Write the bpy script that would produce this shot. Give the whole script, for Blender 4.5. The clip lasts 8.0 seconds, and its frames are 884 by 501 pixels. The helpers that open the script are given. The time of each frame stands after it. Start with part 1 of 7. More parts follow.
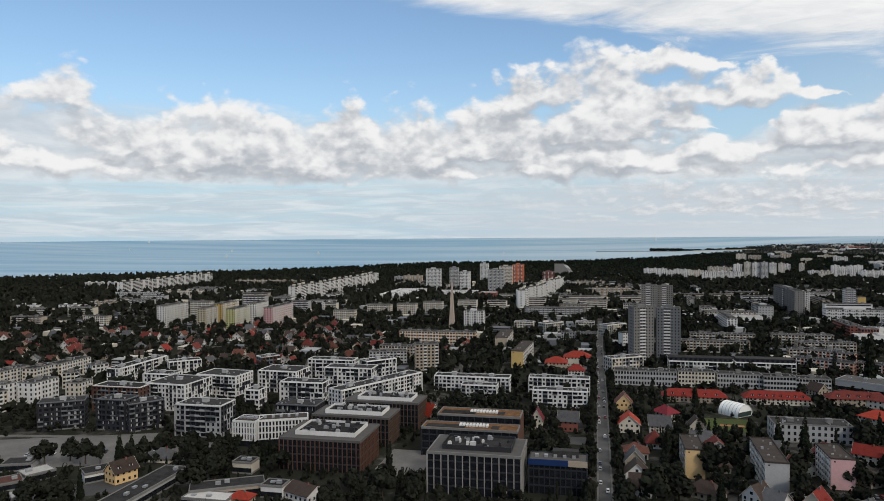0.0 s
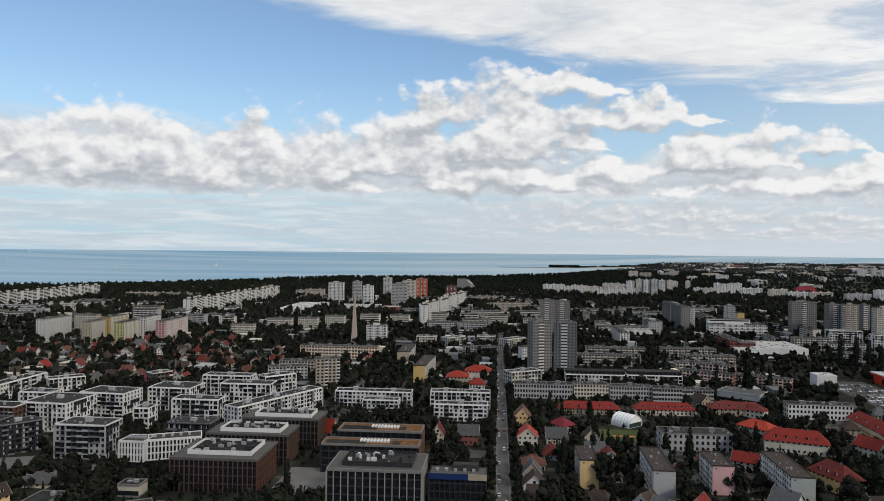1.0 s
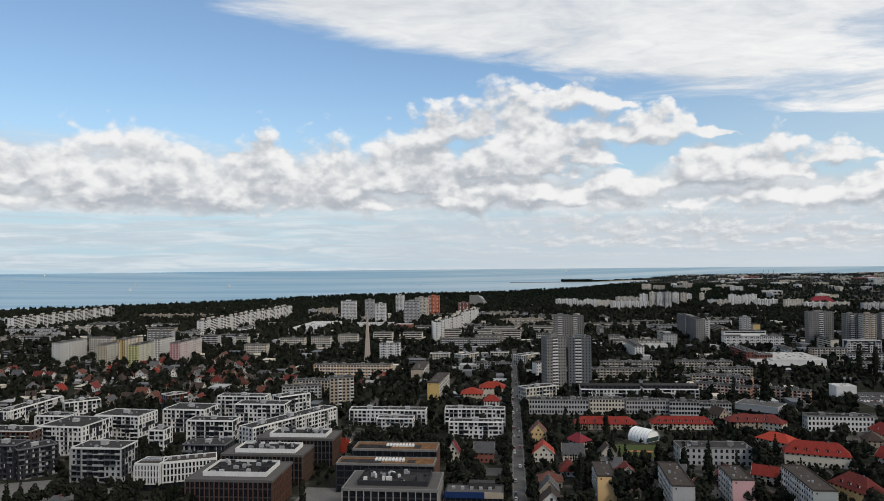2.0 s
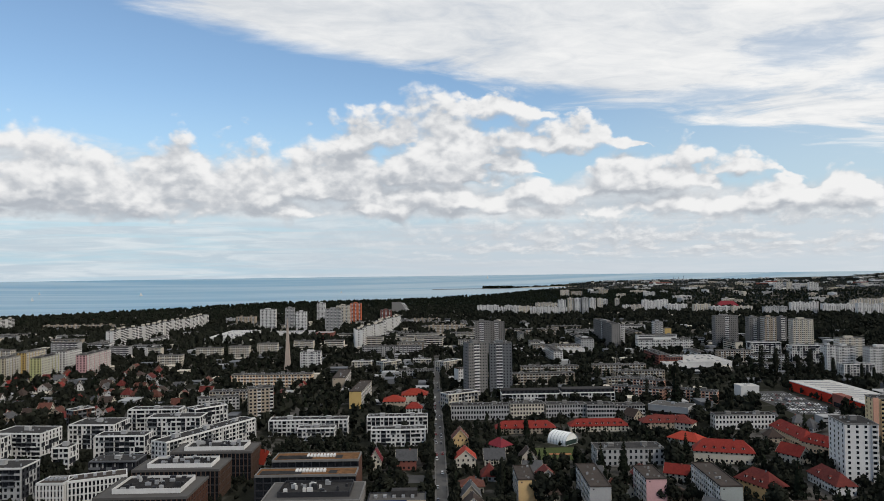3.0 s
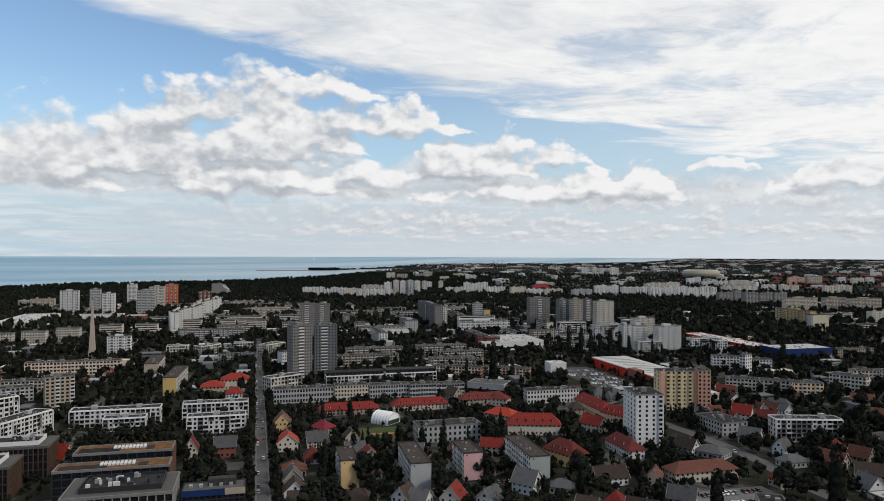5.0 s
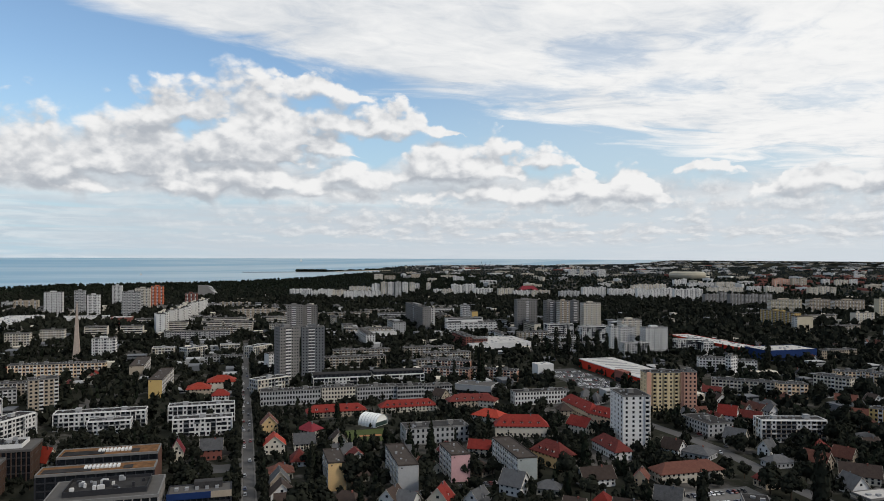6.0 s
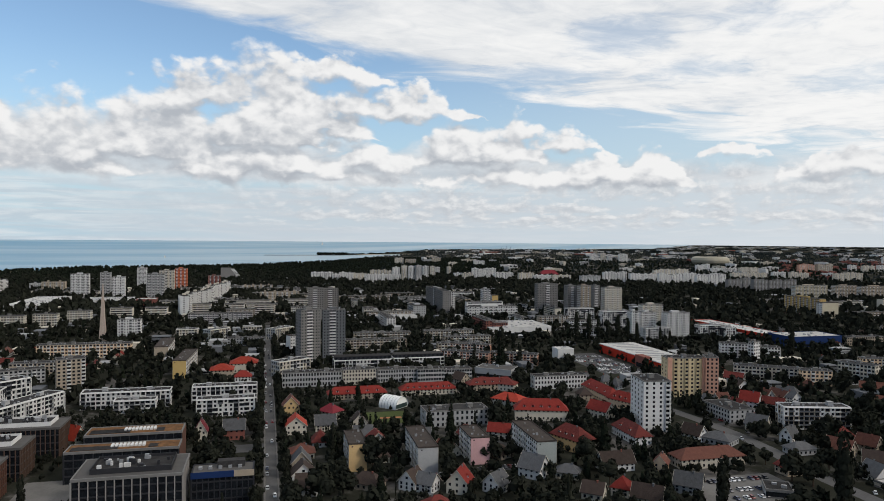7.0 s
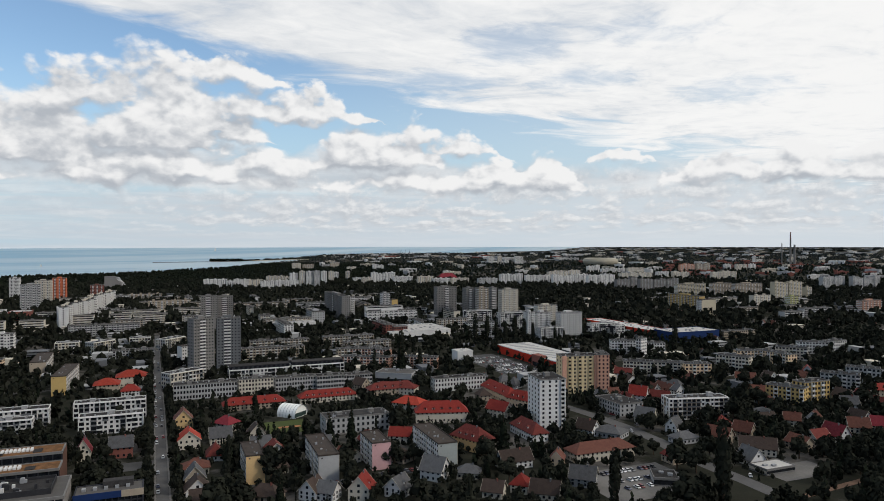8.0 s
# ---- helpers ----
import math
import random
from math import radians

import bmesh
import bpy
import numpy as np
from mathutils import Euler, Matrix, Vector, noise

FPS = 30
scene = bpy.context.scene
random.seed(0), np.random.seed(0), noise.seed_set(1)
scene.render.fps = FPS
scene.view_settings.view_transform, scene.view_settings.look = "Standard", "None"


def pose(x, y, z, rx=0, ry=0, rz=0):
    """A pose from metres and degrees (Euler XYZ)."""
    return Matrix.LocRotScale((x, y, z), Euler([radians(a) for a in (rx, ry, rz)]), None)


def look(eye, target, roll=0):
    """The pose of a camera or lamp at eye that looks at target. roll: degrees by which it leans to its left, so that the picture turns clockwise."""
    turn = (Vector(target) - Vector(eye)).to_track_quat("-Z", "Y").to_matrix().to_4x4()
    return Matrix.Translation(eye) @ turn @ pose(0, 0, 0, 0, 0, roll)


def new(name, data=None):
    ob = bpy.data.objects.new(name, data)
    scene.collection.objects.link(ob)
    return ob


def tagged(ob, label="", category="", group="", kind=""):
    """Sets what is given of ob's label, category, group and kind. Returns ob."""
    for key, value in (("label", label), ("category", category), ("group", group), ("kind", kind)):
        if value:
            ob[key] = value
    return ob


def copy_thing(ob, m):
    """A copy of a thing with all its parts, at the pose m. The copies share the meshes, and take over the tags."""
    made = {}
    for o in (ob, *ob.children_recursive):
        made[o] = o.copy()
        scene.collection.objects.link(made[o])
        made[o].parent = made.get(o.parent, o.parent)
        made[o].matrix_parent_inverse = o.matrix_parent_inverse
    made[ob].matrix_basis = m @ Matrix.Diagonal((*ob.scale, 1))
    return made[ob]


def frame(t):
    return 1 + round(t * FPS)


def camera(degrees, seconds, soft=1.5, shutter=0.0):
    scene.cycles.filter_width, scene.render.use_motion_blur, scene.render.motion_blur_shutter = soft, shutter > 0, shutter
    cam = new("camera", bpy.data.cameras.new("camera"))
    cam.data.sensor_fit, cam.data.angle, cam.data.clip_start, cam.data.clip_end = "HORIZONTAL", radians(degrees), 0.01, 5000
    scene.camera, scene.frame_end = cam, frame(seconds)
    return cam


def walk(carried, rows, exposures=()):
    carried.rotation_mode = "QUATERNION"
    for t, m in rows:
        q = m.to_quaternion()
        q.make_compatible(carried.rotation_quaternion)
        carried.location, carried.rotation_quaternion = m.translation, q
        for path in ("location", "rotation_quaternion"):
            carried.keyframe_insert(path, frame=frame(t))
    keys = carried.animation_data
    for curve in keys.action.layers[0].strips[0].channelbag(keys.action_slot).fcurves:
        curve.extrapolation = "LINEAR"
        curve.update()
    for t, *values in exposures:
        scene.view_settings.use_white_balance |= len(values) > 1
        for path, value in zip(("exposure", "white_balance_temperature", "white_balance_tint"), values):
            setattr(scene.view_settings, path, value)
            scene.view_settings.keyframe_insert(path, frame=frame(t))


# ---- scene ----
EYE = 125.0
LENS = 63.96
cam = camera(LENS, 8.0, soft=0.9)
# seconds, turn to the right, tilt up, lean to the left (degrees); the camera stands still in its place and turns
ROWS = [
    (0, -0.00, -1.30, -0.38),
    (0.5, 5.34, -1.61, -0.43),
    (1, 7.77, -0.14, 0.58),
    (1.2, 6.62, 1.33, 1.16),
    (2.3, 8.04, 1.13, -1.83),
    (2.5, 10.44, 2.39, -1.64),
    (3, 13.13, 1.72, -0.73),
    (3.5, 17.67, 1.57, -1.35),
    (4, 21.71, 0.28, -0.92),
    (4.5, 25.50, -0.09, -0.49),
    (6, 28.03, 0.35, 0.25),
    (6.5, 29.11, -0.84, -0.21),
    (7, 26.38, -0.97, 0.49),
    (7.5, 30.35, -0.81, -0.02),
    (8, 34.54, -0.61, -0.11),
]
walk(cam, [(t, pose(0, 0, EYE, 90 + tilt, 0, -turn) @ pose(0, 0, 0, 0, 0, lean)) for t, turn, tilt, lean in ROWS])
scene.view_settings.exposure = 0.0

# ---- light: a bright, partly clouded sky, with a veiled sun behind the camera's right ----
SUN_AZ, SUN_EL = 148.0, 38.0
sun = new("sun", bpy.data.lights.new("sun", "SUN"))
sun.data.energy, sun.data.angle, sun.data.color = 1.45, radians(9), (1.0, 0.93, 0.85)
sun.matrix_world = look((0, 0, 500), (-math.sin(radians(SUN_AZ)), -math.cos(radians(SUN_AZ)), 500 - math.tan(radians(SUN_EL))))


class Graph:
    """A short way to write node trees."""

    def __init__(self, tree, fresh=True):
        self.tree = tree
        if fresh:
            tree.nodes.clear()

    def node(self, kind, **settings):
        n = self.tree.nodes.new(kind)
        for key, value in settings.items():
            setattr(n, key, value)
        return n

    def link(self, a, b):
        self.tree.links.new(a, b)

    def put(self, value, socket):
        if isinstance(value, bpy.types.NodeSocket):
            self.link(value, socket)
        else:
            socket.default_value = value

    def math(self, op, a, b=0.0, c=0.0, clamp=False):
        n = self.node("ShaderNodeMath", operation=op, use_clamp=clamp)
        for v, s in zip((a, b, c), n.inputs):
            self.put(v, s)
        return n.outputs[0]

    def vec(self, op, a, b=(0, 0, 0)):
        n = self.node("ShaderNodeVectorMath", operation=op)
        self.put(a, n.inputs[0])
        self.put(b, n.inputs[1])
        return n.outputs["Value"] if op == "DOT_PRODUCT" else n.outputs[0]

    def noise(self, vector, scale, detail=4.0, rough=0.5, distort=0.0):
        n = self.node("ShaderNodeTexNoise")
        self.put(vector, n.inputs["Vector"])
        for key, v in (("Scale", scale), ("Detail", detail), ("Roughness", rough), ("Distortion", distort)):
            n.inputs[key].default_value = v
        return n.outputs[0]

    def smooth(self, v, lo, hi, out0=0.0, out1=1.0):
        n = self.node("ShaderNodeMapRange", interpolation_type="SMOOTHSTEP")
        for x, s in zip((v, lo, hi, out0, out1), n.inputs):
            self.put(x, s)
        return n.outputs[0]

    def mix(self, f, a, b):
        n = self.node("ShaderNodeMix", data_type="RGBA")
        self.put(f, n.inputs[0])
        self.put(a, n.inputs[6])
        self.put(b, n.inputs[7])
        return n.outputs[2]

    def join(self, x, y, z=0.0):
        n = self.node("ShaderNodeCombineXYZ")
        for v, s in zip((x, y, z), n.inputs):
            self.put(v, s)
        return n.outputs[0]

    def split(self, v):
        n = self.node("ShaderNodeSeparateXYZ")
        self.put(v, n.inputs[0])
        return n.outputs


world = bpy.data.worlds.new("sky")
scene.world = world
world.use_nodes = True
g = Graph(world.node_tree)
direction = g.node("ShaderNodeTexCoord").outputs["Generated"]
dx, dy, dz = g.split(direction)
azimuth = g.math("DEGREES", g.math("ARCTAN2", dx, dy))
height = g.math("DEGREES", g.math("ARCSINE", dz))
place = g.join(azimuth, height)

# heaps of cloud: azimuth, height of the base, half-width, rise of the top (degrees), thickness
HEAPS = [(-28.5, 9.0, 3.2, 2.9, 0.55), (-28, 4.7, 6.5, 2.2, 0.8), (-25.5, 5.8, 3.2, 4.0, 0.7), (-21.5, 5.6, 3.6, 4.9, 0.8), (-15.5, 5.0, 6.2, 5.6, 1.0), (-7.6, 5.2, 3.4, 5.1, 0.95), (-2.4, 5.0, 3.4, 5.7, 0.9)]
HEAPS += [(4.6, 5.6, 5.2, 6.3, 1.0), (12.8, 6.8, 4.4, 8.0, 1.0), (17.6, 12.2, 4.8, 2.3, 0.85), (8.5, 9.8, 4.2, 3.6, 0.85), (14.5, 8.0, 5.6, 4.2, 1.0), (22.6, 9.6, 7.0, 2.6, 1.0), (-8, 4.5, 13, 2.4, 0.75), (12, 4.6, 8.0, 2.9, 0.95)]
HEAPS += [(20.5, 5.2, 3.4, 2.6, 0.85), (27.5, 5.8, 3.6, 3.6, 0.95), (31.3, 6.0, 3.6, 4.0, 1.0), (36.0, 7.0, 3.4, 1.5, 0.6), (31, 4.4, 7.5, 1.9, 0.85), (38.6, 4.7, 2.8, 2.3, 0.9), (43.2, 4.7, 2.2, 3.0, 1.0), (41, 4.4, 5.0, 1.5, 0.85)]
HEAPS += [(48.8, 6.4, 2.3, 0.9, 0.75), (55.8, 4.7, 3.3, 1.9, 0.9), (62, 4.5, 3.2, 3.2, 0.95), (66.5, 4.3, 3.4, 2.4, 0.9), (74, 5, 6, 4, 0.9), (-38, 5, 7, 5, 0.9), (92, 7, 9, 5, 0.8), (-60, 6, 12, 5, 0.8), (150, 10, 16, 7, 0.8), (-120, 9, 18, 7, 0.8)]
TEARS = [(40, 15.2, 5, 1.9, 0.7), (46, 12.8, 4.5, 1.1, 0.5), (57.5, 11.3, 5, 1.3, 0.5), (34, 13.0, 6, 0.9, 0.6), (52, 15.8, 6, 1.2, 0.4)]


def blots(p, heaps):
    """Oval patches of the sky."""
    total = None
    for a, e, ra, re, s in heaps:
        q = g.vec("MULTIPLY", g.vec("SUBTRACT", p, (a, e, 0)), (1 / ra, 1 / re, 0))
        one = g.math("MULTIPLY_ADD", g.vec("DOT_PRODUCT", q, q), -s, s)
        total = one if total is None else g.math("SMOOTH_MAX", total, one, 0.3)
    return g.math("MAXIMUM", total, -0.8)


def heap_field(p):
    """How much cloud the heaps hold at the place p of the sky: domed tops over nearly level bases."""
    total = None
    for a, e, ra, rise, s in HEAPS:
        u, v, _ = g.split(g.vec("MULTIPLY", g.vec("SUBTRACT", p, (a, e, 0)), ((0.74 if a < 16 else 0.92) / ra, 1 / rise, 0)))
        dome = g.math("SUBTRACT", g.math("MULTIPLY_ADD", g.math("MULTIPLY", u, u), -1.0, 1.0), v)
        base = g.math("MULTIPLY_ADD", v, rise * 0.8, 0.22)
        one = g.math("MULTIPLY", g.math("MINIMUM", dome, base), s)
        total = one if total is None else g.math("SMOOTH_MAX", total, one, 0.16)
    return g.math("MINIMUM", g.math("MAXIMUM", total, -0.8), 0.62)


def cells(q, scale, wobble):
    """Rounded cells, as of cauliflower tops."""
    n = g.node("ShaderNodeTexVoronoi", feature="SMOOTH_F1")
    g.put(g.vec("ADD", q, g.vec("MULTIPLY", wobble, (1.5, 1.5, 0))), n.inputs["Vector"])
    n.inputs["Scale"].default_value = scale
    n.inputs["Smoothness"].default_value = 0.35
    return g.math("SUBTRACT", 0.5, n.outputs["Distance"])


def node_noise(q, scale):
    n = g.node("ShaderNodeTexNoise")
    g.put(q, n.inputs["Vector"])
    n.inputs["Scale"].default_value = scale
    n.inputs["Detail"].default_value = 4.0
    return g.vec("SUBTRACT", n.outputs["Color"], (0.5, 0.5, 0.5))


def cumulus(p):
    """Density of the heaped clouds at p, and their billows alone: heaps, broken up at several scales."""
    x, y, _ = g.split(p)
    q = g.join(g.math("MULTIPLY", x, 0.72), y)
    wobble = node_noise(q, 0.8)
    billow = g.noise(q, 0.34, 8.0, 0.55, 0.2)
    bent = g.vec("ADD", p, g.vec("MULTIPLY", node_noise(p, 0.2), (2.4, 1.4, 0)))
    bent = g.vec("ADD", bent, g.vec("MULTIPLY", node_noise(q, 0.6), (2.0, 1.9, 0)))
    form = g.math("MULTIPLY", g.math("SUBTRACT", billow, 0.5), 1.25)
    form = g.math("MULTIPLY_ADD", cells(q, 0.62, wobble), 0.42, form)
    form = g.math("MULTIPLY_ADD", cells(q, 1.7, wobble), 0.24, form)
    heap = heap_field(bent)
    return g.math("ADD", heap, form), form, heap


air = g.node("ShaderNodeTexSky", sky_type="NISHITA", sun_disc=False, sun_elevation=radians(SUN_EL), sun_rotation=radians(SUN_AZ), altitude=100, air_density=1.0, dust_density=0.6, ozone_density=2.0)
blue = g.vec("MULTIPLY", air.outputs[0], (0.142, 0.150, 0.150))
dense, form, heap = cumulus(place)
_, form_up, heap_up = cumulus(g.vec("ADD", place, (0.35, 0.8, 0)))
slope = g.math("SUBTRACT", heap, heap_up)
crisp = g.smooth(slope, -0.12, 0.45)
cover = g.smooth(g.math("ADD", dense, 0.07), -0.02, g.math("MULTIPLY_ADD", crisp, -0.34, 0.52))
puff = g.smooth(g.math("SUBTRACT", form, form_up), -0.48, 0.50)
bright = g.math("MULTIPLY_ADD", g.smooth(slope, -0.40, 0.42), 0.58, g.math("MULTIPLY", puff, 0.66))
bright = g.math("MULTIPLY_ADD", g.math("SUBTRACT", g.noise(place, 0.16, 3.0, 0.5), 0.5), 0.6, bright)
heap_colour = g.mix(g.smooth(bright, 0.28, 1.0), (0.49, 0.525, 0.575, 1), (0.96, 0.96, 0.96, 1))

# a high sheet of torn white cloud, seen in perspective, thickening towards the sun
flat = g.join(g.math("DIVIDE", dx, g.math("MAXIMUM", dz, 0.05)), g.math("DIVIDE", dy, g.math("MAXIMUM", dz, 0.05)))
turned = g.node("ShaderNodeMapping")
turned.inputs["Rotation"].default_value[2] = radians(-30)
turned.inputs["Scale"].default_value = (0.85, 1.15, 1)
g.put(flat, turned.inputs["Vector"])
streaks = g.noise(turned.outputs[0], 1.0, 10.0, 0.60, 0.9)
ripple = g.noise(turned.outputs[0], 5.5, 6.0, 0.62, 0.6)
border = g.math("MULTIPLY_ADD", azimuth, -0.215, 18.4)
rise = g.math("SUBTRACT", g.math("MULTIPLY_ADD", g.math("SUBTRACT", streaks, 0.5), 7.0, height), border)
patches = g.math("MULTIPLY_ADD", g.math("SUBTRACT", ripple, 0.5), 0.9, g.math("MULTIPLY", g.math("SUBTRACT", streaks, 0.5), 1.6))
torn = g.smooth(g.math("MULTIPLY_ADD", patches, -1.6, blots(place, TEARS)), -0.1, 0.9, 1.0, 0.45)
sheet = g.math("MULTIPLY", g.math("MULTIPLY", g.smooth(rise, -0.6, 1.3), torn), g.smooth(patches, -0.8, -0.05, 0.45, 1.0))
veil_colour = g.mix(g.smooth(g.math("MULTIPLY_ADD", azimuth, 0.009, patches), -0.3, 0.75), (0.68, 0.72, 0.77, 1), (1.0, 1.0, 0.995, 1))

# a grey bank behind the heaps, and thin bands low over the horizon
wide = g.join(g.math("MULTIPLY", azimuth, 0.10), g.math("MULTIPLY", height, 0.32))
bank_noise = g.noise(wide, 1.1, 7.0, 0.58, 0.5)
bank_up = g.math("MULTIPLY_ADD", azimuth, -0.05, 8.4)
bank = g.math("MULTIPLY", g.smooth(g.math("ADD", g.math("SUBTRACT", bank_up, height), g.math("MULTIPLY", g.math("SUBTRACT", bank_noise, 0.5), 7.0)), -0.8, 1.2), g.smooth(g.math("MULTIPLY_ADD", bank_noise, 2.0, height), 4.6, 5.8))
bank_colour = g.mix(g.smooth(bank_noise, 0.35, 0.66), (0.60, 0.64, 0.69, 1), (0.86, 0.875, 0.89, 1))
low = g.join(g.math("MULTIPLY", azimuth, 0.03), g.math("MULTIPLY", height, 0.60))
bands = g.noise(low, 2.0, 7.0, 0.55, 0.4)
streak = g.noise(g.join(g.math("MULTIPLY", azimuth, 0.16), g.math("MULTIPLY", height, 1.5)), 1.0, 6.0, 0.58, 0.8)
haze = g.math("MULTIPLY", g.smooth(bands, 0.34, 0.56), g.smooth(height, 5.6, 3.4))
to_right = g.smooth(azimuth, 0.0, 26.0, 0.12, 1.0)

# rows of small heaps that shrink towards the horizon
depth = g.math("MULTIPLY", g.math("LOGARITHM", g.math("ADD", g.math("MAXIMUM", height, 0.0), 0.9), 2.718), 3.8)
side = g.math("MULTIPLY", azimuth, 0.56)
row_form = g.noise(g.join(side, depth), 0.95, 7.0, 0.58, 0.15)
row_lit = g.smooth(g.math("SUBTRACT", row_form, g.noise(g.join(g.math("ADD", side, 0.12), g.math("ADD", depth, 0.34)), 0.95, 7.0, 0.58, 0.15)), -0.14, 0.24)
rows = g.math("MULTIPLY", g.math("MULTIPLY", g.smooth(g.math("MULTIPLY_ADD", bands, 0.45, row_form), 0.60, 0.82), g.smooth(height, 6.6, 5.0)), g.math("MULTIPLY", to_right, g.smooth(height, 0.3, 1.6)))

pale = g.mix(g.smooth(height, 15.0, 0.0, 0.0, 0.9), blue, (0.47, 0.66, 0.80, 1))
sky = g.mix(g.math("MULTIPLY", haze, 0.68), pale, g.mix(g.smooth(streak, 0.40, 0.66), (0.59, 0.655, 0.725, 1), (0.83, 0.86, 0.885, 1)))
sky = g.mix(g.math("MULTIPLY", g.math("MULTIPLY", g.smooth(azimuth, -6.0, 14.0), g.smooth(height, 4.4, 3.2)), 0.72), sky, (0.63, 0.68, 0.735, 1))
sky = g.mix(g.smooth(azimuth, 12.0, 60.0, 0.0, 0.38), sky, (0.80, 0.85, 0.89, 1))
sky = g.mix(sheet, sky, veil_colour)
sky = g.mix(g.math("MULTIPLY", bank, 0.85), sky, bank_colour)
sky = g.mix(g.math("MULTIPLY", rows, 0.75), sky, g.mix(row_lit, (0.58, 0.61, 0.65, 1), (0.93, 0.93, 0.93, 1)))
sky = g.mix(cover, sky, heap_colour)
back = g.node("ShaderNodeBackground")
g.put(sky, back.inputs[0])
back.inputs[1].default_value = 0.92
g.link(back.outputs[0], g.node("ShaderNodeOutputWorld").inputs[0])


# ---- materials ----
def material(name, colour, rough=0.8, metal=0.0, grain=(0.6, 6.0), spread=(0.16, 0.10), bump=0.0, per_thing=0.0, spec=0.12):
    """A surface with stains at a large scale and grain at a small one."""
    m = bpy.data.materials.new(name)
    m.use_nodes = True
    k = Graph(m.node_tree)
    at = k.node("ShaderNodeTexCoord").outputs["Object"]
    stain = k.noise(at, grain[0], 4.0, 0.6)
    fine = k.noise(at, grain[1], 5.0, 0.6)
    v = k.math("MULTIPLY_ADD", k.math("SUBTRACT", stain, 0.5), 2 * spread[0] * 2, 1.0)
    v = k.math("MULTIPLY_ADD", k.math("SUBTRACT", fine, 0.5), 2 * spread[1] * 2, v)
    if per_thing:
        v = k.math("MULTIPLY_ADD", k.math("SUBTRACT", k.node("ShaderNodeObjectInfo").outputs["Random"], 0.5), 2 * per_thing, v)
    bsdf = k.node("ShaderNodeBsdfPrincipled")
    k.put(k.vec("MULTIPLY", (*colour,), k.join(v, v, v)), bsdf.inputs["Base Color"])
    k.put(k.math("MULTIPLY_ADD", fine, 0.2, rough - 0.1), bsdf.inputs["Roughness"])
    bsdf.inputs["Metallic"].default_value = metal
    bsdf.inputs["Specular IOR Level"].default_value = spec
    if bump:
        b = k.node("ShaderNodeBump")
        b.inputs["Strength"].default_value = bump
        b.inputs["Distance"].default_value = 0.1
        k.put(fine, b.inputs["Height"])
        k.link(b.outputs[0], bsdf.inputs["Normal"])
    k.link(bsdf.outputs[0], k.node("ShaderNodeOutputMaterial").inputs[0])
    return m


def tiled(name, colour):
    """Clay roof tiles: courses that show as fine ridges, each roof a little different."""
    m = material(name, colour, 0.75, grain=(0.5, 3.5), spread=(0.22, 0.16), per_thing=0.22)
    k = Graph(m.node_tree, False)
    at = k.node("ShaderNodeTexCoord").outputs["Object"]
    wave = k.node("ShaderNodeTexWave", wave_type="BANDS", bands_direction="Z")
    k.put(at, wave.inputs["Vector"])
    wave.inputs["Scale"].default_value = 1.6
    b = k.node("ShaderNodeBump")
    b.inputs["Strength"].default_value = 0.6
    b.inputs["Distance"].default_value = 0.06
    k.put(wave.outputs["Fac"], b.inputs["Height"])
    k.link(b.outputs[0], next(n for n in m.node_tree.nodes if n.type == "BSDF_PRINCIPLED").inputs["Normal"])
    return m


PLASTER = {}
for key, c in {"white": (0.57, 0.56, 0.54), "cream": (0.50, 0.455, 0.375), "beige": (0.44, 0.39, 0.29), "grey": (0.33, 0.33, 0.325), "charcoal": (0.030, 0.031, 0.036),
               "steel": (0.13, 0.135, 0.142), "slate": (0.175, 0.168, 0.16), "rust": (0.10, 0.052, 0.038), "yellow": (0.60, 0.41, 0.20), "ochre": (0.47, 0.33, 0.13),
               "pink": (0.50, 0.30, 0.30), "salmon": (0.50, 0.28, 0.20)}.items():
    PLASTER[key] = material("plaster_" + key, c, 0.85, grain=(0.12, 1.3), spread=(0.10, 0.07), per_thing=0.06)
for key, c in {"peach": (0.68, 0.50, 0.33), "sand": (0.33, 0.275, 0.21), "lime": (0.47, 0.46, 0.22), "stone": (0.27, 0.255, 0.24), "butter": (0.58, 0.47, 0.29), "sage": (0.28, 0.30, 0.285), "orange": (0.55, 0.15, 0.07), "brick": (0.20, 0.075, 0.058),
               "blue": (0.012, 0.03, 0.10), "red": (0.46, 0.036, 0.018), "brown": (0.085, 0.055, 0.042)}.items():
    PLASTER[key] = material("plaster_" + key, c, 0.85, grain=(0.12, 1.3), spread=(0.10, 0.07), per_thing=0.06)
TILES = {key: tiled("roof_tiles_" + key, c) for key, c in {"red": (0.18, 0.024, 0.018), "darkred": (0.12, 0.026, 0.021), "crimson": (0.15, 0.020, 0.027), "orange": (0.27, 0.036, 0.021),
                                                           "rust": (0.105, 0.042, 0.030), "darkbrown": (0.048, 0.034, 0.028), "grey": (0.085, 0.085, 0.087)}.items()}
BITUMEN = material("roof_felt", (0.038, 0.0365, 0.036), 0.9, grain=(0.25, 2.0), spread=(0.4, 0.25), per_thing=0.3, spec=0.02)
BROWN_FELT = material("brown_roof_felt", (0.052, 0.042, 0.036), 0.9, grain=(0.25, 2.0), spread=(0.3, 0.15))
PALE_ROOF = material("pale_roof_sheet", (0.40, 0.385, 0.36), 0.7, grain=(0.15, 1.0), spread=(0.18, 0.08), per_thing=0.2)
OFFICE_ROOF = material("office_roof_gravel", (0.088, 0.083, 0.078), 0.9, grain=(0.15, 2.0), spread=(0.15, 0.1))
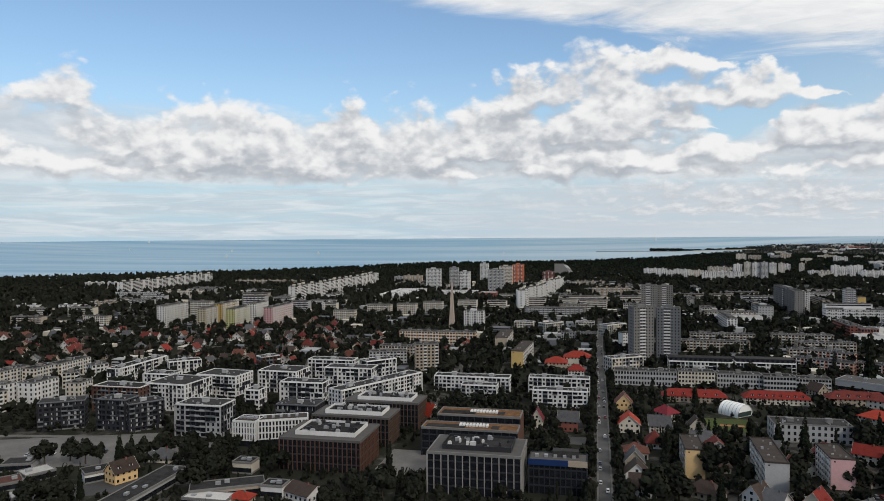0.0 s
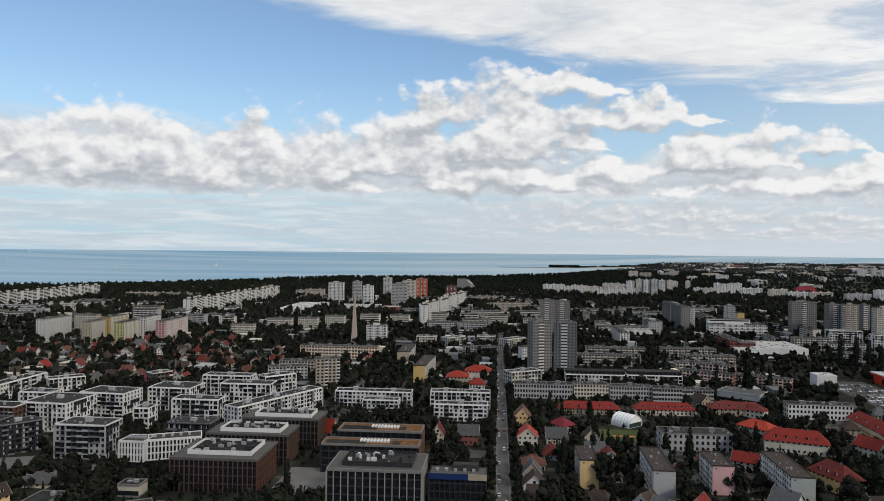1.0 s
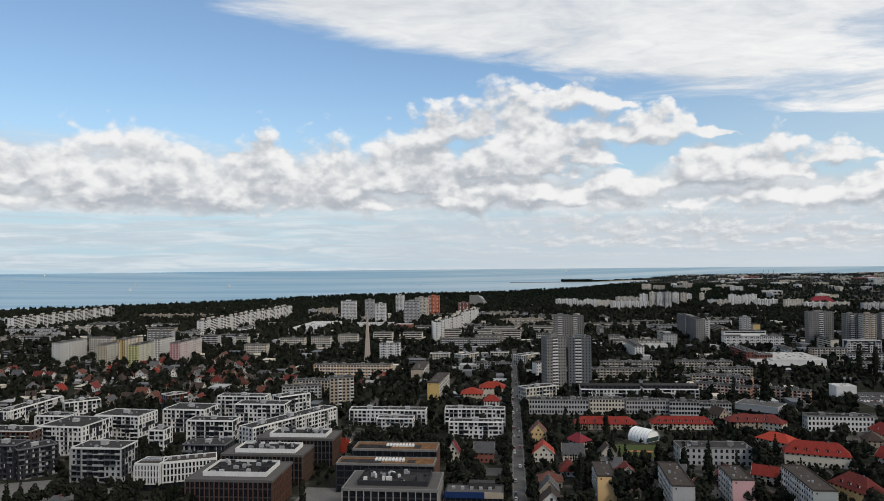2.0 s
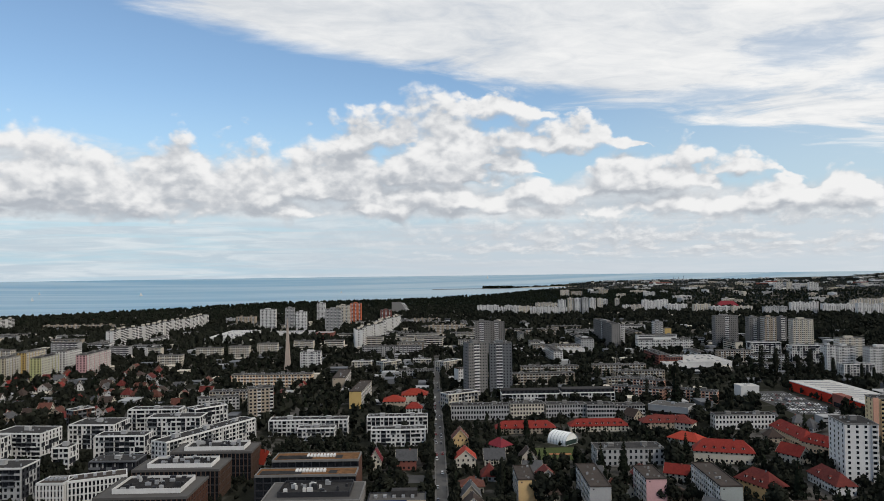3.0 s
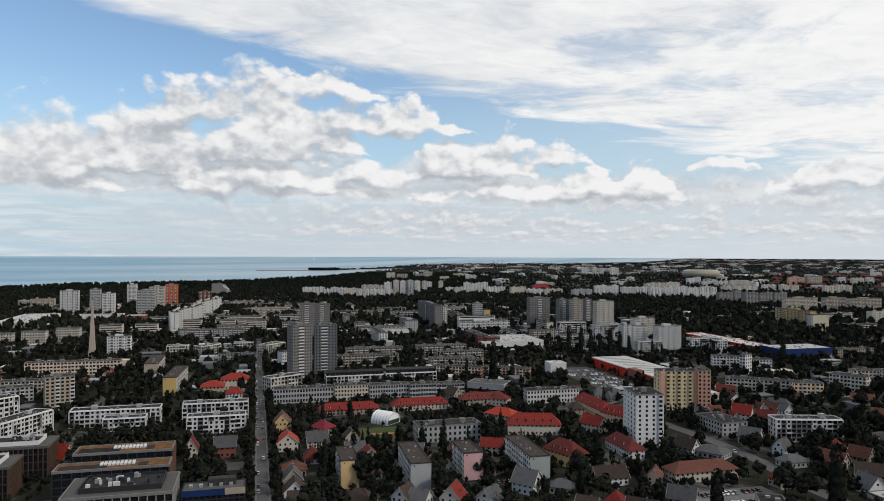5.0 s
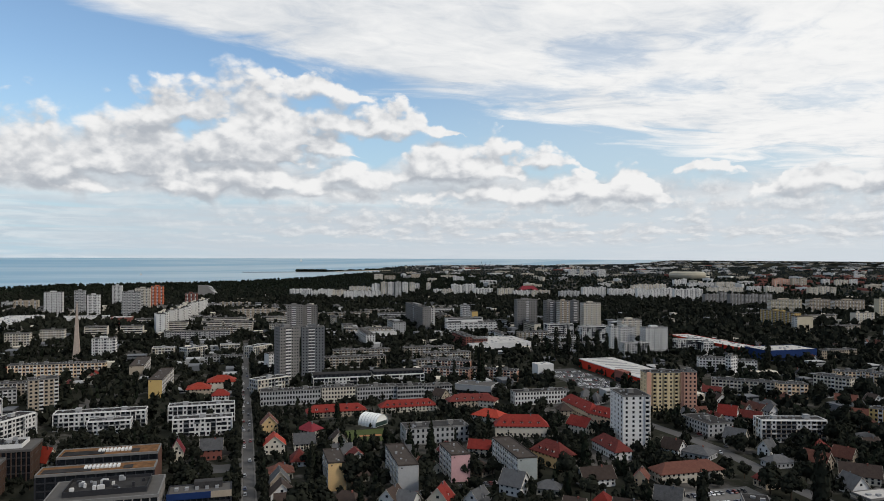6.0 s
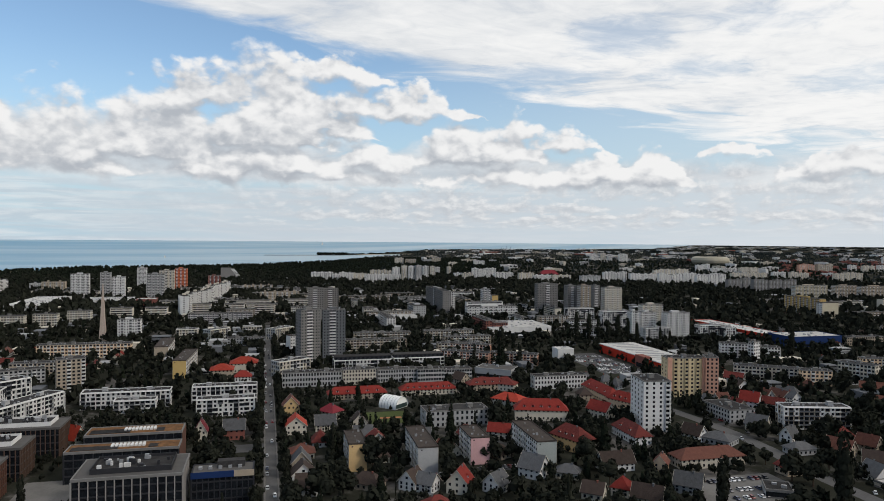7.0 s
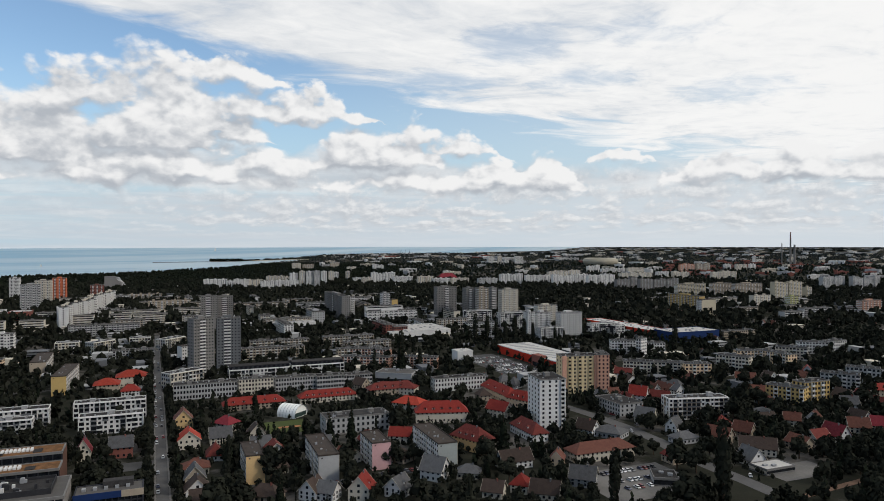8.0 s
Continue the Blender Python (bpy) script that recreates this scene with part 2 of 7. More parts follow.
SEDUM = material("green_roof_sedum", (0.14, 0.070, 0.030), 0.95, grain=(0.3, 4.0), spread=(0.5, 0.3), bump=0.4)
CONCRETE = material("concrete", (0.17, 0.164, 0.155), 0.85, grain=(0.3, 3.0), spread=(0.15, 0.1))
METAL = material("zinc_sheet", (0.30, 0.305, 0.31), 0.5, 0.3, grain=(0.5, 4.0), spread=(0.1, 0.06))
GLASS = material("window_glass", (0.012, 0.014, 0.017), 0.2, grain=(0.4, 0.9), spread=(0.5, 0.5), spec=0.2)
DARK = material("dark_metal", (0.03, 0.03, 0.033), 0.5, grain=(0.5, 4.0))
AVENUE_ASPHALT = material("worn_asphalt", (0.092, 0.089, 0.087), 0.92, grain=(0.05, 0.8), spread=(0.22, 0.14))
ASPHALT = material("asphalt", (0.062, 0.061, 0.060), 0.92, grain=(0.05, 0.8), spread=(0.22, 0.14), bump=0.2)
PAVING = material("concrete_paving", (0.14, 0.133, 0.124), 0.9, grain=(0.06, 0.7), spread=(0.25, 0.14))
LAWN = material("lawn", (0.055, 0.070, 0.022), 0.95, grain=(0.06, 0.9), spread=(0.3, 0.25), bump=0.3)
BARK = material("bark", (0.07, 0.05, 0.035), 0.95, grain=(1.0, 9.0), spread=(0.3, 0.3), bump=0.6)
RUBBER = material("tyre_rubber", (0.02, 0.02, 0.02), 0.85)


def leafy(name, colour, tint):
    """Foliage: every leaf clump, and every few metres of crown, a little different."""
    m = bpy.data.materials.new(name)
    m.use_nodes = True
    k = Graph(m.node_tree)
    at = k.node("ShaderNodeNewGeometry").outputs["Position"]
    patch = k.noise(at, 0.07, 3.0, 0.6)
    island = k.node("ShaderNodeNewGeometry").outputs["Random Per Island"]
    f = k.math("MULTIPLY_ADD", island, 0.25, k.math("MULTIPLY_ADD", patch, 1.5, -0.5), clamp=True)
    bsdf = k.node("ShaderNodeBsdfPrincipled")
    k.put(k.mix(f, (*colour, 1), (*tint, 1)), bsdf.inputs["Base Color"])
    bsdf.inputs["Roughness"].default_value = 0.7
    bsdf.inputs["Specular IOR Level"].default_value = 0.0
    k.link(bsdf.outputs[0], k.node("ShaderNodeOutputMaterial").inputs[0])
    return m


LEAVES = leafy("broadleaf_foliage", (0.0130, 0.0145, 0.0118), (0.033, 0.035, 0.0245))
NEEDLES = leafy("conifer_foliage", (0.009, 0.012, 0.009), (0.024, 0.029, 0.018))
# paler and bluer: distance haze is put into this leaf colour
HAZED_LEAVES = leafy("hazed_foliage", (0.020, 0.026, 0.027), (0.042, 0.048, 0.045))
COPPER_LEAVES = leafy("copper_foliage", (0.035, 0.008, 0.010), (0.075, 0.018, 0.018))


def random_paint(name, colours, rough=0.3):
    """Paint whose colour is drawn from a few, one for each thing."""
    m = bpy.data.materials.new(name)
    m.use_nodes = True
    k = Graph(m.node_tree)
    ramp = k.node("ShaderNodeValToRGB")
    ramp.color_ramp.interpolation = "CONSTANT"
    for i, c in enumerate(colours):
        e = ramp.color_ramp.elements[0] if i == 0 else ramp.color_ramp.elements.new(i / len(colours))
        e.color = (*c, 1)
    k.put(k.node("ShaderNodeObjectInfo").outputs["Random"], ramp.inputs[0])
    bsdf = k.node("ShaderNodeBsdfPrincipled")
    k.link(ramp.outputs[0], bsdf.inputs["Base Color"])
    bsdf.inputs["Roughness"].default_value = rough
    k.link(bsdf.outputs[0], k.node("ShaderNodeOutputMaterial").inputs[0])
    return m


CAR_PAINT = random_paint("car_paint", [(0.72, 0.72, 0.72), (0.03, 0.03, 0.035), (0.35, 0.36, 0.37), (0.10, 0.10, 0.11), (0.66, 0.66, 0.64), (0.20, 0.205, 0.21), (0.16, 0.02, 0.02), (0.04, 0.05, 0.09), (0.5, 0.5, 0.5)])


# ---- how things are placed and put together ----
GRID = -12.5


def shrink(d):
    """Past 2.4 km the land is drawn in towards the eye along its own line of sight, so that the true horizon fits in reach."""
    return 1.0 if d <= 2400 else (2400 + 2300 * (1 - 2400 / d)) / d


def site(x, y, yaw=0.0, size=1.0):
    s = shrink(math.hypot(x, y))
    return Matrix.Translation((0, 0, EYE)) @ Matrix.Scale(s, 4) @ pose(x, y, -EYE, 0, 0, yaw) @ Matrix.Scale(size, 4)


class Shape:
    """Corners and faces of one mesh."""

    def __init__(self):
        self.v, self.f, self.boxes = [], [], []

    def face(self, *pts):
        n = len(self.v)
        self.v += pts
        self.f.append(tuple(range(n, n + len(pts))))

    def box(self, x0, x1, y0, y1, z0, z1):
        n = len(self.v)
        self.boxes.append((x0, x1, y0, y1, z0, z1))
        self.v += [(x0, y0, z0), (x1, y0, z0), (x1, y1, z0), (x0, y1, z0), (x0, y0, z1), (x1, y0, z1), (x1, y1, z1), (x0, y1, z1)]
        self.f += [tuple(n + i for i in q) for q in ((3, 2, 1, 0), (4, 5, 6, 7), (0, 1, 5, 4), (1, 2, 6, 5), (2, 3, 7, 6), (3, 0, 4, 7))]

    def loft(self, rings, closed=True):
        """Joins rings of equal length from bottom to top, and caps both ends."""
        n, k = len(self.v), len(rings[0])
        for r in rings:
            self.v += r
        for j in range(len(rings) - 1):
            for i in range(k):
                a, b = n + j * k + i, n + j * k + (i + 1) % k
                self.f.append((a, b, b + k, a + k))
        if closed:
            self.f += [tuple(n + i for i in reversed(range(k))), tuple(n + (len(rings) - 1) * k + i for i in range(k))]

    def tube(self, x, y, z0, z1, r0, r1, k=10):
        self.loft([[(x + r * math.cos(2 * math.pi * i / k), y + r * math.sin(2 * math.pi * i / k), z) for i in range(k)] for z, r in ((z0, r0), (z1, r1))])

    def ring(self, x0, x1, y0, y1, z0, z1, w):
        """A parapet round a rectangle."""
        self.box(x0, x1, y0, y0 + w, z0, z1)
        self.box(x0, x1, y1 - w, y1, z0, z1)
        self.box(x0, x0 + w, y0 + w, y1 - w, z0, z1)
        self.box(x1 - w, x1, y0 + w, y1 - w, z0, z1)

    def mesh(self, name, mat):
        me = bpy.data.meshes.new(name)
        me.from_pydata(self.v, [], self.f)
        me.materials.append(mat)
        return me


def part(name, shape, mat, parent, label="", at=None):
    me = shape if isinstance(shape, bpy.types.Mesh) else shape.mesh(name, mat)
    ob = new(name, me)
    ob.parent = parent
    if at:
        ob.location = at
    return tagged(ob, label)


HOUSE_WORDS = ("small house with a red tiled roof among trees", "small gabled house with a dark roof among trees", "pale detached house with a pitched roof")
TAKEN = []
LOW = []


def thing(name, x, y, yaw, label, category, group="", L=0, D=0, size=1.0):
    ob = tagged(new(name), label, category, group)
    ob.empty_display_size = 0.5
    ob.matrix_world = site(x, y, yaw, size)
    if L:
        TAKEN.append((x, y, radians(yaw), L / 2, D / 2))
        d = math.hypot(x, y)
        if d < 660 and label not in HOUSE_WORDS:
            LOW.append((x - x / d * (14 + D * 0.35), y - y / d * (14 + D * 0.35), 5 + L * 0.5))
    return ob


def free(x, y, r):
    for cx, cy, a, hx, hy in TAKEN:
        ex, ey = x - cx, y - cy
        if ex * ex + ey * ey > (hx + hy + r) ** 2:
            continue
        if abs(ex * math.cos(a) + ey * math.sin(a)) < hx + r and abs(-ex * math.sin(a) + ey * math.cos(a)) < hy + r:
            return False
    return True


# woods and allotments without buildings: x, y, radius
WOODS = [(1080, 1190, 95), (1150, 1150, 100), (1245, 1150, 90), (1300, 1290, 110), (1430, 1290, 60), (940, 1560, 90), (2610, 2660, 260), (990, 790, 110), (1050, 690, 110), (1150, 640, 60), (1119, 583, 110), (860, 610, 90), (930, 520, 70), (1210, 1400, 70)]


def wooded(x, y):
    return any((x - a) ** 2 + (y - b) ** 2 < r * r for a, b, r in WOODS)


def polar(az, d):
    return d * math.sin(radians(az)), d * math.cos(radians(az))


# ---- ground, water and shore ----
def shore(az):
    """Distance of the water's edge in each direction."""
    pts = ((-80, 2350), (-32, 2300), (-25, 2230), (-17, 2500), (-8, 2680), (0, 3020), (9.5, 3100), (13.3, 3320), (17.5, 3640), (19.0, 3950), (19.8, 4250), (21.2, 4700), (23.2, 5150), (23.6, 6400), (25, 7600), (28, 8050), (32, 8600), (36.5, 8800), (38.5, 9900), (43, 10800), (44.4, 13500), (46, 20900))
    for (a, d), (b, e) in zip(pts, pts[1:]):
        if a <= az <= b:
            return d + (e - d) * (az - a) / (b - a)
    return pts[0][1] if -120 < az < -80 else 30000.0


RINGS = [0, 120, 250, 400, 600, 850, 1150, 1500, 1900, 2400, 2600, 2900, 3300, 3800, 4500, 5500, 7000, 9000, 12000, 16000, 20460]


def spot(az, d, z=0.0):
    s = shrink(d)
    x, y = polar(az, d)
    return (x * s, y * s, EYE + (z - EYE) * s)


def sheet_of(name, rows, mat, label, category):
    """A sheet from rows of points."""
    s = Shape()
    for a, b in zip(rows, rows[1:]):
        for i in range(len(a) - 1):
            s.face(a[i], a[i + 1], b[i + 1], b[i])
    me = s.mesh(name, mat)
    b = bmesh.new()
    b.from_mesh(me)
    bmesh.ops.remove_doubles(b, verts=b.verts, dist=0.001)
    bmesh.ops.recalc_face_normals(b, faces=b.faces)
    b.to_mesh(me)
    b.free()
    return tagged(new(name, me), label, category, kind="structure")


def ground_material():
    m = bpy.data.materials.new("town_ground")
    m.use_nodes = True
    k = Graph(m.node_tree)
    at = k.node("ShaderNodeNewGeometry").outputs["Position"]
    big = k.noise(at, 0.012, 5.0, 0.6)
    mid = k.noise(at, 0.09, 5.0, 0.65)
    fine = k.noise(at, 0.8, 4.0, 0.6)
    grass = k.mix(mid, (0.019, 0.020, 0.016, 1), (0.037, 0.037, 0.028, 1))
    bare = k.mix(mid, (0.062, 0.058, 0.053, 1), (0.13, 0.121, 0.111, 1))
    mixed = k.mix(k.smooth(k.math("MULTIPLY_ADD", mid, 0.35, big), 0.68, 0.81), grass, bare)
    v = k.math("MULTIPLY_ADD", fine, 0.5, 0.75)
    bsdf = k.node("ShaderNodeBsdfPrincipled")
    k.put(k.vec("MULTIPLY", mixed, k.join(v, v, v)), bsdf.inputs["Base Color"])
    bsdf.inputs["Roughness"].default_value = 0.95
    bsdf.inputs["Specular IOR Level"].default_value = 0.0
    k.link(bsdf.outputs[0], k.node("ShaderNodeOutputMaterial").inputs[0])
    return m


def water_material():
    m = bpy.data.materials.new("sea_water")
    m.use_nodes = True
    k = Graph(m.node_tree)
    at = k.node("ShaderNodeNewGeometry").outputs["Position"]
    long = k.node("ShaderNodeMapping")
    long.inputs["Rotation"].default_value[2] = radians(12)
    long.inputs["Scale"].default_value = (0.0006, 0.006, 0.006)
    k.put(at, long.inputs["Vector"])
    drift = k.noise(long.outputs[0], 1.0, 6.0, 0.6, 0.4)
    bsdf = k.node("ShaderNodeBsdfPrincipled")
    # the sky's reflection is partly put into these pale base colours
    k.put(k.mix(k.smooth(drift, 0.38, 0.66), (0.12, 0.27, 0.37, 1), (0.30, 0.40, 0.45, 1)), bsdf.inputs["Base Color"])
    bsdf.inputs["Roughness"].default_value = 0.36
    bsdf.inputs["IOR"].default_value = 1.33
    k.link(bsdf.outputs[0], k.node("ShaderNodeOutputMaterial").inputs[0])
    return m


sheet_of("ground", [[spot(a, min(d, shore((a + 180) % 360 - 180) + 40)) for a in range(0, 361)] for d in RINGS], ground_material(), "dark grassy and built-up ground of the town", "ground")
SEA_AZ = [a * 0.5 for a in range(-160, 93)]
sheet_of("water", [[spot(a, shore(a) + (21600 - shore(a)) * q ** 2, 0.6) for a in SEA_AZ] for q in [i / 24 for i in range(25)]], water_material(), "calm grey-blue sea reaching to the horizon", "sea")
HEAD = [(16.3, 5000, 5120), (17.0, 4960, 5230), (18.2, 5000, 5260), (19.5, 5120, 5330), (21.0, 5300, 5600), (22.4, 5420, 6000), (23.9, 5500, 6900)]
sheet_of("headland", [[spot(a, near_edge + (far_edge - near_edge) * q, 2.0) for a, near_edge, far_edge in HEAD] for q in (0, 0.34, 0.67, 1)], ground_material(), "low wooded headland beyond the harbour inlet", "headland")
SAND = material("beach_sand", (0.42, 0.36, 0.27), 0.9, grain=(0.01, 0.2))
sheet_of("beach", [[spot(a, shore(a) + o, 0.3) for a in SEA_AZ] for o in (-55, 4)], SAND, "narrow pale sandy beach along the sea", "beach")
sheet_of("beach", [[spot(a, near_edge + o, 2.6) for a, near_edge, _ in HEAD[3:]] for o in (-60, 70)], SAND, "pale strand of the harbour inlet", "beach")


def strip(name, pts, width, z, mat, label, category):
    """A road or path along a line of points."""
    s = Shape()
    side = []
    for i, p in enumerate(pts):
        a, b = Vector(pts[max(i - 1, 0)]), Vector(pts[min(i + 1, len(pts) - 1)])
        n = (b - a).normalized()
        side.append((Vector(p) + Vector((-n.y, n.x)) * width / 2, Vector(p) - Vector((-n.y, n.x)) * width / 2))
    for (a, b), (c, d) in zip(side, side[1:]):
        s.face((*b, z), (*d, z), (*c, z), (*a, z))
        s.face((*b, z - 0.3), (*d, z - 0.3), (*d, z), (*b, z))
        s.face((*c, z - 0.3), (*a, z - 0.3), (*a, z), (*c, z))
        u, w = (a + b) / 2, (c + d) / 2
        TAKEN.append(((u.x + w.x) / 2, (u.y + w.y) / 2, math.atan2(w.y - u.y, w.x - u.x), (w - u).length / 2, width / 2))
    return tagged(new(name, s.mesh(name, mat)), label, category, kind="structure")


def yard(name, x, y, yaw, L, D, z, mat, label, category):
    """A paved or planted rectangle."""
    s = Shape()
    s.box(-L / 2, L / 2, -D / 2, D / 2, -0.3, z)
    ob = tagged(new(name, s.mesh(name, mat)), label, category, kind="structure")
    ob.matrix_world = site(x, y, yaw)
    TAKEN.append((x, y, radians(yaw), L / 2, D / 2))
    return ob


# ---- buildings ----
NEAR = 405.0


def detail(x, y):
    return math.hypot(x, y) < 620


def flat_roof(b, L, D, h, deck=BITUMEN, rim=None, hut=1, hut_mat=None, rng=None):
    rng = rng or random.Random(int(L * 100 + D))
    s = Shape()
    s.ring(-L / 2 - 0.15, L / 2 + 0.15, -D / 2 - 0.15, D / 2 + 0.15, h - 0.25, h + 0.55, 0.45)
    part("parapet", s, rim or CONCRETE, b)
    s = Shape()
    s.box(-L / 2 + 0.3, L / 2 - 0.3, -D / 2 + 0.3, D / 2 - 0.3, h - 0.1, h + 0.12)
    part("roof", s, deck, b)
    for i in range(hut):
        s = Shape()
        cx = -L / 2 + L * (i + 0.5) / hut
        w, d, t = min(1.8, L * 0.16), min(1.6, D * 0.18), 1.7 + rng.random()
        s.box(cx - w, cx + w, -d, d, h + 0.12, h + t)
        s.box(cx - w - 0.2, cx + w + 0.2, -d - 0.2, d + 0.2, h + t, h + t + 0.2)
        part("roof_hut", s, hut_mat or CONCRETE, b)
    if b.matrix_world.translation.length > 1000:
        return
    s = Shape()
    for i in range(max(2, int(L / 3.5))):
        vx, vy = rng.uniform(-L / 2 + 1.2, L / 2 - 1.2), rng.uniform(-D / 2 + 1.2, D / 2 - 1.2)
        q = rng.uniform(0.25, 0.7)
        s.box(vx - q, vx + q, vy - q * 0.6, vy + q * 0.6, h + 0.12, h + 0.12 + rng.uniform(0.5, 1.3))
    tagged(part("roof_vents", s, METAL, b), kind="stuff")


def bays(L, bay):
    n = max(1, round(L / bay))
    return [-L / 2 + L * (i + 0.5) / n for i in range(n)]


def window_ring(L, D, bay, w, z0, z1, front=None, sides=True, skip=()):
    """The windows of one storey on all sides, slightly proud of the wall."""
    s = Shape()
    for i, c in enumerate(bays(L, bay)):
        if i in skip:
            s.box(c - w * 0.75, c + w * 0.75, -D / 2 - 0.05, -D / 2 + 0.1, z0 - 0.5, z1)
        else:
            s.box(c - w / 2, c + w / 2, -D / 2 - 0.05, -D / 2 + 0.1, z0, z1)
        s.box(c - w / 2, c + w / 2, D / 2 - 0.1, D / 2 + 0.05, z0, z1)
    if sides:
        for c in bays(D, bay * 1.3):
            for x in (-L / 2, L / 2):
                s.box(x - 0.05, x + 0.05, c - w / 2, c + w / 2, z0, z1)
    return s


UNITS = {}


def unit(name, mat, boxes, mid):
    """A shared mesh for pieces that are alike."""
    key = (name, mat.name, tuple(round(q - mid[i // 2], 2) for b in boxes for i, q in enumerate(b)))
    if key not in UNITS:
        s = Shape()
        for b in boxes:
            s.box(*[q - mid[i // 2] for i, q in enumerate(b)])
        UNITS[key] = s.mesh(name, mat)
    return UNITS[key]


def storeys(b, n, z0, step, shape, mat, name, near, pieces=1):
    """Puts one storey's pieces on every storey: piece by piece on the nearest blocks, joined storey by storey in the middle distance, in one part far off."""
    d = math.hypot(b.matrix_world.translation.x, b.matrix_world.translation.y)
    if d < NEAR:
        for j in range(0, len(shape.boxes), pieces):
            group = shape.boxes[j:j + pieces]
            mid = [(min(q[k] for q in group) + max(q[k + 1] for q in group)) / 2 for k in (0, 2, 4)]
            me = unit(name, mat, group, mid)
            for i in range(n):
                part(name, me, mat, b, at=(mid[0], mid[1], mid[2] + z0 + i * step))
    elif near:
        me = shape.mesh(name + "_row", mat)
        for i in range(n):
            tagged(part(name + "_row", me, mat, b, at=(0, 0, z0 + i * step)), kind="stuff")
    else:
        s = Shape()
        for i in range(n):
            k = len(s.v)
            s.v += [(x, y, z + z0 + i * step) for x, y, z in shape.v]
            s.f += [tuple(q + k for q in f) for f in shape.f]
        tagged(part(name + "_rows", s, mat, b), kind="stuff")


def body(b, L, D, h, mat, plinth=CONCRETE):
    s = Shape()
    s.box(-L / 2, L / 2, -D / 2, D / 2, -0.5, h)
    part("wall", s, mat, b)
    if b.matrix_world.translation.length > 560:
        return
    s = Shape()
    s.box(-L / 2 - 0.12, L / 2 + 0.12, -D / 2 - 0.12, D / 2 + 0.12, -0.5, 0.9)
    part("plinth", s, plinth, b)


def panel(x, y, yaw, L, D, h, n, label, wall="cream", balc=2, bay=3.3, name="apartment_block", accent="white", hut=None, edge=None):
    """A prefabricated block: rows of windows, and balconies in every few bays."""
    b = thing(name, x, y, yaw, label, "apartment block", "apartment blocks of the town", L, D)
    near, step = detail(x, y), h / n
    far = math.hypot(x, y) > 1150
    body(b, L, D, h, PLASTER[wall])
    cs = bays(L, bay)
    with_balcony = [i for i in range(len(cs)) if balc and i % balc == balc - 1]
    if far:
        s = Shape()
        for q in (-D / 2 - 0.05, D / 2 - 0.05):
            s.box(-L * 0.47, L * 0.47, q, q + 0.1, step * 0.36, step * 0.78)
        storeys(b, n, 0, step, s, GLASS, "window", near)
    else:
        storeys(b, n, 0, step, window_ring(L, D, bay, 1.45 if near else 1.9, step * 0.30, step * 0.84, skip=with_balcony), GLASS, "window", near)
    if with_balcony:
        s = Shape()
        w = min(3.0, L / len(cs) * 0.94) / 2
        for i in with_balcony:
            s.box(cs[i] - w, cs[i] + w, -D / 2 - 1.1, -D / 2, step * 0.02, step * 0.08)
            s.box(cs[i] - w, cs[i] + w, -D / 2 - 1.15, -D / 2 - 1.05, step * 0.08, step * 0.42)
            if not far:
                s.box(cs[i] - w, cs[i] - w + 0.1, -D / 2 - 1.05, -D / 2, step * 0.08, step * 0.9)
                s.box(cs[i] + w - 0.1, cs[i] + w, -D / 2 - 1.05, -D / 2, step * 0.08, step * 0.9)
        storeys(b, n, 0, step, s, PLASTER[accent], "balcony", near, 4)
    if edge:
        for q in (-L / 2, L / 2 - 3.4):
            s = Shape()
            s.box(q, q + 3.4, -D / 2 - 1.25, -D / 2 - 0.06, 0, h + 0.5)
            part("stair_bay", s, PLASTER[edge], b, "plain salmon stair bay")
    flat_roof(b, L, D, h, hut=hut if hut is not None else max(1, int(L / 20)))
    return b


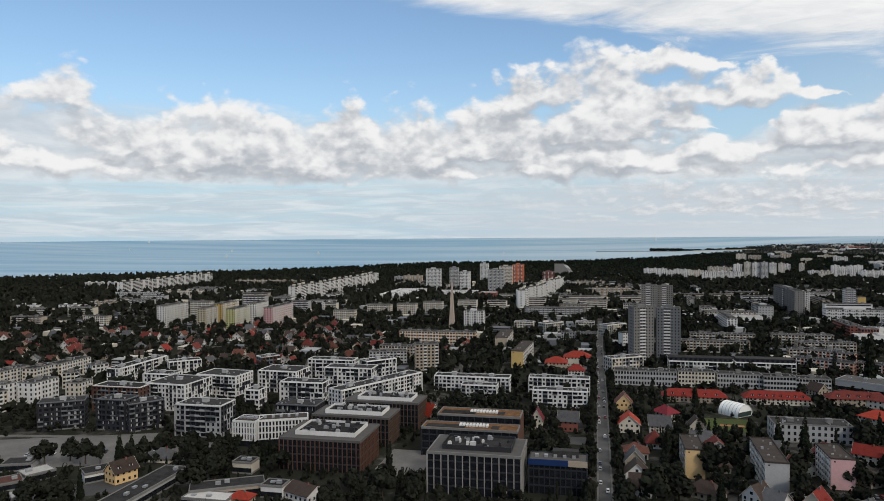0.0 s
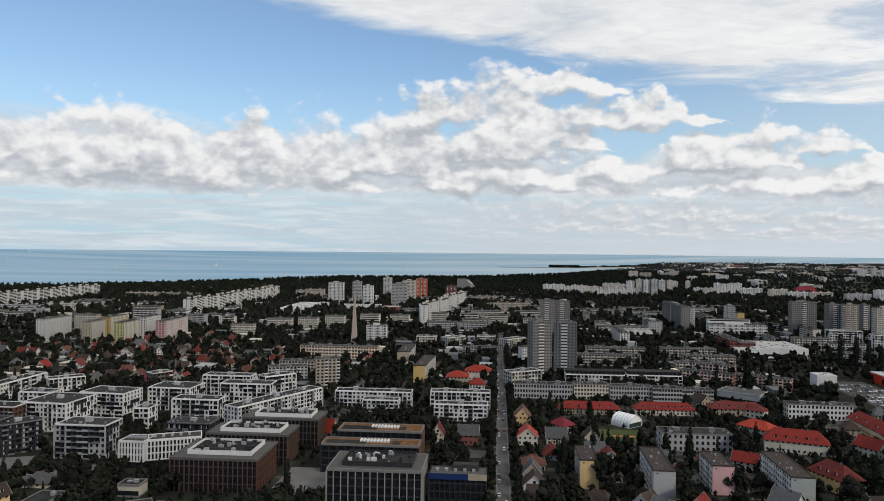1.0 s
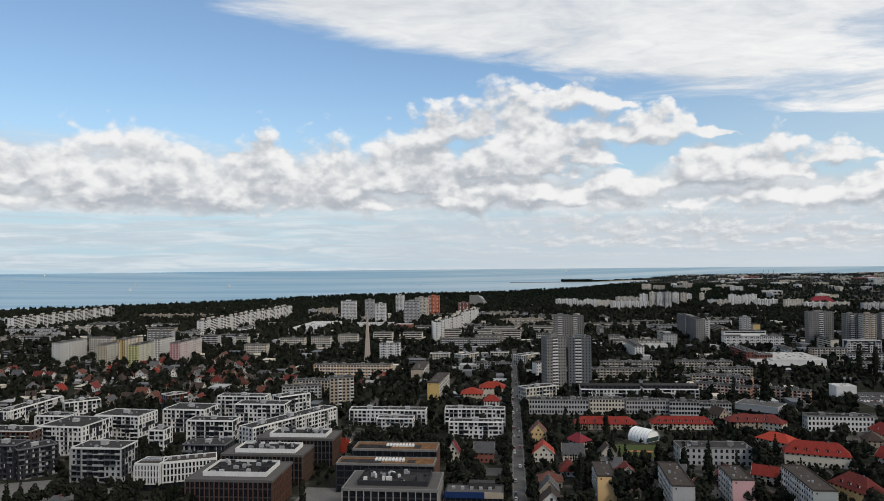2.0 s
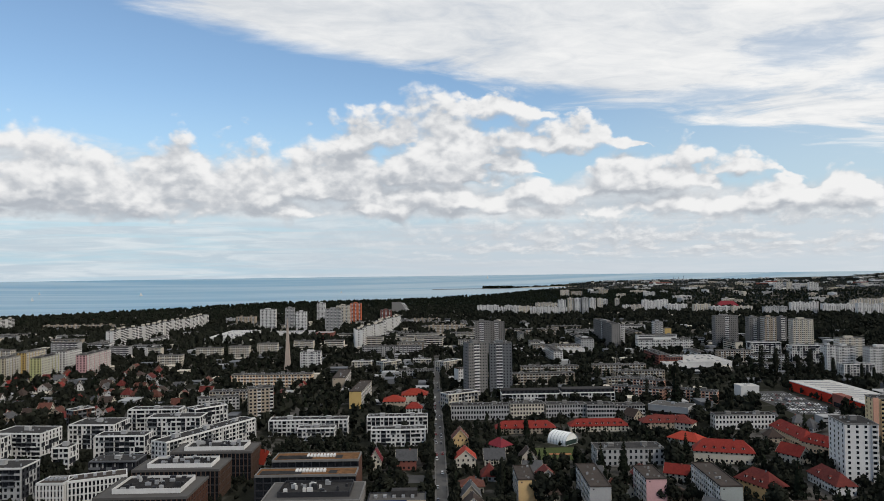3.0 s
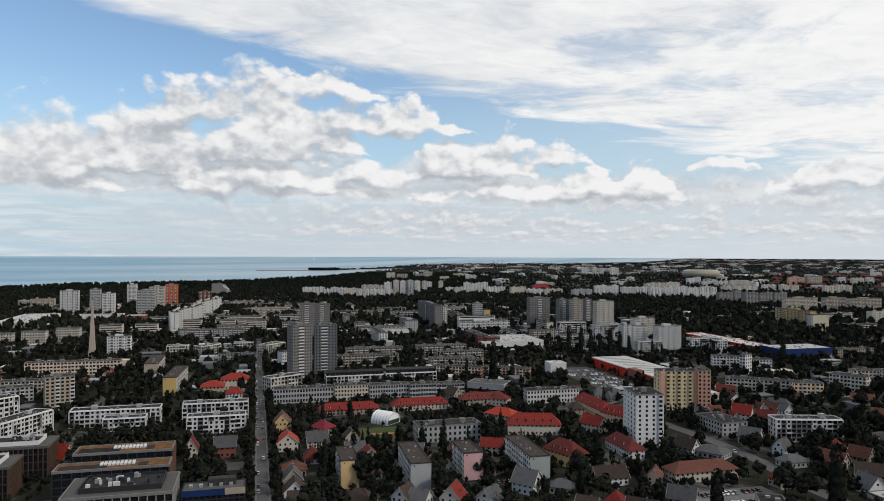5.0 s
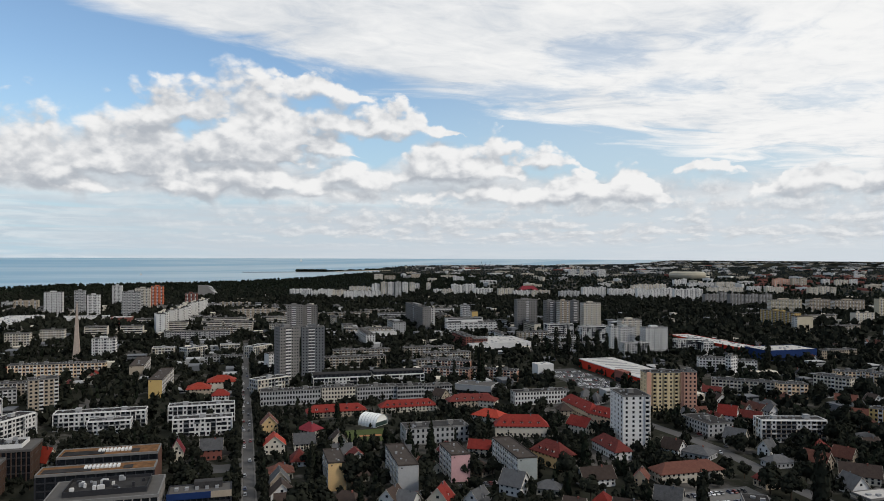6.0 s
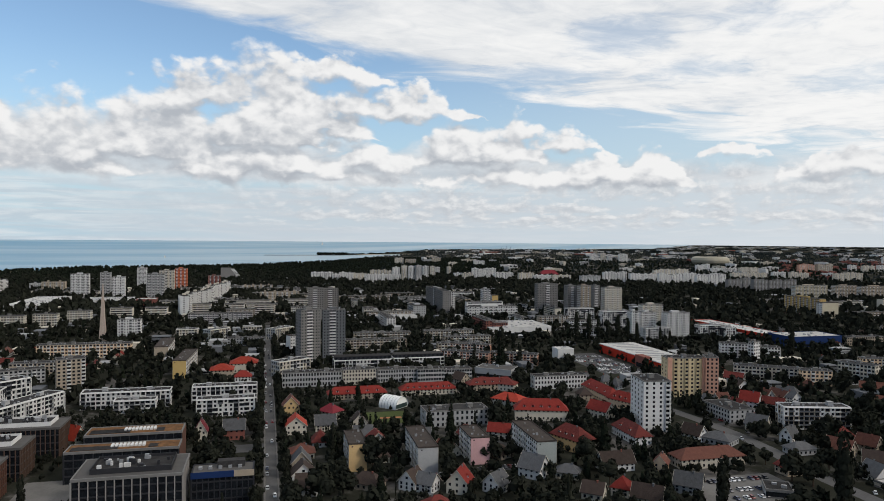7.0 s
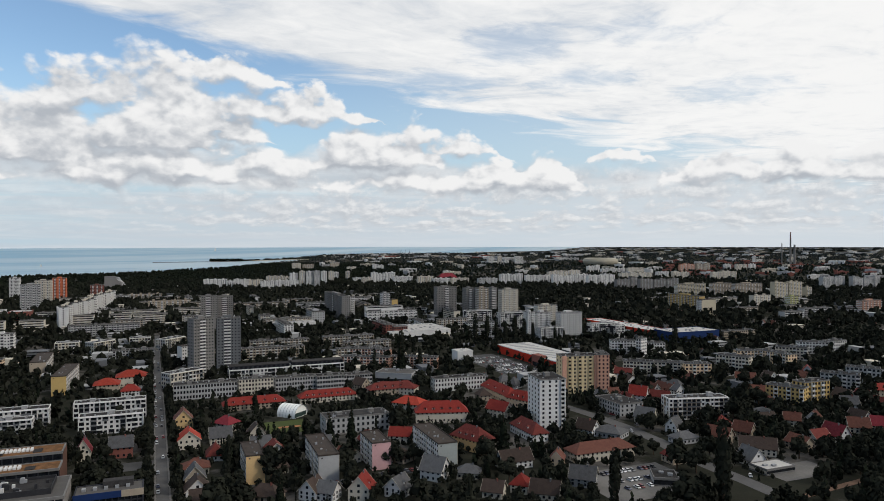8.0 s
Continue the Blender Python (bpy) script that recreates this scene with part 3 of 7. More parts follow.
def tower(x, y, yaw, L, D, h, n, label, wall="grey"):
    """A tall block with columns of white balconies between bands of windows, and a lift house on top."""
    b = thing("residential_tower", x, y, yaw, label, "tower block", "tower blocks of the town", L, D)
    near, step = detail(x, y), h / n
    body(b, L, D, h, PLASTER[wall])
    cs = bays(L, 2.9)
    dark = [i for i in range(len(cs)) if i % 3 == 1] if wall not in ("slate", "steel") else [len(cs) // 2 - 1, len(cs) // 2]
    storeys(b, n, 0, step, window_ring(L, D, 2.9, 1.0 if wall in ("slate", "steel") else 1.25, step * 0.34, step * 0.76, skip=dark), GLASS, "window", near)
    # flat dark strips stand in for the shade behind the balcony columns
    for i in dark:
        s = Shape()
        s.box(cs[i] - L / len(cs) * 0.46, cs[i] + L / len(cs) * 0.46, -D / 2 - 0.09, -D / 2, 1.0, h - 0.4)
        part("loggia_column", s, PLASTER["charcoal"], b, "flat dark strip for the shade behind the balconies")
    s = Shape()
    w = L / len(cs) * 0.48
    for i in dark:
        s.box(cs[i] - w, cs[i] + w, -D / 2 - 1.0, -D / 2, step * 0.0, step * 0.08)
        s.box(cs[i] - w, cs[i] + w, -D / 2 - 1.05, -D / 2 - 0.95, step * 0.08, step * 0.45)
    for c in bays(D, 4.5) if wall not in ("slate", "steel") else ():
        s.box(-L / 2 - 1.0, -L / 2, c - 1.4, c + 1.4, 0, step * 0.45)
    storeys(b, n, 0, step, s, PLASTER["white"], "balcony", near)
    s = Shape()
    for i in range(len(cs) + 1):
        if i % 3 != 2:
            q = -L / 2 + L * i / len(cs)
            s.box(q - 0.2, q + 0.2, -D / 2 - 0.35, -D / 2, 0, h + 0.6)
    tagged(part("wall_ribs", s, PLASTER[wall], b), kind="stuff")
    flat_roof(b, L, D, h, hut=1)
    s = Shape()
    s.box(-L * 0.20, L * 0.12, -D * 0.22, D * 0.22, h, h + 2.4)
    part("lift_house", s, PLASTER[wall], b)
    return b


def modern(x, y, yaw, L, D, h, n, label, wall="white", accent="charcoal", attic=False):
    """A recent block: pale frames round dark recessed strips, deep balconies, a pale roof edge."""
    b = thing("apartment_block", x, y, yaw, label, "apartment block", "new apartment blocks", L, D)
    rng = random.Random(int(abs(x) * 10 + abs(y)))
    near, step = detail(x, y), h / n
    pale, deep = PLASTER[wall], PLASTER[accent if accent != "white" else "steel"]
    if wall == "charcoal":
        pale, deep = PLASTER["charcoal"], PLASTER["charcoal"]
    body(b, L, D, h, deep)
    cs = bays(L, 3.4)
    half = L / len(cs) / 2
    frame, glass, rails, dark_rails = Shape(), Shape(), Shape(), Shape()
    low_key = [rng.random() < 0.62 for _ in cs]
    solid = [[rng.random() < 0.40 for _ in range(n)] for _ in cs]
    shift = [rng.randint(0, 1) for _ in cs]
    side = bays(D, 3.6)
    for i in range(n):
        z = i * step
        for j, c in enumerate(cs):
            if solid[j][(i + shift[j]) // 2]:
                frame.box(c - half, c - half * 0.45, -D / 2 - 0.25, -D / 2, z, z + step)
                frame.box(c + half * 0.45, c + half, -D / 2 - 0.25, -D / 2, z, z + step)
                frame.box(c - half * 0.45, c + half * 0.45, -D / 2 - 0.25, -D / 2, z, z + step * 0.26)
                frame.box(c - half * 0.45, c + half * 0.45, -D / 2 - 0.25, -D / 2, z + step * 0.84, z + step)
                glass.box(c - half * 0.45, c + half * 0.45, -D / 2 - 0.1, -D / 2, z + step * 0.26, z + step * 0.84)
            else:
                glass.box(c - half * 0.75, c + half * 0.75, -D / 2 - 0.06, -D / 2, z + step * 0.1, z + step * 0.82)
                if i:
                    r = dark_rails if low_key[j] else rails
                    r.box(c - half, c + half, -D / 2 - 1.25, -D / 2, z - 0.12, z + 0.14)
                    r.box(c - half, c + half, -D / 2 - 1.3, -D / 2 - 1.2, z + 0.14, z + step * (0.34 if (i + j) % 3 else 0.16))
        for c in side:
            for q, o in ((-L / 2, -0.2), (L / 2, 0.0)):
                wide = rng.random() < 0.55
                if wide:
                    frame.box(q + o, q + o + 0.2, c - 1.8, c - 0.7, z, z + step)
                    frame.box(q + o, q + o + 0.2, c + 0.7, c + 1.8, z, z + step)
                    frame.box(q + o, q + o + 0.2, c - 0.7, c + 0.7, z, z + step * 0.28)
                glass.box(q + o + 0.04, q + o + 0.16, c - 0.7, c + 0.7, z + step * 0.28, z + step * 0.82)
        for c in cs:
            glass.box(c - 0.7, c + 0.7, D / 2, D / 2 + 0.05, z + step * 0.28, z + step * 0.82)
    for j in range(len(cs) + 1):
        if j in (0, len(cs)) or rng.random() < 0.35:
            q = -L / 2 + L * j / len(cs)
            frame.box(q - 0.22, q + 0.22, -D / 2 - 1.3, -D / 2 - 0.26, 0.2, h)
    frame.box(-L / 2, L / 2, -D / 2 - 1.3, -D / 2 - 0.26, h - 0.35, h)
    tagged(part("white_frame" if wall == "white" else "wall_frame", frame, pale, b, "wall panels and frames"), kind="stuff")
    tagged(part("windows", glass, GLASS, b), kind="stuff")
    if wall == "charcoal":
        # pale grey slips before the glass imitate sky reflected in some panes
        glint = Shape()
        for x0, x1, y0, y1, z0, z1 in glass.boxes:
            if rng.random() < 0.6:
                f = rng.uniform(0.3, 0.6)
                if x1 - x0 > y1 - y0:
                    glint.box(x0 + 0.15, x0 + (x1 - x0) * f, y0 - 0.03, y0 + 0.02, z0 + 0.2, z1 - 0.1)
                else:
                    glint.box(x0 - 0.03, x0 + 0.02, y0 + 0.15, y0 + (y1 - y0) * f, z0 + 0.2, z1 - 0.1)
        tagged(part("curtains", glint, PLASTER["grey"], b, "pale slips for sky reflected in the panes"), kind="stuff")
    if dark_rails.v:
        tagged(part("dark_balconies", dark_rails, PLASTER["charcoal" if wall == "charcoal" else "steel"], b), kind="stuff")
    tagged(part("balconies", rails, PLASTER["white" if wall in ("white", "cream", "rust") else "steel" if wall == "charcoal" else "grey"], b), kind="stuff")
    if attic:
        s = Shape()
        s.box(-L / 2 + 0.5, L / 2 - 0.5, -D / 2 + 1.6, D / 2 - 0.3, h, h + 3.2)
        part("attic_storey", s, PLASTER["charcoal"], b, "dark set-back top storey")
        for c in bays(L, 4.2):
            s = Shape()
            s.box(c - 1.1, c + 1.1, -D / 2 + 1.5, -D / 2 + 1.6, h + 0.5, h + 2.6)
            part("attic_window", s, GLASS, b)
        s = Shape()
        s.box(-L / 2 + 0.2, L / 2 - 0.2, -D / 2 + 1.2, D / 2, h + 3.2, h + 3.5)
        part("attic_roof", s, BITUMEN, b)
    flat_roof(b, L, D, h, rim=PLASTER["white" if wall != "charcoal" else "steel"], hut=max(1, int(L / 22)), hut_mat=PLASTER["grey"])
    return b


def wave(x, y, yaw, L, D, h, n, label):
    """A very long slab in staggered bays that step to and fro, banded with white balconies."""
    b = thing("wave_block", x, y, yaw, label, "apartment block", "wave-shaped slabs", L, D + 14)
    k = max(6, int(L / 13))
    step, w = h / n, L / k
    roof, bands, wall, win, lifts = Shape(), Shape(), Shape(), Shape(), Shape()
    for i in range(k):
        x0, x1 = -L / 2 + w * i, -L / 2 + w * (i + 1)
        o = 6.0 * math.sin(i * 0.42) + (-2.2, 0.0, 2.2)[i % 3]
        wall.box(x0, x1, o - D / 2, o + D / 2, -0.5, h)
        roof.box(x0 + 0.2, x1 - 0.2, o - D / 2 + 0.3, o + D / 2 - 0.3, h, h + 0.4)
        wall.box(x0, x0 + 0.5, o - D / 2 - 1.3, o - D / 2, 0, h + 0.3)
        for j in range(n):
            z = j * step
            win.box(x0 + 0.7, x1 - 0.3, o - D / 2 - 0.06, o - D / 2, z + step * 0.42, z + step * 0.95)
            bands.box(x0 + 0.5, x1, o - D / 2 - 1.25, o - D / 2 - 1.05, z + step * 0.02, z + step * 0.40)
            bands.box(x0 + 0.5, x1, o - D / 2 - 1.05, o - D / 2, z + step * 0.02, z + step * 0.10)
            win.box(x0 - 0.05, x0 + 0.05, o - 1.0, o + 1.0, z + step * 0.35, z + step * 0.8)
        if i % 2:
            lifts.box(x0 + 3, x1 - 3, o - 2, o + 2, h + 0.4, h + 3.0)
    tagged(part("wall_bays", wall, PLASTER["white"], b), kind="stuff")
    tagged(part("roof_bays", roof, BITUMEN, b), kind="stuff")
    tagged(part("window_bands", win, GLASS, b), kind="stuff")
    tagged(part("balcony_bands", bands, PLASTER["white"], b, "white balcony bands"), kind="stuff")
    tagged(part("lift_houses", lifts, PLASTER["cream"], b), kind="stuff")
    return b


def long_block(x, y, yaw, L, D, h, n, label, wall="white"):
    """A slab of the far estates: sections that step in depth and height, dark strips for loggia shade, white balcony
    fronts.
    """
    b = thing("apartment_block", x, y, yaw, label, "apartment block", "slabs of the far estates", L, D)
    rng = random.Random(int(abs(x) * 3 + abs(y)))
    k = max(1, round(L / 19))
    w, step = L / k, 3.0
    body_shape, roof, loggia, rail, win = Shape(), Shape(), Shape(), Shape(), Shape()
    for i in range(k):
        x0, x1 = -L / 2 + w * i, -L / 2 + w * (i + 1)
        o = (-1.0, 1.0)[i % 2] if k > 1 else 0.0
        top = h + (rng.choice((0, 0, -2.8, 1.2)) if k > 2 and h > 22 else 0)
        f = o - D / 2
        body_shape.box(x0, x1, f, o + D / 2, -0.5, top)
        body_shape.box((x0 + x1) / 2 - 2, (x0 + x1) / 2 + 2, o - 2, o + 2, top, top + 2.2)
        roof.box(x0 + 0.4, x1 - 0.4, f + 0.4, o + D / 2 - 0.4, top, top + 0.15)
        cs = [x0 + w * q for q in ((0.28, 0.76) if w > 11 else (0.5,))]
        # no recess is cut: a flat dark strip gives each loggia its shade
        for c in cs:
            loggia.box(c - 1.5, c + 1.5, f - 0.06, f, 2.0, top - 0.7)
        for j in range(int((top - 1) / step)):
            z = j * step
            for c in cs:
                rail.box(c - 1.6, c + 1.6, f - 0.9, f - 0.8, z + 3.0, min(z + 4.15, top))
            for c in ((x0 + x1) / 2, x0 + w * 0.08, x1 - w * 0.06):
                win.box(c - 0.7, c + 0.7, f - 0.05, f, z + 1.0, z + 2.3)
    tagged(part("wall_sections", body_shape, PLASTER[wall], b), kind="stuff")
    tagged(part("roof_sections", roof, BITUMEN, b), kind="stuff")
    tagged(part("loggias", loggia, PLASTER["steel"], b, "dark strips for loggia shade"), kind="stuff")
    tagged(part("balcony_fronts", rail, PLASTER["white" if wall != "slate" else "grey"], b), kind="stuff")
    tagged(part("windows", win, GLASS, b), kind="stuff")
    return b


def endblock(x, y, yaw, L, D, h, n, label, wall="yellow"):
    """A block that shows its plain gable: windows and balconies on its long sides alone."""
    b = thing("apartment_block", x, y, yaw, label, "apartment block", "five-storey blocks with plain gables", L, D)
    step = h / n
    s = Shape()
    s.box(-L / 2 + 0.12, L / 2 - 0.12, -D / 2 + 0.3, D / 2 - 0.3, -0.5, h)
    part("wall", s, PLASTER["white"], b)
    for yy in (-D / 2, D / 2 - 0.3):
        s = Shape()
        s.box(-L / 2, L / 2, yy, yy + 0.3, -0.5, h)
        part("gable_wall", s, PLASTER[wall], b)
    s = Shape()
    s.box(-L / 2 + 1.4, -L / 2 + 2.2, -D / 2 - 0.04, -D / 2 + 0.1, h - 1.7, h - 1.0)
    part("gable_vent", s, DARK, b)
    s = Shape()
    cs = bays(D, 3.1)
    for i, c in enumerate(cs):
        for q in (-L / 2 + 0.04, L / 2 - 0.14):
            s.box(q, q + 0.1, c - 0.65, c + 0.65, step * 0.38, step * 0.78)
    storeys(b, n, 0, step, s, GLASS, "window", True)
    s = Shape()
    for i, c in enumerate(cs):
        if i % 4 == 2:
            s.box(-L / 2 - 0.9, -L / 2 + 0.1, c - 1.5, c + 1.5, step * 0.03, step * 0.09)
            s.box(-L / 2 - 0.95, -L / 2 - 0.87, c - 1.5, c + 1.5, step * 0.09, step * 0.40)
            s.box(L / 2 - 0.1, L / 2 + 0.9, c - 1.5, c + 1.5, step * 0.03, step * 0.09)
            s.box(L / 2 + 0.87, L / 2 + 0.95, c - 1.5, c + 1.5, step * 0.09, step * 0.40)
    storeys(b, n, 0, step, s, PLASTER["grey"], "balcony", True, 2)
    s = Shape()
    for i in range(0, len(cs) + 1, 3):
        q = -D / 2 + D * i / len(cs)
        for xx in (-L / 2 - 0.12, L / 2 - 0.08):
            s.box(xx, xx + 0.2, q - 0.15 if i else q + 0.31, q + 0.15 if i < len(cs) else q - 0.31, 0.5, h)
    tagged(part("wall_ribs", s, PLASTER["cream"], b), kind="stuff")
    flat_roof(b, L, D, h, deck=BROWN_FELT, rim=BROWN_FELT, hut=0)
    s = Shape()
    for i in range(3):
        c = -D / 2 + D * (i + 0.5) / 3
        s.box(-0.4, 0.4, c - 0.3, c + 0.3, h + 0.12, h + 0.9)
    tagged(part("chimney_row", s, CONCRETE, b), kind="stuff")
    return b


def hall(x, y, yaw, L, D, h, n, label, wall="white", roof=None):
    """A large flat-roofed hall with rooflights and an entrance."""
    b = thing("hall", x, y, yaw, label, "hall", "", L, D)
    body(b, L, D, h, PLASTER[wall])
    s = Shape()
    s.box(-L / 2, L / 2, -D / 2 - 0.08, -D / 2, 0.6, 3.2)
    part("shop_windows", s, GLASS, b)
    s = Shape()
    s.ring(-L / 2 - 0.1, L / 2 + 0.1, -D / 2 - 0.2, D / 2 + 0.1, h - 0.6, h + 0.6, 0.4)
    part("parapet", s, PLASTER[wall] if h > 6 else CONCRETE, b)
    s = Shape()
    s.box(-L / 2 + 0.3, L / 2 - 0.3, -D / 2 + 0.3, D / 2 - 0.3, h - 0.1, h + 0.2)
    part("roof", s, roof or PALE_ROOF, b)
    rng = random.Random(int(L * 10))
    s = Shape()
    for i in range(max(2, int(L * D / 160))):
        q, r = rng.uniform(-L / 2 + 3, L / 2 - 3), rng.uniform(-D / 2 + 3, D / 2 - 3)
        s.box(q - 1.2, q + 1.2, r - 0.8, r + 0.8, h + 0.2, h + rng.uniform(0.7, 1.8))
    tagged(part("rooflights", s, METAL, b), kind="stuff")
    if "cross" in label:
        for sg in (-1, 1):
            s = Shape()
            s.loft([[(c - 0.5 * k, -D / 2 - 0.12, z), (c + 0.5 * k, -D / 2 - 0.12, z), (c + 0.5 * k, -D / 2 - 0.04 * q, z), (c - 0.5 * k, -D / 2 - 0.04 * q, z)] for c, z, k, q in ((-2.6 * sg, 5.5, 1, 1), (2.6 * sg, 11.5, 1, 1))])
            part("cross_bar", s, PLASTER["steel"], b, "grey bar of the cross mark")
    return b


def bigbox(x, y, yaw, L, D, h, n, label):
    """A large store: red walls, white roof, an entrance portal."""
    b = thing("superstore", x, y, yaw, label, "store", "", L, D)
    body(b, L, D, h, PLASTER["red"])
    s = Shape()
    s.box(-L / 2 + 0.4, L / 2 - 0.4, -D / 2 + 0.4, D / 2 - 0.4, h - 0.1, h + 0.25)
    part("roof", s, PALE_ROOF, b)
    s = Shape()
    s.ring(-L / 2 - 0.1, L / 2 + 0.1, -D / 2 - 0.1, D / 2 + 0.1, h - 0.3, h + 0.5, 0.4)
    part("parapet", s, PLASTER["white"], b)
    s = Shape()
    s.box(L * 0.12, L * 0.24, -D / 2 - 5, -D / 2 + 3, 0, h + 2.5)
    part("entrance_portal", s, PLASTER["brick"], b)
    s = Shape()
    s.box(L * 0.135, L * 0.225, -D / 2 - 5.1, -D / 2 - 4.9, 0.3, 4.5)
    part("entrance_glass", s, GLASS, b)
    s = Shape()
    for i in range(14):
        c = -L / 2 + L * (i + 0.5) / 14
        s.box(c - 1.0, c + 1.0, -D * 0.3, D * 0.3, h + 0.25, h + 0.7)
    tagged(part("rooflights", s, METAL, b), kind="stuff")
    return b


def house(x, y, yaw, L, D, h, n, label, roof="red", wall="white", kind="gable", rise=5, dormers=0, cross=False):
    """A house with a pitched roof, chimney, windows, and dormers where it has them. The ridge runs along its longer side."""
    b = thing("house", x, y, yaw, label, "house", "houses with pitched roofs", L, D)
    if D > L:
        turn, L, D = True, D, L
    else:
        turn = False
    def rot(s):
        if turn:
            s.v = [(-q, p, z) for p, q, z in s.v]
        return s
    o, e = 0.8, h - 0.15
    s = Shape()
    s.box(-L / 2, L / 2, -D / 2, D / 2, -0.4, h)
    inset = 0.0 if kind == "gable" else min(D * 0.5, L * 0.42)
    if kind == "gable":
        for q in (-L / 2, L / 2 - 0.3):
            s.loft([[(q, -D / 2, h), (q + 0.3, -D / 2, h), (q + 0.3, D / 2, h), (q, D / 2, h)], [(q, -0.02, h + rise), (q + 0.3, -0.02, h + rise), (q + 0.3, 0.02, h + rise), (q, 0.02, h + rise)]])
    part("wall", rot(s), PLASTER[wall], b)
    s = Shape()
    dz = o * rise / (D / 2)
    r0, r1 = -L / 2 - (o if kind == "gable" else -inset), L / 2 + (o if kind == "gable" else -inset)
    for t in (0.0, 0.22):
        a = [(-L / 2 - o, -D / 2 - o, e - dz + t), (L / 2 + o, -D / 2 - o, e - dz + t), (L / 2 + o, D / 2 + o, e - dz + t), (-L / 2 - o, D / 2 + o, e - dz + t)]
        p, q = (r0, 0, h + rise + t), (r1, 0, h + rise + t)
        s.face(a[0], a[1], q, p)
        s.face(a[2], a[3], p, q)
        if kind != "gable":
            s.face(a[1], a[2], q)
            s.face(a[3], a[0], p)
    lo, hi = e - dz, e - dz + 0.22
    for c, d in (((-L / 2 - o, -D / 2 - o), (L / 2 + o, -D / 2 - o)), ((L / 2 + o, D / 2 + o), (-L / 2 - o, D / 2 + o))):
        s.face((*c, lo), (*d, lo), (*d, hi), (*c, hi))
    part("roof", rot(s), TILES[roof], b)
    if kind == "gable":
        s = Shape()
        for q in (-L / 2 - o - 0.04, L / 2 + o - 0.04):
            for sg in (-1, 1):
                s.loft([[(q, sg * (D / 2 + o), lo - 0.05), (q + 0.08, sg * (D / 2 + o), lo - 0.05), (q + 0.08, sg * (D / 2 + o), hi + 0.05), (q, sg * (D / 2 + o), hi + 0.05)],
                        [(q, 0, h + rise - 0.05), (q + 0.08, 0, h + rise - 0.05), (q + 0.08, 0, h + rise + 0.27), (q, 0, h + rise + 0.27)]])
        tagged(part("barge_boards", rot(s), PLASTER["cream"], b), kind="stuff")
    s = Shape()
    cx = L * 0.18
    s.box(cx - 0.35, cx + 0.35, -0.8, -0.3, h + rise * 0.6, h + rise + 0.6)
    s.box(cx - 0.45, cx + 0.45, -0.9, -0.2, h + rise + 0.6, h + rise + 0.75)
    part("chimney", rot(s), PLASTER["brick" if int(L * 10) % 2 else "steel"], b)
    s = Shape()
    for z in ([1.0] if h < 4.5 else [1.0, h - 2.0]):
        for c in bays(L, 3.0):
            for q in (-D / 2 - 0.04, D / 2 - 0.04):
                s.box(c - 0.6, c + 0.6, q, q + 0.08, z, z + 1.4)
        for c in bays(D, 3.2):
            for q in (-L / 2 - 0.04, L / 2 - 0.04):
                s.box(q, q + 0.08, c - 0.55, c + 0.55, z, z + 1.4)
    if kind == "gable" and rise > 4:
        for q in (-L / 2 - 0.04, L / 2 - 0.04):
            s.box(q, q + 0.08, -0.7, 0.7, h + 0.9, h + 2.2)
    tagged(part("windows", rot(s), GLASS, b), kind="stuff")
    for i in range(dormers):
        c = -L / 2 + inset * 0.6 + (L - inset * 1.2) * (i + 0.5) / dormers
        y0 = -D / 2 + 1.0
        zb = h + (1.0) * rise / (D / 2)
        s = Shape()
        s.box(c - 0.8, c + 0.8, y0, y0 + 2.4, zb - 0.3, zb + 1.15)
        d = part("dormer", rot(s), PLASTER["white"], b)
        s = Shape()
        s.box(c - 0.55, c + 0.55, y0 - 0.06, y0 + 0.05, zb + 0.1, zb + 1.2)
        part("dormer_window", rot(s), GLASS, d)
        s = Shape()
        s.loft([[(c - 1.05, y0 - 0.2, zb + 1.15), (c + 1.05, y0 - 0.2, zb + 1.15), (c + 1.05, y0 + 3.0, zb + 1.15), (c - 1.05, y0 + 3.0, zb + 1.15)], [(c - 0.05, y0 - 0.2, zb + 1.95), (c + 0.05, y0 - 0.2, zb + 1.95), (c + 0.05, y0 + 3.0, zb + 1.95), (c - 0.05, y0 + 3.0, zb + 1.95)]])
        part("dormer_roof", rot(s), TILES[roof], d)
    return b


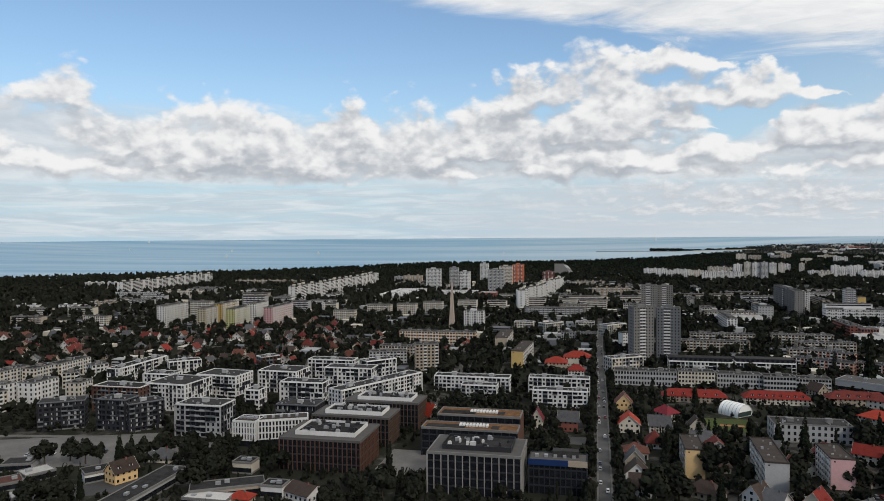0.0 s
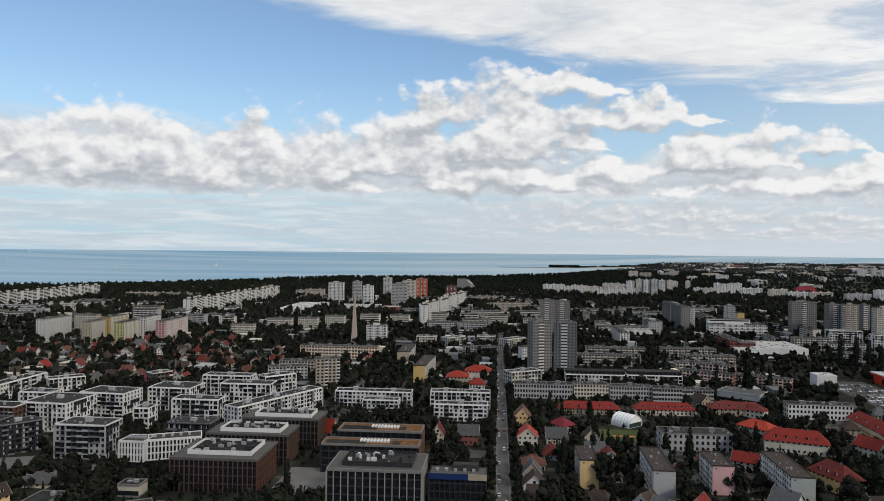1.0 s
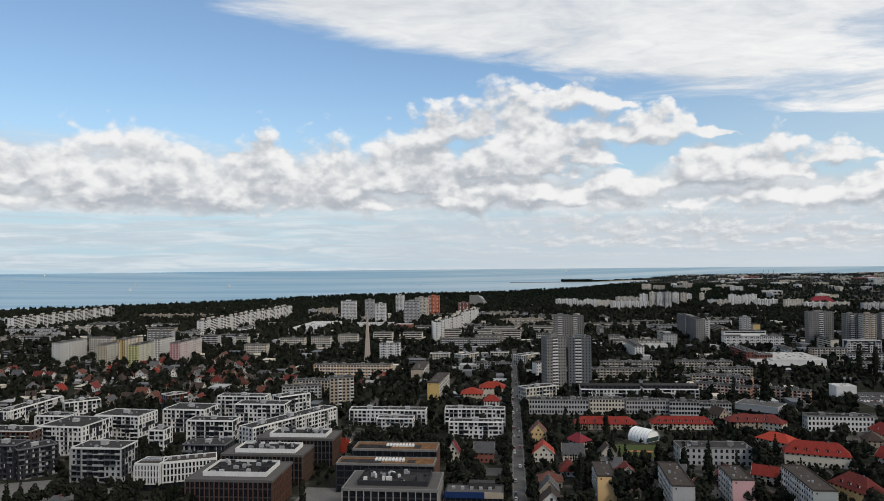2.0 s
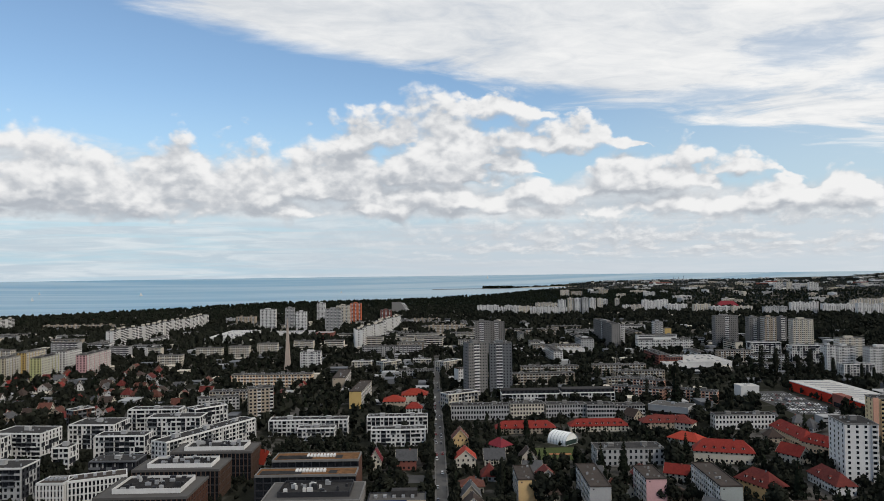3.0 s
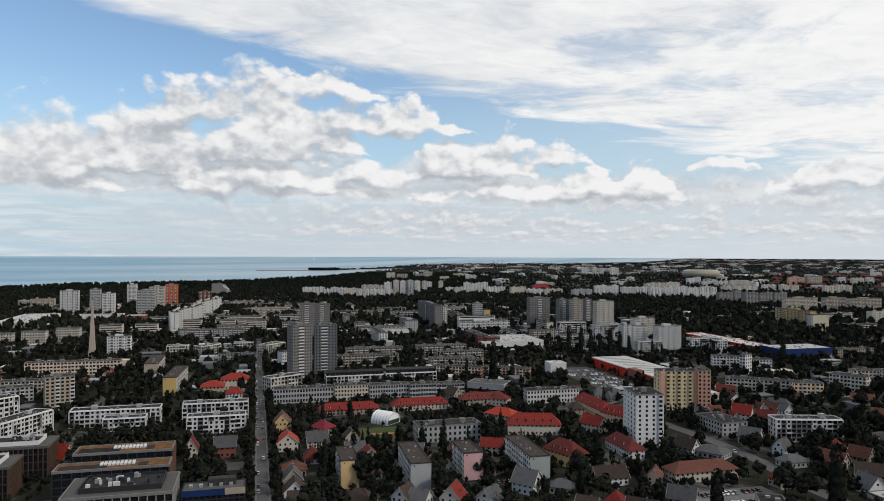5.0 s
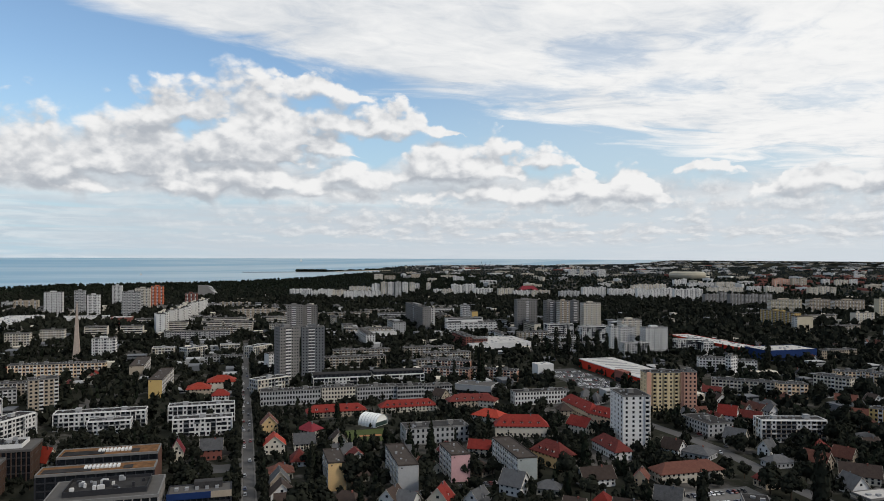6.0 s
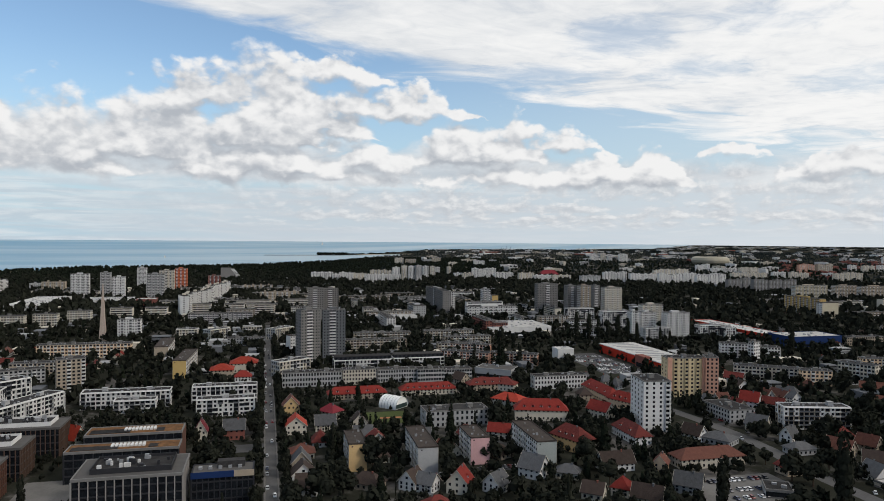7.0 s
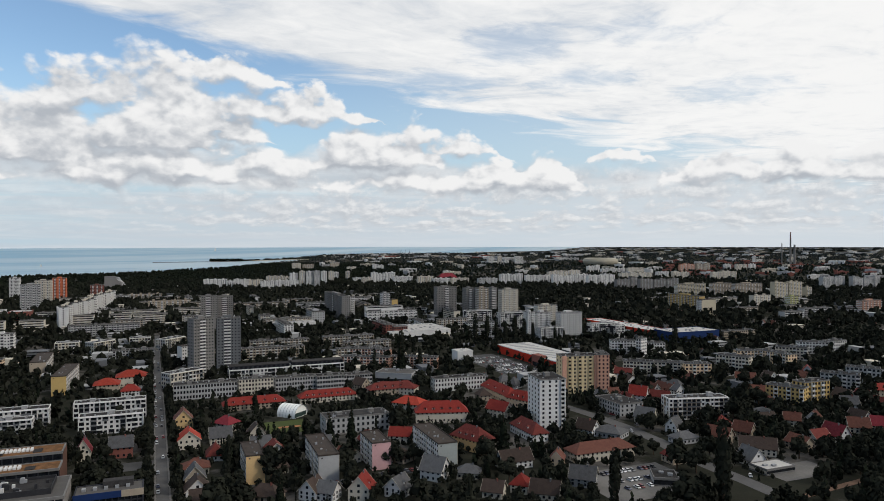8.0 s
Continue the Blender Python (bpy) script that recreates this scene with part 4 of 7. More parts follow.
def office(x, y, yaw, L, D, h, n, label, skin="rust", plant="white", gap=2.5, fascia=False):
    """An office block: a glass body behind storey bands and upright fins, with plant or planting on its flat roof."""
    b = thing("office_building", x, y, yaw, label, "office building", "office buildings", L, D)
    step, mat = h / n, PLASTER[skin]
    s = Shape()
    s.box(-L / 2 + 0.5, L / 2 - 0.5, -D / 2 + 0.5, D / 2 - 0.5, -0.5, h - 0.6)
    part("glass_body", s, GLASS, b, "dark reflecting glass")
    for i in range(1, n):
        s = Shape()
        s.ring(-L / 2 + 0.3, L / 2 - 0.3, -D / 2 + 0.3, D / 2 - 0.3, i * step - 0.35, i * step + 0.35, 0.4)
        part("storey_band", s, mat if skin == "white" else DARK, b)
    s = Shape()
    s.ring(-L / 2 - 0.05, L / 2 + 0.05, -D / 2 - 0.05, D / 2 + 0.05, h - 0.9, h + 0.4, 0.6)
    part("parapet", s, {"white": mat, "charcoal": CONCRETE if plant == "sedum" else mat, "brown": OFFICE_ROOF, "rust": OFFICE_ROOF}.get(skin, CONCRETE), b)
    wide = 0.85 if skin == "white" else 0.42
    s = Shape()
    rng = random.Random(int(L * 7))
    base = step * 0.9 if skin == "white" else 0.0
    for c in bays(L, gap):
        s.box(c - gap / 2 - wide / 2, c - gap / 2 + wide / 2, -D / 2 - 0.05, -D / 2 + 0.55, base, h - 1.1)
    for c in bays(D, gap):
        for q in (-L / 2 - 0.05, L / 2 - 0.5):
            s.box(q, q + 0.55, c - gap / 2 - wide / 2, c - gap / 2 + wide / 2, base, h - 1.1)
    for box in s.boxes:
        mid = [(box[0] + box[1]) / 2, (box[2] + box[3]) / 2, (box[4] + box[5]) / 2]
        part("fin", unit("fin", mat, [box], mid), mat, b, at=mid)
    s = Shape()
    s.box(-L / 2 + 0.5, L / 2 - 0.5, -D / 2 + 0.5, D / 2 - 0.5, h - 0.55, h + 0.05)
    part("roof", s, {"sedum": SEDUM, "brown": BROWN_FELT, "white": OFFICE_ROOF}.get(plant, OFFICE_ROOF), b)
    if plant == "sedum":
        s = Shape()
        s.box(L / 2 + 0.06, L / 2 + 0.3, -D / 2, D / 2, 0, h - 0.95)
        part("end_wall", s, PLASTER["rust"], b, "dark red-brown brick end wall")
        s = Shape()
        s.box(-L * 0.46, -L * 0.05, -D * 0.34, D * 0.1, h + 0.05, h + 0.35)
        part("roof_deck", s, BITUMEN, b)
        s = Shape()
        s.box(L * 0.22, L * 0.3, -D * 0.3, D * 0.1, h + 0.05, h + 0.35)
        part("roof_deck", s, BITUMEN, b)
        for i in range(9):
            for j in range(2):
                s = Shape()
                q, r = -L * 0.12 + i * 1.9, -D * 0.1 + j * 2.2
                s.loft([[(q, r, h + 0.05), (q + 1.4, r, h + 0.05), (q + 1.4, r + 1.7, h + 0.05), (q, r + 1.7, h + 0.05)], [(q + 0.1, r + 0.1, h + 0.9), (q + 1.3, r + 0.1, h + 0.9), (q + 1.3, r + 1.6, h + 1.3), (q + 0.1, r + 1.6, h + 1.3)]])
                part("skylight", s, PLASTER["white"], b)
    elif plant in ("white", "dark"):
        s = Shape()
        a = (-L * 0.36, L * 0.38, -D * 0.30, D * 0.36)
        s.ring(*a, h, h + 2.5, 0.18)
        part("plant_screen", s, PLASTER["white"] if plant == "white" else DARK, b)
        s = Shape()
        s.box(a[0] + 0.4, a[1] - 0.4, a[2] + 0.4, a[3] - 0.4, h, h + 1.3)
        part("plant_deck", s, BITUMEN, b)
        for i in range(24):
            s = Shape()
            q, r = rng.uniform(a[0] + 2, a[1] - 3), rng.uniform(a[2] + 1.5, a[3] - 2)
            w, d, t = rng.uniform(0.8, 3.0), rng.uniform(0.6, 1.6), rng.uniform(1.0, 2.8)
            s.box(q, q + w, r, r + d, h + 1.3, h + 0.9 + t)
            s.box(q + 0.15, q + w - 0.15, r + 0.15, r + d - 0.15, h + 0.9 + t, h + 1.05 + t)
            part("roof_unit", s, (DARK, METAL, DARK, PLASTER["grey"])[i % 4] if plant == "white" else (DARK, METAL, PLASTER["white"])[i % 3], b)
    else:
        flat = Shape()
        for i in range(5):
            q = -L * 0.4 + L * 0.16 * i
            flat.box(q, q + 1.6, -1, 1.2, h + 0.05, h + 1.2)
        tagged(part("roof_vents", flat, METAL, b), kind="stuff")
    if fascia:
        s = Shape()
        s.box(-L / 2 - 0.1, L * 0.18, -D / 2 - 0.35, -D / 2 - 0.1, h - 2.0, h + 0.9)
        part("fascia_panel", s, PLASTER["blue"], b, "dark blue fascia panel")
        s = Shape()
        s.box(L * 0.18, L / 2 + 0.1, -D / 2 - 0.35, -D / 2 - 0.1, h - 2.0, h + 0.9)
        part("fascia_panel", s, PLASTER["sand"], b, "beige fascia panel")
        s = Shape()
        s.box(-L * 0.1, L * 0.35, D * 0.05, D * 0.4, h, h + 3.0)
        part("roof_hut", s, BITUMEN, b)
    return b


def estate(name, label, spots, wall):
    """Many far blocks in one mesh, with their windows in another: rows of x, y, yaw, length, depth, storeys."""
    body_shape, glass_shape = Shape(), Shape()
    for x, y, yaw, L, D, n in spots:
        m = site(x, y, yaw)
        one, win = Shape(), Shape()
        h = n * 3.0
        one.box(-L / 2, L / 2, -D / 2, D / 2, -1, h)
        if n > 3:
            one.box(-L * 0.12, L * 0.1, -D * 0.25, D * 0.25, h, h + 2.6)
        for i in range(n):
            win.box(-L * 0.48, L * 0.48, -D / 2 - 0.1, -D / 2 + 0.1, i * 3 + 1.2, i * 3 + 2.2)
        for src, dst in ((one, body_shape), (win, glass_shape)):
            k = len(dst.v)
            dst.v += [tuple(m @ Vector(v)) for v in src.v]
            dst.f += [tuple(q + k for q in f) for f in src.f]
    root = tagged(new(name), label, "buildings", kind="stuff")
    tagged(part("walls", body_shape, wall, root), kind="stuff")
    tagged(part("windows", glass_shape, GLASS, root), kind="stuff")


# ---- trees ----
def leaf_cloud(rng, lobes, n, size):
    """Corners and quads of n leaf clumps strewn through the lobes of a crown."""
    c = np.array([l[:3] for l in lobes])
    r = np.array([l[3:] for l in lobes])
    vol = r.prod(1)
    pick = rng.choice(len(lobes), n, p=vol / vol.sum())
    d = rng.normal(size=(n, 3))
    d /= np.linalg.norm(d, axis=1)[:, None]
    at = c[pick] + d * r[pick] * (rng.uniform(0.35, 1.0, n) ** 0.45)[:, None]
    out = d + rng.normal(size=(n, 3)) * 0.26
    u = np.cross(out, rng.normal(size=(n, 3)))
    u /= np.linalg.norm(u, axis=1)[:, None]
    w = np.cross(u, out)
    w /= np.linalg.norm(w, axis=1)[:, None] + 1e-6
    k = size * rng.uniform(0.6, 1.35, n)[:, None]
    q = np.stack([at - u * k - w * k * 0.6, at + u * k - w * k * 0.7, at + u * k * 0.8 + w * k * 0.7, at - u * k * 0.7 + w * k * 0.6], 1)
    return q.reshape(-1, 3)


def quads(name, v, mat):
    me = bpy.data.meshes.new(name)
    n = len(v) // 4
    me.vertices.add(len(v))
    me.vertices.foreach_set("co", v.astype(np.float32).ravel())
    me.loops.add(len(v))
    me.loops.foreach_set("vertex_index", np.arange(len(v), dtype=np.int32))
    me.polygons.add(n)
    me.polygons.foreach_set("loop_start", np.arange(0, 4 * n, 4, dtype=np.int32))
    me.polygons.foreach_set("loop_total", np.full(n, 4, dtype=np.int32))
    me.update(calc_edges=True)
    me.materials.append(mat)
    return me


def crown_lobes(rng, kind):
    """The lobes of a crown of about 1 m half-width and 2.2 m height, on a trunk of 0.5 m."""
    if kind == "conifer":
        return [(rng.uniform(-0.05, 0.05), rng.uniform(-0.05, 0.05), 0.35 + 0.24 * i, *(2 * [0.62 * (1 - i / 10.5)]), 0.2) for i in range(10)]
    if kind == "poplar":
        return [(rng.uniform(-0.06, 0.06), rng.uniform(-0.06, 0.06), 0.4 + 0.36 * i, *(2 * [0.42 * math.sin(0.5 + 2.2 * i / 8) + 0.05]), 0.3) for i in range(8)]
    out = [(0, 0, 1.35, 0.62, 0.62, 0.6)]
    for i in range(6):
        a = 2 * math.pi * i / 6 + rng.uniform(-0.4, 0.4)
        q = rng.uniform(0.42, 0.68)
        out.append((q * math.cos(a), q * math.sin(a), rng.uniform(0.85, 1.6), *(3 * [rng.uniform(0.30, 0.50)])))
    out.append((rng.uniform(-0.2, 0.2), rng.uniform(-0.2, 0.2), 1.9, 0.36, 0.36, 0.34))
    return out


def trunk_shape(rng, kind):
    s = Shape()
    top = 2.4 if kind != "broad" else 1.3
    s.tube(0, 0, -0.1, top, 0.075, 0.025, 7)
    if kind == "broad":
        for i in range(5):
            a = 2 * math.pi * i / 5 + rng.uniform(-0.5, 0.5)
            z, q = rng.uniform(0.5, 0.9), rng.uniform(0.4, 0.65)
            e = Vector((q * math.cos(a), q * math.sin(a), z + rng.uniform(0.4, 0.7)))
            side = Vector((-math.sin(a), math.cos(a), 0)) * 0.03
            up = Vector((0, 0, 0.03))
            f = Vector((0, 0, z))
            s.loft([[tuple(f + side), tuple(f + up), tuple(f - side), tuple(f - up)], [tuple(e + side * 0.3), tuple(e + up * 0.3), tuple(e - side * 0.3), tuple(e - up * 0.3)]])
    return s


rng_tree = np.random.default_rng(5)
KINDS = (("broad", 640, 0.118, LEAVES), ("broad", 640, 0.118, LEAVES), ("broad", 640, 0.122, LEAVES), ("conifer", 560, 0.10, NEEDLES), ("poplar", 600, 0.095, LEAVES), ("broad", 640, 0.118, COPPER_LEAVES))
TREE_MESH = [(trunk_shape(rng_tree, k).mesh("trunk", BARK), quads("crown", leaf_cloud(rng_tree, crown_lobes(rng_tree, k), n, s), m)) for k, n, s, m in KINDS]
TREE_WORDS = (("broadleaf_tree", "dark green broadleaf tree with a rounded crown"), ("broadleaf_tree", "dark green broadleaf tree with an uneven crown"), ("broadleaf_tree", "spreading dark green broadleaf tree"),
              ("conifer", "dark green pointed conifer"), ("poplar", "tall narrow dark green poplar"), ("copper_beech", "copper-leaved broadleaf tree with a dark red crown"))


def tree(x, y, which, half, tall, turn):
    name, label = TREE_WORDS[which]
    t = tagged(new(name), label, "tree", "trees between the houses")
    t.matrix_world = pose(x, y, 0, 0, 0, turn) @ Matrix.Diagonal((half, half, tall / 2.3, 1))
    part("trunk", TREE_MESH[which][0], BARK, t)
    part("crown", TREE_MESH[which][1], LEAVES, t)
    return t


FORMS = {k: [leaf_cloud(rng_tree, crown_lobes(rng_tree, k), n, s) for _ in range(6)] for k, n, s in (("broad", 80, 0.28), ("conifer", 66, 0.23))}
MID_FORMS = {k: [leaf_cloud(rng_tree, crown_lobes(rng_tree, k), n, s) for _ in range(6)] for k, n, s in (("broad", 25, 0.47), ("conifer", 24, 0.36))}
FAR_FORMS = {"broad": [leaf_cloud(rng_tree, crown_lobes(rng_tree, "broad"), 10, 0.62) for _ in range(6)]}


def woodland(name, label, places, forms, mat):
    """One mesh of many trees: rows of x, y, half-width, height, turn."""
    out = []
    for i, (x, y, half, tall, turn) in enumerate(places):
        v = forms[i % len(forms)]
        c, s = math.cos(turn), math.sin(turn)
        k = shrink(math.hypot(x, y))
        w = np.empty_like(v)
        w[:, 0] = (x + (v[:, 0] * c - v[:, 1] * s) * half) * k
        w[:, 1] = (y + (v[:, 0] * s + v[:, 1] * c) * half) * k
        w[:, 2] = EYE + (v[:, 2] * tall / 2.3 - EYE) * k
        out.append(w)
    ob = new(name, quads(name, np.concatenate(out), mat))
    return tagged(ob, label, "trees", kind="stuff")


def scatter(rng, count, az0, az1, d0, d1, gap, lo, hi, test=True):
    """Free places for trees in a sector of the land."""
    out = []
    for _ in range(count):
        d = math.sqrt(rng.uniform(d0 * d0, d1 * d1))
        x, y = polar(rng.uniform(az0, az1), d)
        tall = rng.uniform(lo, hi)
        if test and d < 1000 and any((x - a) ** 2 + (y - b) ** 2 < r * r for a, b, r in LOW):
            tall *= 0.5
        half = tall * rng.uniform(0.28, 0.42)
        if not test or free(x, y, half * gap):
            out.append((x, y, half, tall, rng.uniform(0, 6.28)))
    return out


# ---- cars ----
def build_car(near=True):
    c = tagged(new("car"), "small car standing on the asphalt", "car", "parked cars")
    s = Shape()
    s.loft([[(-2.1, -0.85, 0.25), (2.1, -0.85, 0.25), (2.1, 0.85, 0.25), (-2.1, 0.85, 0.25)], [(-2.15, -0.88, 0.6), (2.15, -0.88, 0.6), (2.15, 0.88, 0.6), (-2.15, 0.88, 0.6)],
            [(-2.0, -0.8, 0.88), (2.0, -0.8, 0.85), (2.0, 0.8, 0.85), (-2.0, 0.8, 0.88)]])
    s.box(-1.25, 0.65, -0.62, 0.62, 1.38, 1.44)
    part("body", s, CAR_PAINT, c)
    s = Shape()
    s.loft([[(-1.75, -0.76, 0.86), (1.15, -0.76, 0.86), (1.15, 0.76, 0.86), (-1.75, 0.76, 0.86)], [(-1.3, -0.62, 1.38), (0.65, -0.62, 1.38), (0.65, 0.62, 1.38), (-1.3, 0.62, 1.38)]])
    part("windows", s, GLASS, c)
    s = Shape()
    s.loft([[(0.31 * math.cos(i * 0.785), q, 0.31 * math.sin(i * 0.785)) for i in range(8)] for q in (-0.1, 0.1)])
    me = s.mesh("wheel", RUBBER)
    if not near:
        four = Shape()
        for px in (-1.3, 1.3):
            for py in (-0.8, 0.8):
                k = len(four.v)
                four.v += [(px + a, py + q, 0.31 + z) for a, q, z in s.v]
                four.f += [tuple(i + k for i in f) for f in s.f]
        tagged(part("wheels", four, RUBBER, c), kind="stuff")
        return c
    for px in (-1.3, 1.3):
        for py in (-0.8, 0.8):
            part("wheel", me, RUBBER, c, at=(px, py, 0.31))
    return c


# ---- streets and yards ----
AVENUE = [(60, 270), (76, 330), (123, 545), (177, 797), (225, 1010)]
strip("road", AVENUE, 5.6, 0.06, AVENUE_ASPHALT, "straight asphalt avenue between houses and blocks", "road")
for off in (-3.4, 3.4):
    strip("pavement", [(x + off * 0.977, y - off * 0.212) for x, y in AVENUE], 1.0, 0.14, PAVING, "concrete pavement beside the avenue", "pavement")
strip("road", [(318, 140), (331, 180), (340, 212), (346, 239), (354, 266), (365, 291), (374, 324), (380, 360), (384, 403), (380, 450)], 10, 0.06, AVENUE_ASPHALT, "curving asphalt street with parked cars", "road")
strip("road", [(378, 345), (440, 350), (560, 365)], 6, 0.05, ASPHALT, "asphalt side street", "road")
yard("parking", 294, 246, -12.5, 58, 46, 0.05, PAVING, "asphalt car park with rows of cars", "parking")

# ---- the town, block by block ----
modern(-249.6, 463.0, 18.1, 27.5, 14.0, 18, 6, "dark brick apartment block with grey balconies", wall="charcoal", accent="steel")
modern(-212.1, 460.0, -12.5, 20.7, 14.0, 20, 6, "dark brick apartment block with loggias", wall="charcoal", accent="steel")
modern(-195.6, 459.6, 38.1, 21.6, 14.0, 18, 6, "dark brick apartment block with corner balconies", wall="charcoal", accent="steel")
modern(-231.1, 509.5, -12.5, 37.5, 16.0, 18, 6, "apartment block with rust-brown top storey", wall="rust", accent="white")
modern(-150.2, 446.0, -12.5, 31.0, 18.0, 20, 6, "grey apartment block with projecting stair towers", wall="grey", accent="charcoal")
modern(-194.4, 520.8, -16.2, 32.4, 32.1, 19, 6, "white apartment block with dark recessed panels")
modern(-222.3, 559.6, -12.5, 24.9, 13.0, 17, 5, "white apartment block with dark balconies")
modern(-170.3, 551.8, -18.1, 35.3, 22.8, 18, 6, "white apartment block with charcoal panels")
modern(-135.7, 512.6, -12.5, 10.6, 12.0, 14, 4, "small white apartment cube with dark base")
modern(-128.6, 573.1, -15.0, 33.3, 24.1, 17, 5, "white framed apartment block")
modern(-104.3, 534.1, -12.5, 34.3, 14.0, 15, 4, "white apartment block with long balconies")
modern(-72.9, 564.6, -12.5, 39.0, 16.0, 20, 6, "white and black apartment block")
modern(-93.1, 600.2, -12.5, 39.8, 13.0, 20, 6, "white and black apartment slab behind")
modern(-56.1, 609.1, 33.0, 28.3, 13.0, 18, 5, "white framed apartment block with dark loggias")
modern(-49.6, 534.5, 50.2, 85.4, 13.0, 15, 5, "long white apartment block with stepped balconies", wall="white", accent="grey")
modern(-98.9, 488.9, -12.5, 28.9, 16.0, 9, 2, "low dark pavilion with flat roof", wall="charcoal", accent="steel")
panel(-363.7, 591.1, 77.5, 30.4, 12.0, 15, 5, "pale prefabricated block with white balconies", wall="cream", balc=2)
panel(-344.2, 601.7, 77.5, 25.2, 12.0, 15, 5, "pale prefabricated block with white balconies", wall="cream", balc=2)
panel(-333.7, 629.9, 77.5, 38.9, 12.0, 15, 5, "pale prefabricated block with white balconies", wall="cream", balc=2)
panel(-306.2, 533.7, 77.5, 24.6, 14.0, 17, 5, "white prefabricated block with stacked balconies", wall="white", balc=3)
panel(-325.7, 522.9, 77.5, 11.3, 12.0, 17, 5, "white prefabricated block end", wall="white", balc=3)
panel(-321.4, 504.7, 56.6, 12.7, 12.0, 15, 5, "cream prefabricated block with a flat roof", wall="cream", balc=3)
modern(-269.7, 624.8, 77.5, 67.4, 12.0, 14, 4, "white balconied apartment row")
modern(-232.3, 633.8, 28.9, 27.3, 12.0, 14, 4, "white balconied apartment row")
panel(-304.7, 622.4, 48.3, 14.0, 11.0, 13, 4, "white apartment house with a flat roof", wall="white", balc=2)
panel(-308.7, 586.1, 20.5, 12.4, 11.0, 13, 4, "cream apartment house with a flat roof", wall="cream", balc=2)
panel(-280.1, 542.9, 77.5, 15.3, 12.0, 14, 4, "cream apartment house with balconies", wall="cream", balc=2)
modern(-161.3, 652.2, 39.7, 17.9, 12.0, 14, 4, "brown and white apartment block", wall="rust", accent="white")
panel(-377.9, 990.7, 77.5, 56.9, 12.0, 30, 10, "white ten-storey prefabricated block with loggia grid", wall="white", balc=2)
panel(-350.4, 1031.1, -12.5, 31.8, 12.0, 30, 10, "cream ten-storey prefabricated block", wall="cream", balc=2)
panel(-322.6, 977.7, 77.5, 41.0, 12.0, 27, 9, "beige ten-storey prefabricated block", wall="beige", balc=2)
panel(-309.0, 1010.5, 77.5, 47.5, 12.0, 30, 10, "yellow ten-storey prefabricated block", wall="ochre", balc=2)
panel(-278.5, 974.8, 77.5, 58.8, 12.0, 27, 9, "pale green ten-storey prefabricated block", wall="lime", balc=2)
panel(-263.1, 1007.3, 77.5, 41.4, 12.0, 30, 10, "white ten-storey prefabricated block", wall="white", balc=2)
panel(-296.3, 1121.0, -12.5, 38.8, 12.0, 30, 10, "grey ten-storey prefabricated block", wall="grey", balc=2)
panel(-230.9, 995.3, 77.5, 67.2, 12.0, 27, 9, "pink ten-storey prefabricated block", wall="pink", balc=2)
panel(-230.5, 1158.6, -12.5, 28.6, 12.0, 18, 6, "grey prefabricated block with a flat roof", wall="grey", balc=3)
wave(-637.9, 1645.2, 77.2, 344.2, 12.0, 30, 10, "long undulating ten-storey slab with white balcony bands")
wave(-224.1, 1549.9, 76.1, 486.2, 12.0, 30, 10, "long undulating ten-storey slab with white balcony bands")
wave(195.8, 1378.7, 71.1, 405.2, 12.0, 30, 10, "long undulating ten-storey slab with white balcony bands")
tower(-18.0, 1551.1, -12.5, 31.5, 14.0, 50, 16, "white and grey residential tower", wall="white")
tower(27.0, 1553.5, -12.5, 18.2, 12.0, 52, 17, "grey residential tower with a flat roof", wall="grey")
tower(49.2, 1500.5, -12.5, 21.2, 12.0, 46, 15, "white residential tower with a flat roof", wall="white")
tower(109.1, 1817.1, -12.5, 19.5, 18.0, 50, 16, "white residential tower near the wood", wall="white")
tower(115.5, 1510.1, -12.5, 31.7, 18.0, 50, 16, "grey slab tower with pale balcony lines", wall="grey")
tower(146.6, 1619.5, -12.5, 29.5, 14.0, 52, 16, "pale grey slab tower", wall="cream")
tower(184.3, 1705.8, -12.5, 25.7, 16.0, 52, 16, "orange-red and white residential tower", wall="orange")
tower(258.6, 1715.6, -12.5, 26.2, 14.0, 34, 11, "red-brown apartment building with a flat roof", wall="brick")
hall(-80.7, 1433.7, 77.5, 175.5, 60.0, 9, 2, "shopping hall with flat white roof")
hall(34.8, 1438.4, -12.5, 91.7, 60.0, 9, 2, "shopping hall with flat white roof")
hall(88.9, 1351.8, -12.5, 32.3, 30.0, 14, 3, "red shopping hall annexe", wall="brick")
panel(-140.5, 1021.1, -12.5, 31.7, 13.0, 17, 5, "pale grey five-storey panel block with dark window columns", wall="cream", balc=3)
panel(-97.2, 1099.9, -12.5, 37.4, 13.0, 17, 5, "pale grey five-storey panel block with dark window columns", wall="cream", balc=3)
panel(-55.0, 1110.3, -12.5, 30.1, 13.0, 17, 5, "pale grey five-storey panel block with dark window columns", wall="cream", balc=3)
panel(-14.1, 1139.8, -12.5, 30.7, 13.0, 17, 5, "pale grey five-storey panel block with dark window columns", wall="cream", balc=3)
panel(42.0, 1165.0, -12.5, 31.0, 13.0, 17, 5, "pale grey five-storey panel block with dark window columns", wall="cream", balc=3)
panel(89.5, 1151.7, -12.5, 31.3, 13.0, 17, 5, "pale grey five-storey panel block with dark window columns", wall="cream", balc=3)
panel(159.6, 1186.9, -12.5, 29.0, 13.0, 17, 5, "pale grey five-storey panel block with dark window columns", wall="cream", balc=3)
